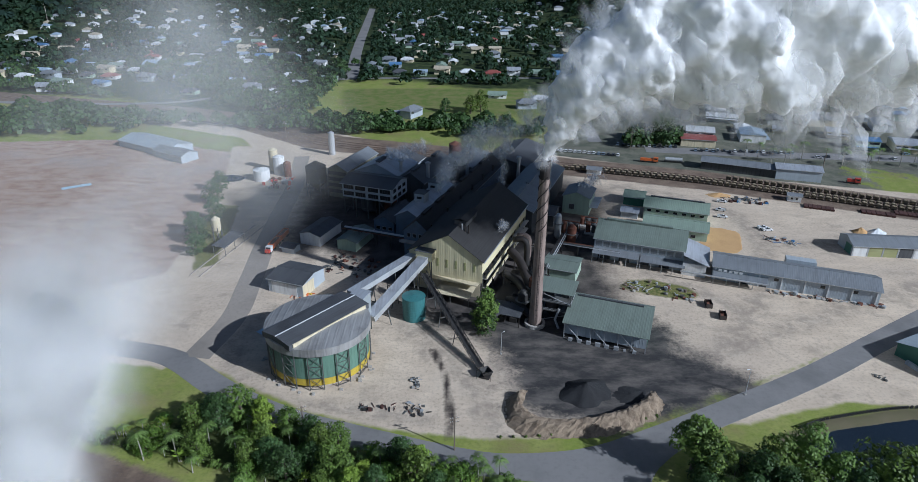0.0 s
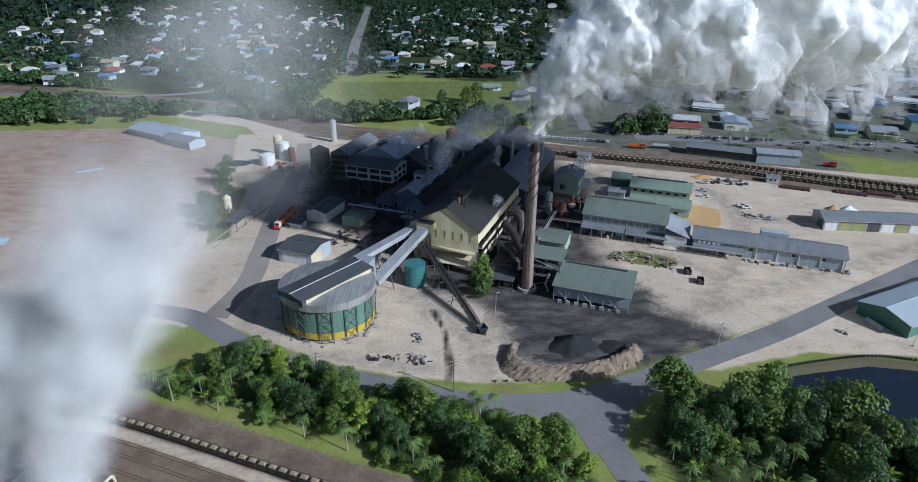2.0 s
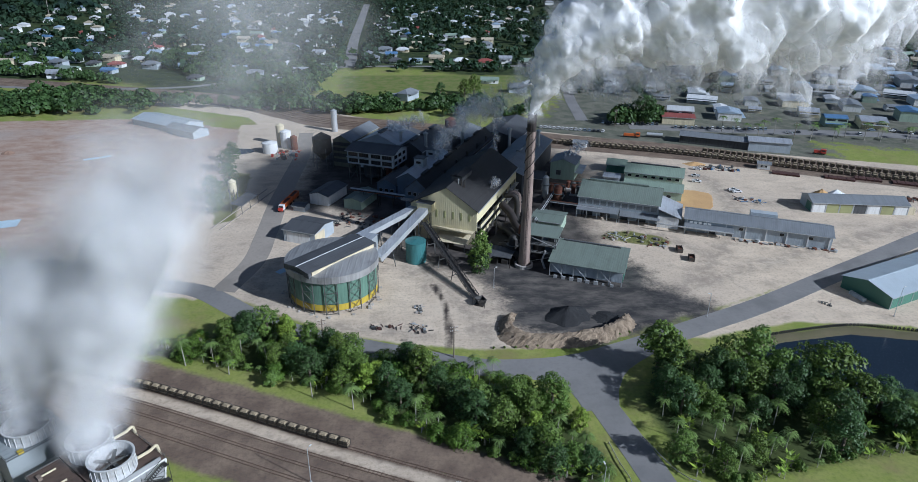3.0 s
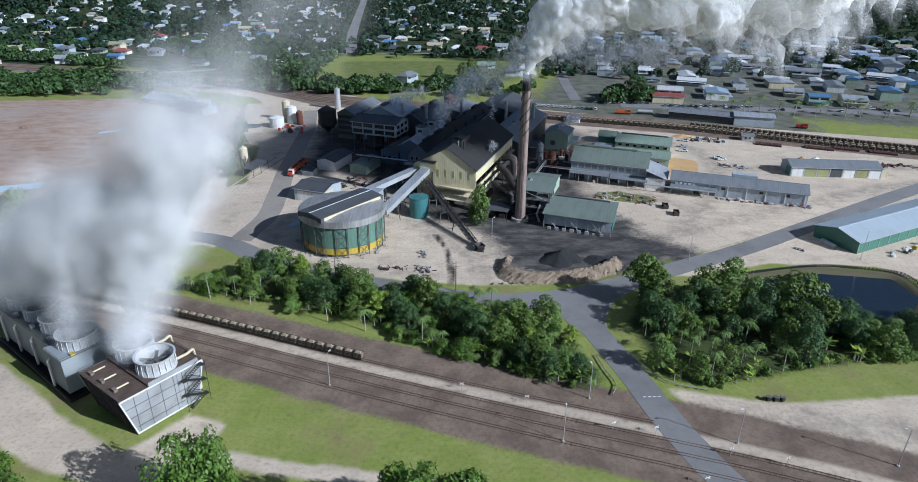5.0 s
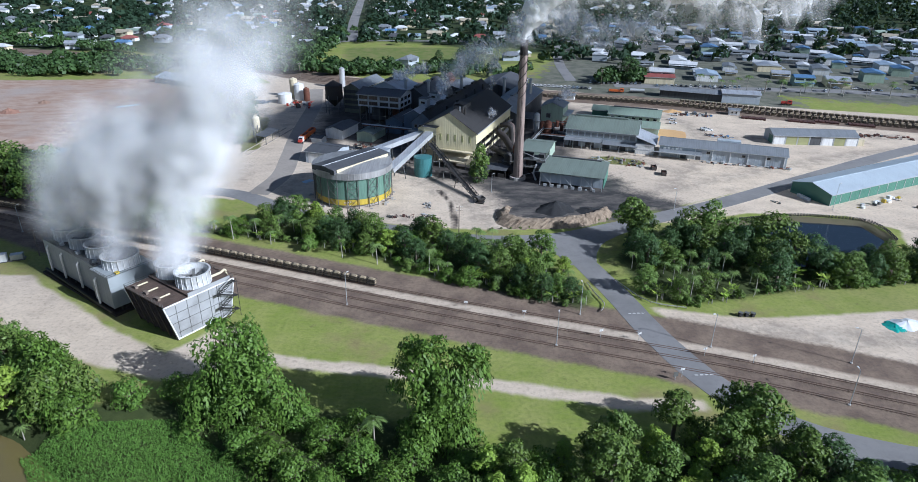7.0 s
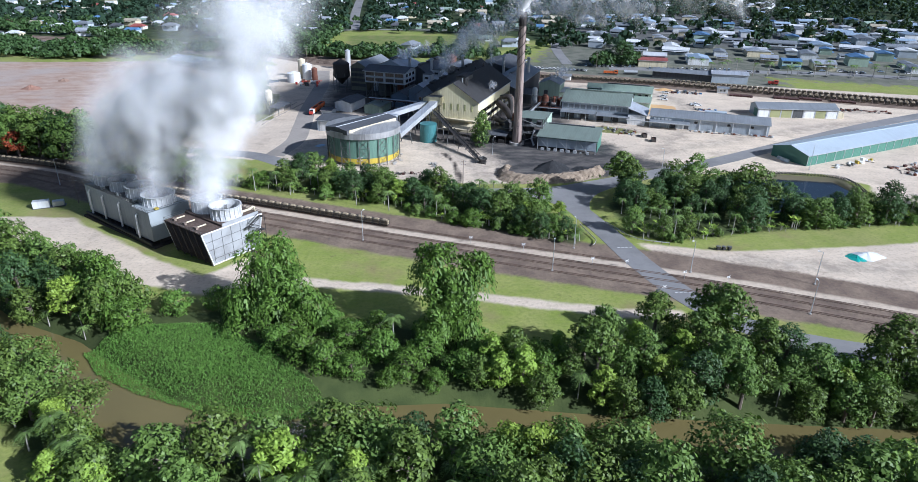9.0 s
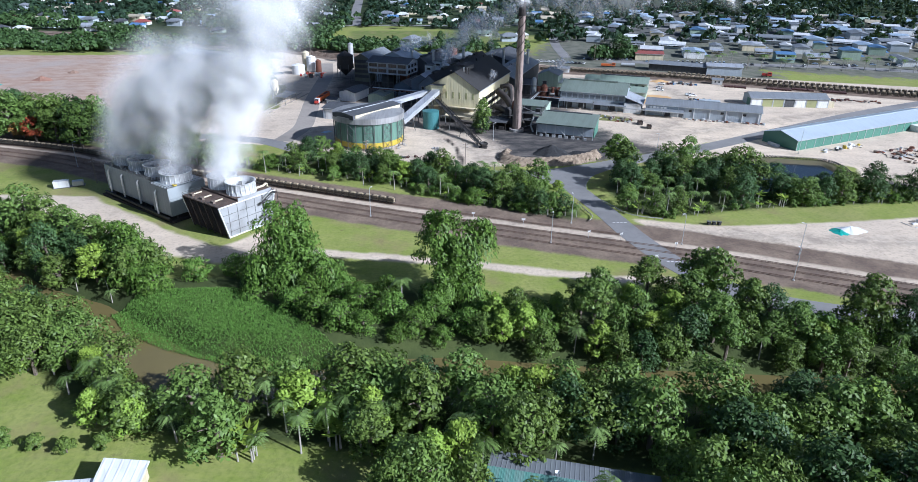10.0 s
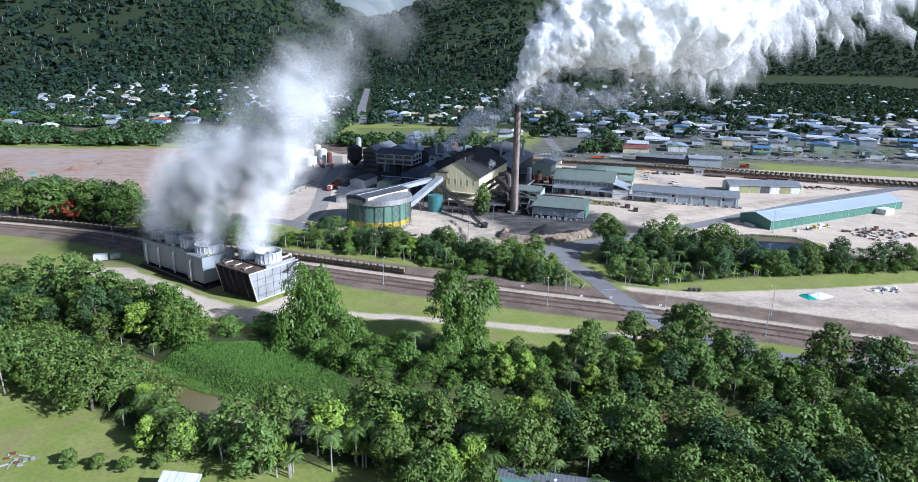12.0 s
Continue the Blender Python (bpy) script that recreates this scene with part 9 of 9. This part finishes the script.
scrap(-14, 154.5, 1.6, 3, 14, [GALV, STEEL, CONCRETE], "scattered grey machine parts on the sand yard", 6, 0, 1.3)
scrap(-23, 143, 5.5, 1.3, 16, [BLACK_STEEL, STEEL, DARK_RUST], "dark pump parts lying on the sand yard", 7, 5, 1.5)
scrap(-12, 142.5, 4.0, 3.0, 20, [STEEL, GALV, DARK_RUST, BLACK_STEEL], "machine parts lying on the sand yard", 8, 0, 1.4)
scrap(200, 151, 14, 9, 90, [RUST, STEEL, GALV, CONCRETE, WOOD_POLE, DARK_RUST], "wide scrap yard of steel and timber", 9, 20, 2.2)
scrap(172, 160, 13, 1.6, 30, [WHITE_WALL, YELLOW, STEEL, GALV, CAR_WHITE], "white trucks' parts and yellow arms along the green store", 10, 24.5, 2.0, 0.9)
scrap(238, 262, 14, 4, 40, [DARK_RUST, RUST, STEEL], "rusty stock along the east yard", 11, -10, 2.0)
scrap(128, 160, 2, 2, 5, [STEEL], "small steel frame by the road", 12)
scrap(150, 72, 7, 2.5, 16, [WHITE_WALL, RUST, GALV], "flat trailers on the pale gravel", 13, 8, 2.4, 0.4)
scrap(-99, -27.5, 3.2, 2.5, 14, [RUST, GALV, CONCRETE, WOOD_POLE], "garden corner with rusty bits and a small trailer", 14, 20, 1.2)


def skip(x, y, rot):
    th = thing("skip_bin", x, y, 0, rot, "open dark steel skip bin filled with scrap", "skip bin", "skip bins")
    part("bin", boxes((-1.1, -1.0, -2.2, 2.2, 0.15, 1.8), (1.0, 1.1, -2.2, 2.2, 0.15, 1.8), (-1.0, 1.0, -2.2, -2.1, 0.15, 1.8), (-1.0, 1.0, 2.1, 2.2, 0.15, 1.5), (-1.0, 1.0, -2.1, 2.1, 0.15, 0.25)), SKIP, th)
    part("rib", boxes(*[(s * 1.1 - 0.05, s * 1.1 + 0.05, y0, y0 + 0.1, 0.15, 1.8) for s in (-1, 1) for y0 in (-1.4, 0, 1.4)]), SKIP, th)
    part("skid", boxes((-0.8, -0.6, -2.2, 2.2, 0, 0.15), (0.6, 0.8, -2.2, 2.2, 0, 0.15)), BLACK_STEEL, th)
    part("contents", boxes((-0.9, 0.2, -1.8, 0.2, 0.25, 1.3), (-0.2, 0.9, -0.1, 1.9, 0.25, 1.0)), RUST, th)


skip(91, 202.5, -8)
skip(93.3, 194.5, -14)


def wheelie(x, y, rot):
    th = thing("waste_bin", x, y, 0, rot, "dark plastic waste bin on the gravel edge", "waste bin", "waste bins")
    bm = bmesh.new()
    drum(bm, 0, 0, [(0.55, 0.1), (0.75, 1.25)], 4, True)
    part("body", bm, RUBBER, th)
    part("lid", boxes((-0.6, 0.6, -0.6, 0.6, 1.25, 1.33)), STEEL, th)


for k in range(3):
    wheelie(77 + 1.7 * k, 71.2 - 0.1 * k, 45 + 8 * k)


def rust_stack(x, y, lx, ly, rot):
    th = thing("wagon_frame_stack", x, y, 0, rot, "flat stack of dark red rusty wagon frames", "steel stack", "rusty stacks")
    for k in range(7):
        part("frame_piece", boxes((-lx / 2 + k * lx / 7, -lx / 2 + (k + 0.9) * lx / 7, -ly / 2, ly / 2, 0, 0.9 + 0.1 * (k % 2))), DARK_RUST, th)


for x, y, lx in ((182, 302, 14), (208, 295, 15), (223, 294, 13), (240, 287, 14)):
    rust_stack(x, y, lx, 5, -22)


def tyre_wall():
    """Tyre-lined edge of the pond."""
    th = thing("tyre_wall", 0, 0, 0, 0, "row of old tyres edging the pond", "tyre wall")
    me = None
    pts = curve_pts([(93, 136.5), (104, 140.6), (128, 145.5), (142, 144), (154, 140.5), (156.5, 133), (155, 123)], 1.05)
    for p in pts:
        if me is None:
            bm = bmesh.new()
            n, m = 14, 6
            rings = []
            for i in range(n):
                a = i * 2 * math.pi / n
                rings.append([bm.verts.new(((0.42 + 0.17 * math.cos(b)) * math.cos(a), 0.17 * math.sin(b), 0.6 + (0.42 + 0.17 * math.cos(b)) * math.sin(a))) for b in (k * 2 * math.pi / m for k in range(m))])
            for i in range(n):
                for k in range(m):
                    bm.faces.new((rings[i][k], rings[(i + 1) % n][k], rings[(i + 1) % n][(k + 1) % m], rings[i][(k + 1) % m]))
            me = finish(bm, "tyre", RUBBER)
        o = part("tyre", me, RUBBER, th)
        o.location = (p.x, p.y, float(max(height(p.x, p.y), -0.4)))
        o.rotation_euler = (0, 0, 0.3)


tyre_wall()


# ---- silos at the west gate ----
def silo(x, y, r, h, mat, label, legs=0.0, cone=1.2):
    th = thing("silo", x, y, 0, 0, label, "silo", "silos")
    bm = bmesh.new()
    drum(bm, 0, 0, ([(0.3, legs * 0.45)] if legs else []) + [(r, legs), (r, legs + h), (r * 1.03, legs + h), (0.1, legs + h + cone)], 24)
    part("shell", bm, mat, th)
    for z in (0.33, 0.66):
        bm = bmesh.new()
        drum(bm, 0, 0, [(r, legs + h * z), (r + 0.07, legs + h * z), (r + 0.07, legs + h * z + 0.15), (r, legs + h * z + 0.15)], 24)
        part("hoop", bm, mat, th)
    if legs:
        for k in range(6):
            a = k * math.pi / 3
            part("leg", beams([((math.cos(a) * (r + 0.2), math.sin(a) * (r + 0.2), 0), (math.cos(a) * (r + 0.2), math.sin(a) * (r + 0.2), legs + h * 0.3))], 0.3), STEEL, th)
    return th


silo(-112, 336, 4.4, 6, WHITE_WALL, "white low storage tank")
silo(-105, 347, 3.2, 10, WHITE_WALL, "white silo with rusty streaks")
silo(-110, 354, 2.6, 12, CREAM_WALL, "cream silo beside red pipework")
silo(-99, 342, 2.0, 8, RUST, "small rusty process tank")
silo(-75, 309, 5.2, 8, BLACK_STEEL, "dark bagasse bin on steel legs", 9, 3.0)
silo(-82, 385, 2.0, 14, GALV, "slim silver silo behind the mill")
silo(*mill(-60, 152), 3.6, 6, RUST, "rusty hopper bin on legs", 8, 2.0)
silo(-108, 255, 1.9, 5, CREAM_WALL, "small cream hopper at the weighbridge", 5, 1.5)
scrap(-101, 330, 8, 9, 40, [RUST, RED_PAINT, STEEL, GALV], "red and grey pipework among the silos", 15, 0, 2.4, 1.2)
th = thing("weighbridge_shelter", -100, 246, 0, 78, "open weighbridge shelter with dark roof", "shelter")
part("roof", slab4([(-8, -3, 4.2), (8, -3, 4.2), (8, 3, 4.8), (-8, 3, 4.8)], 0.15), DARK_ROOF, th)
for x in (-7.5, 0, 7.5):
    for y in (-2.7, 2.7):
        part("post", boxes((x - 0.12, x + 0.12, y - 0.12, y + 0.12, 0, 4.3)), STEEL, th)
for s in (-2.2, 2.2):
    part("kerb", boxes((-26, 26, s - 0.2, s + 0.2, 0, 0.3)), DUSTY, th)
th = thing("pump_unit", -148, 104, 0, 22, "white pump containers beside the cooling towers", "container")
part("container", boxes((-4, 1, -1.2, 1.2, 0.2, 2.6)), WHITE_WALL, th)
part("container", boxes((2, 5.5, -1.1, 1.1, 0.3, 2.0)), GALV, th)
part("skid", boxes((-4.2, 6, -1.4, 1.4, 0, 0.2)), STEEL, th)


# ---- houses by the creek ----
th = thing("garden_house", -64.5, -45, 0, 6, "garden house with plain white metal roof", "house")
part("wall", boxes((-16, 6, -5, 3, 0, 2.8)), WHITE_WALL, th)
part("roof", slab4([(-17, -6, 2.9), (0, -6, 2.9), (0, 4, 3.5), (-17, 4, 3.5)], 0.14), TOWN_ROOFS[1], th, "white sheet roof")
part("roof", slab4([(0, -9, 3.2), (7, -9, 3.0), (7, 7.5, 3.0), (0, 7.5, 4.4)], 0.14), TOWN_ROOFS[1], th, "white sheet roof")
part("wall", boxes((0.5, 6.5, 3.01, 7, 0, 3.0)), CREAM_WALL, th)
th = thing("creek_house", 11.5, -42.5, 0, -13, "low creek house with faded teal corrugated roof", "house")
TEAL_ROOF = sheet("faded teal corrugated roof", (0.10, 0.23, 0.195), (0.22, 0.25, 0.23), 0.5, rib=0.4, wear=0.6)
part("wall", boxes((-13, 13, -5, 4, 0, 2.8)), CREAM_WALL, th)
part("roof", slab4([(-14, -6, 2.8), (14, -6, 2.8), (14, 0, 4.2), (-14, 0, 4.2)], 0.14), TEAL_ROOF, th)
part("roof", slab4([(-14, 0, 4.2), (14, 0, 4.2), (14, 5, 3.0), (-14, 5, 3.0)], 0.14), GREY_ROOF, th)
th2 = thing("satellite_dish", *(9.0, -41.6), 4.1, 0, "small white satellite dish on the roof ridge", "satellite dish")
bm = bmesh.new()
drum(bm, 0, 0, [(0.02, 0.7), (0.3, 0.78), (0.45, 0.95)], 14)
part("dish", bm, WHITE_WALL, th2)
part("mast", boxes((-0.04, 0.04, -0.04, 0.04, -0.2, 0.7)), GALV, th2)
th = thing("sports_shed", -49, 490, 0, 30, "white open-sided shed at the field edge", "shed")
part("wall", boxes((-12, 12, -3, 3, 0, 3)), WHITE_WALL, th)
part("roof", slab_prism_x(12.6, 3.8, 3, 4.4), GREY_ROOF, th)
# Openings aren't cut: dark panels hold the shade inside the shed.
for k in range(5):
    part("opening", boxes((-10.5 + k * 4.6, -7.5 + k * 4.6, -3.05, -3, 0.2, 2.4)), DARK_WALL, th)
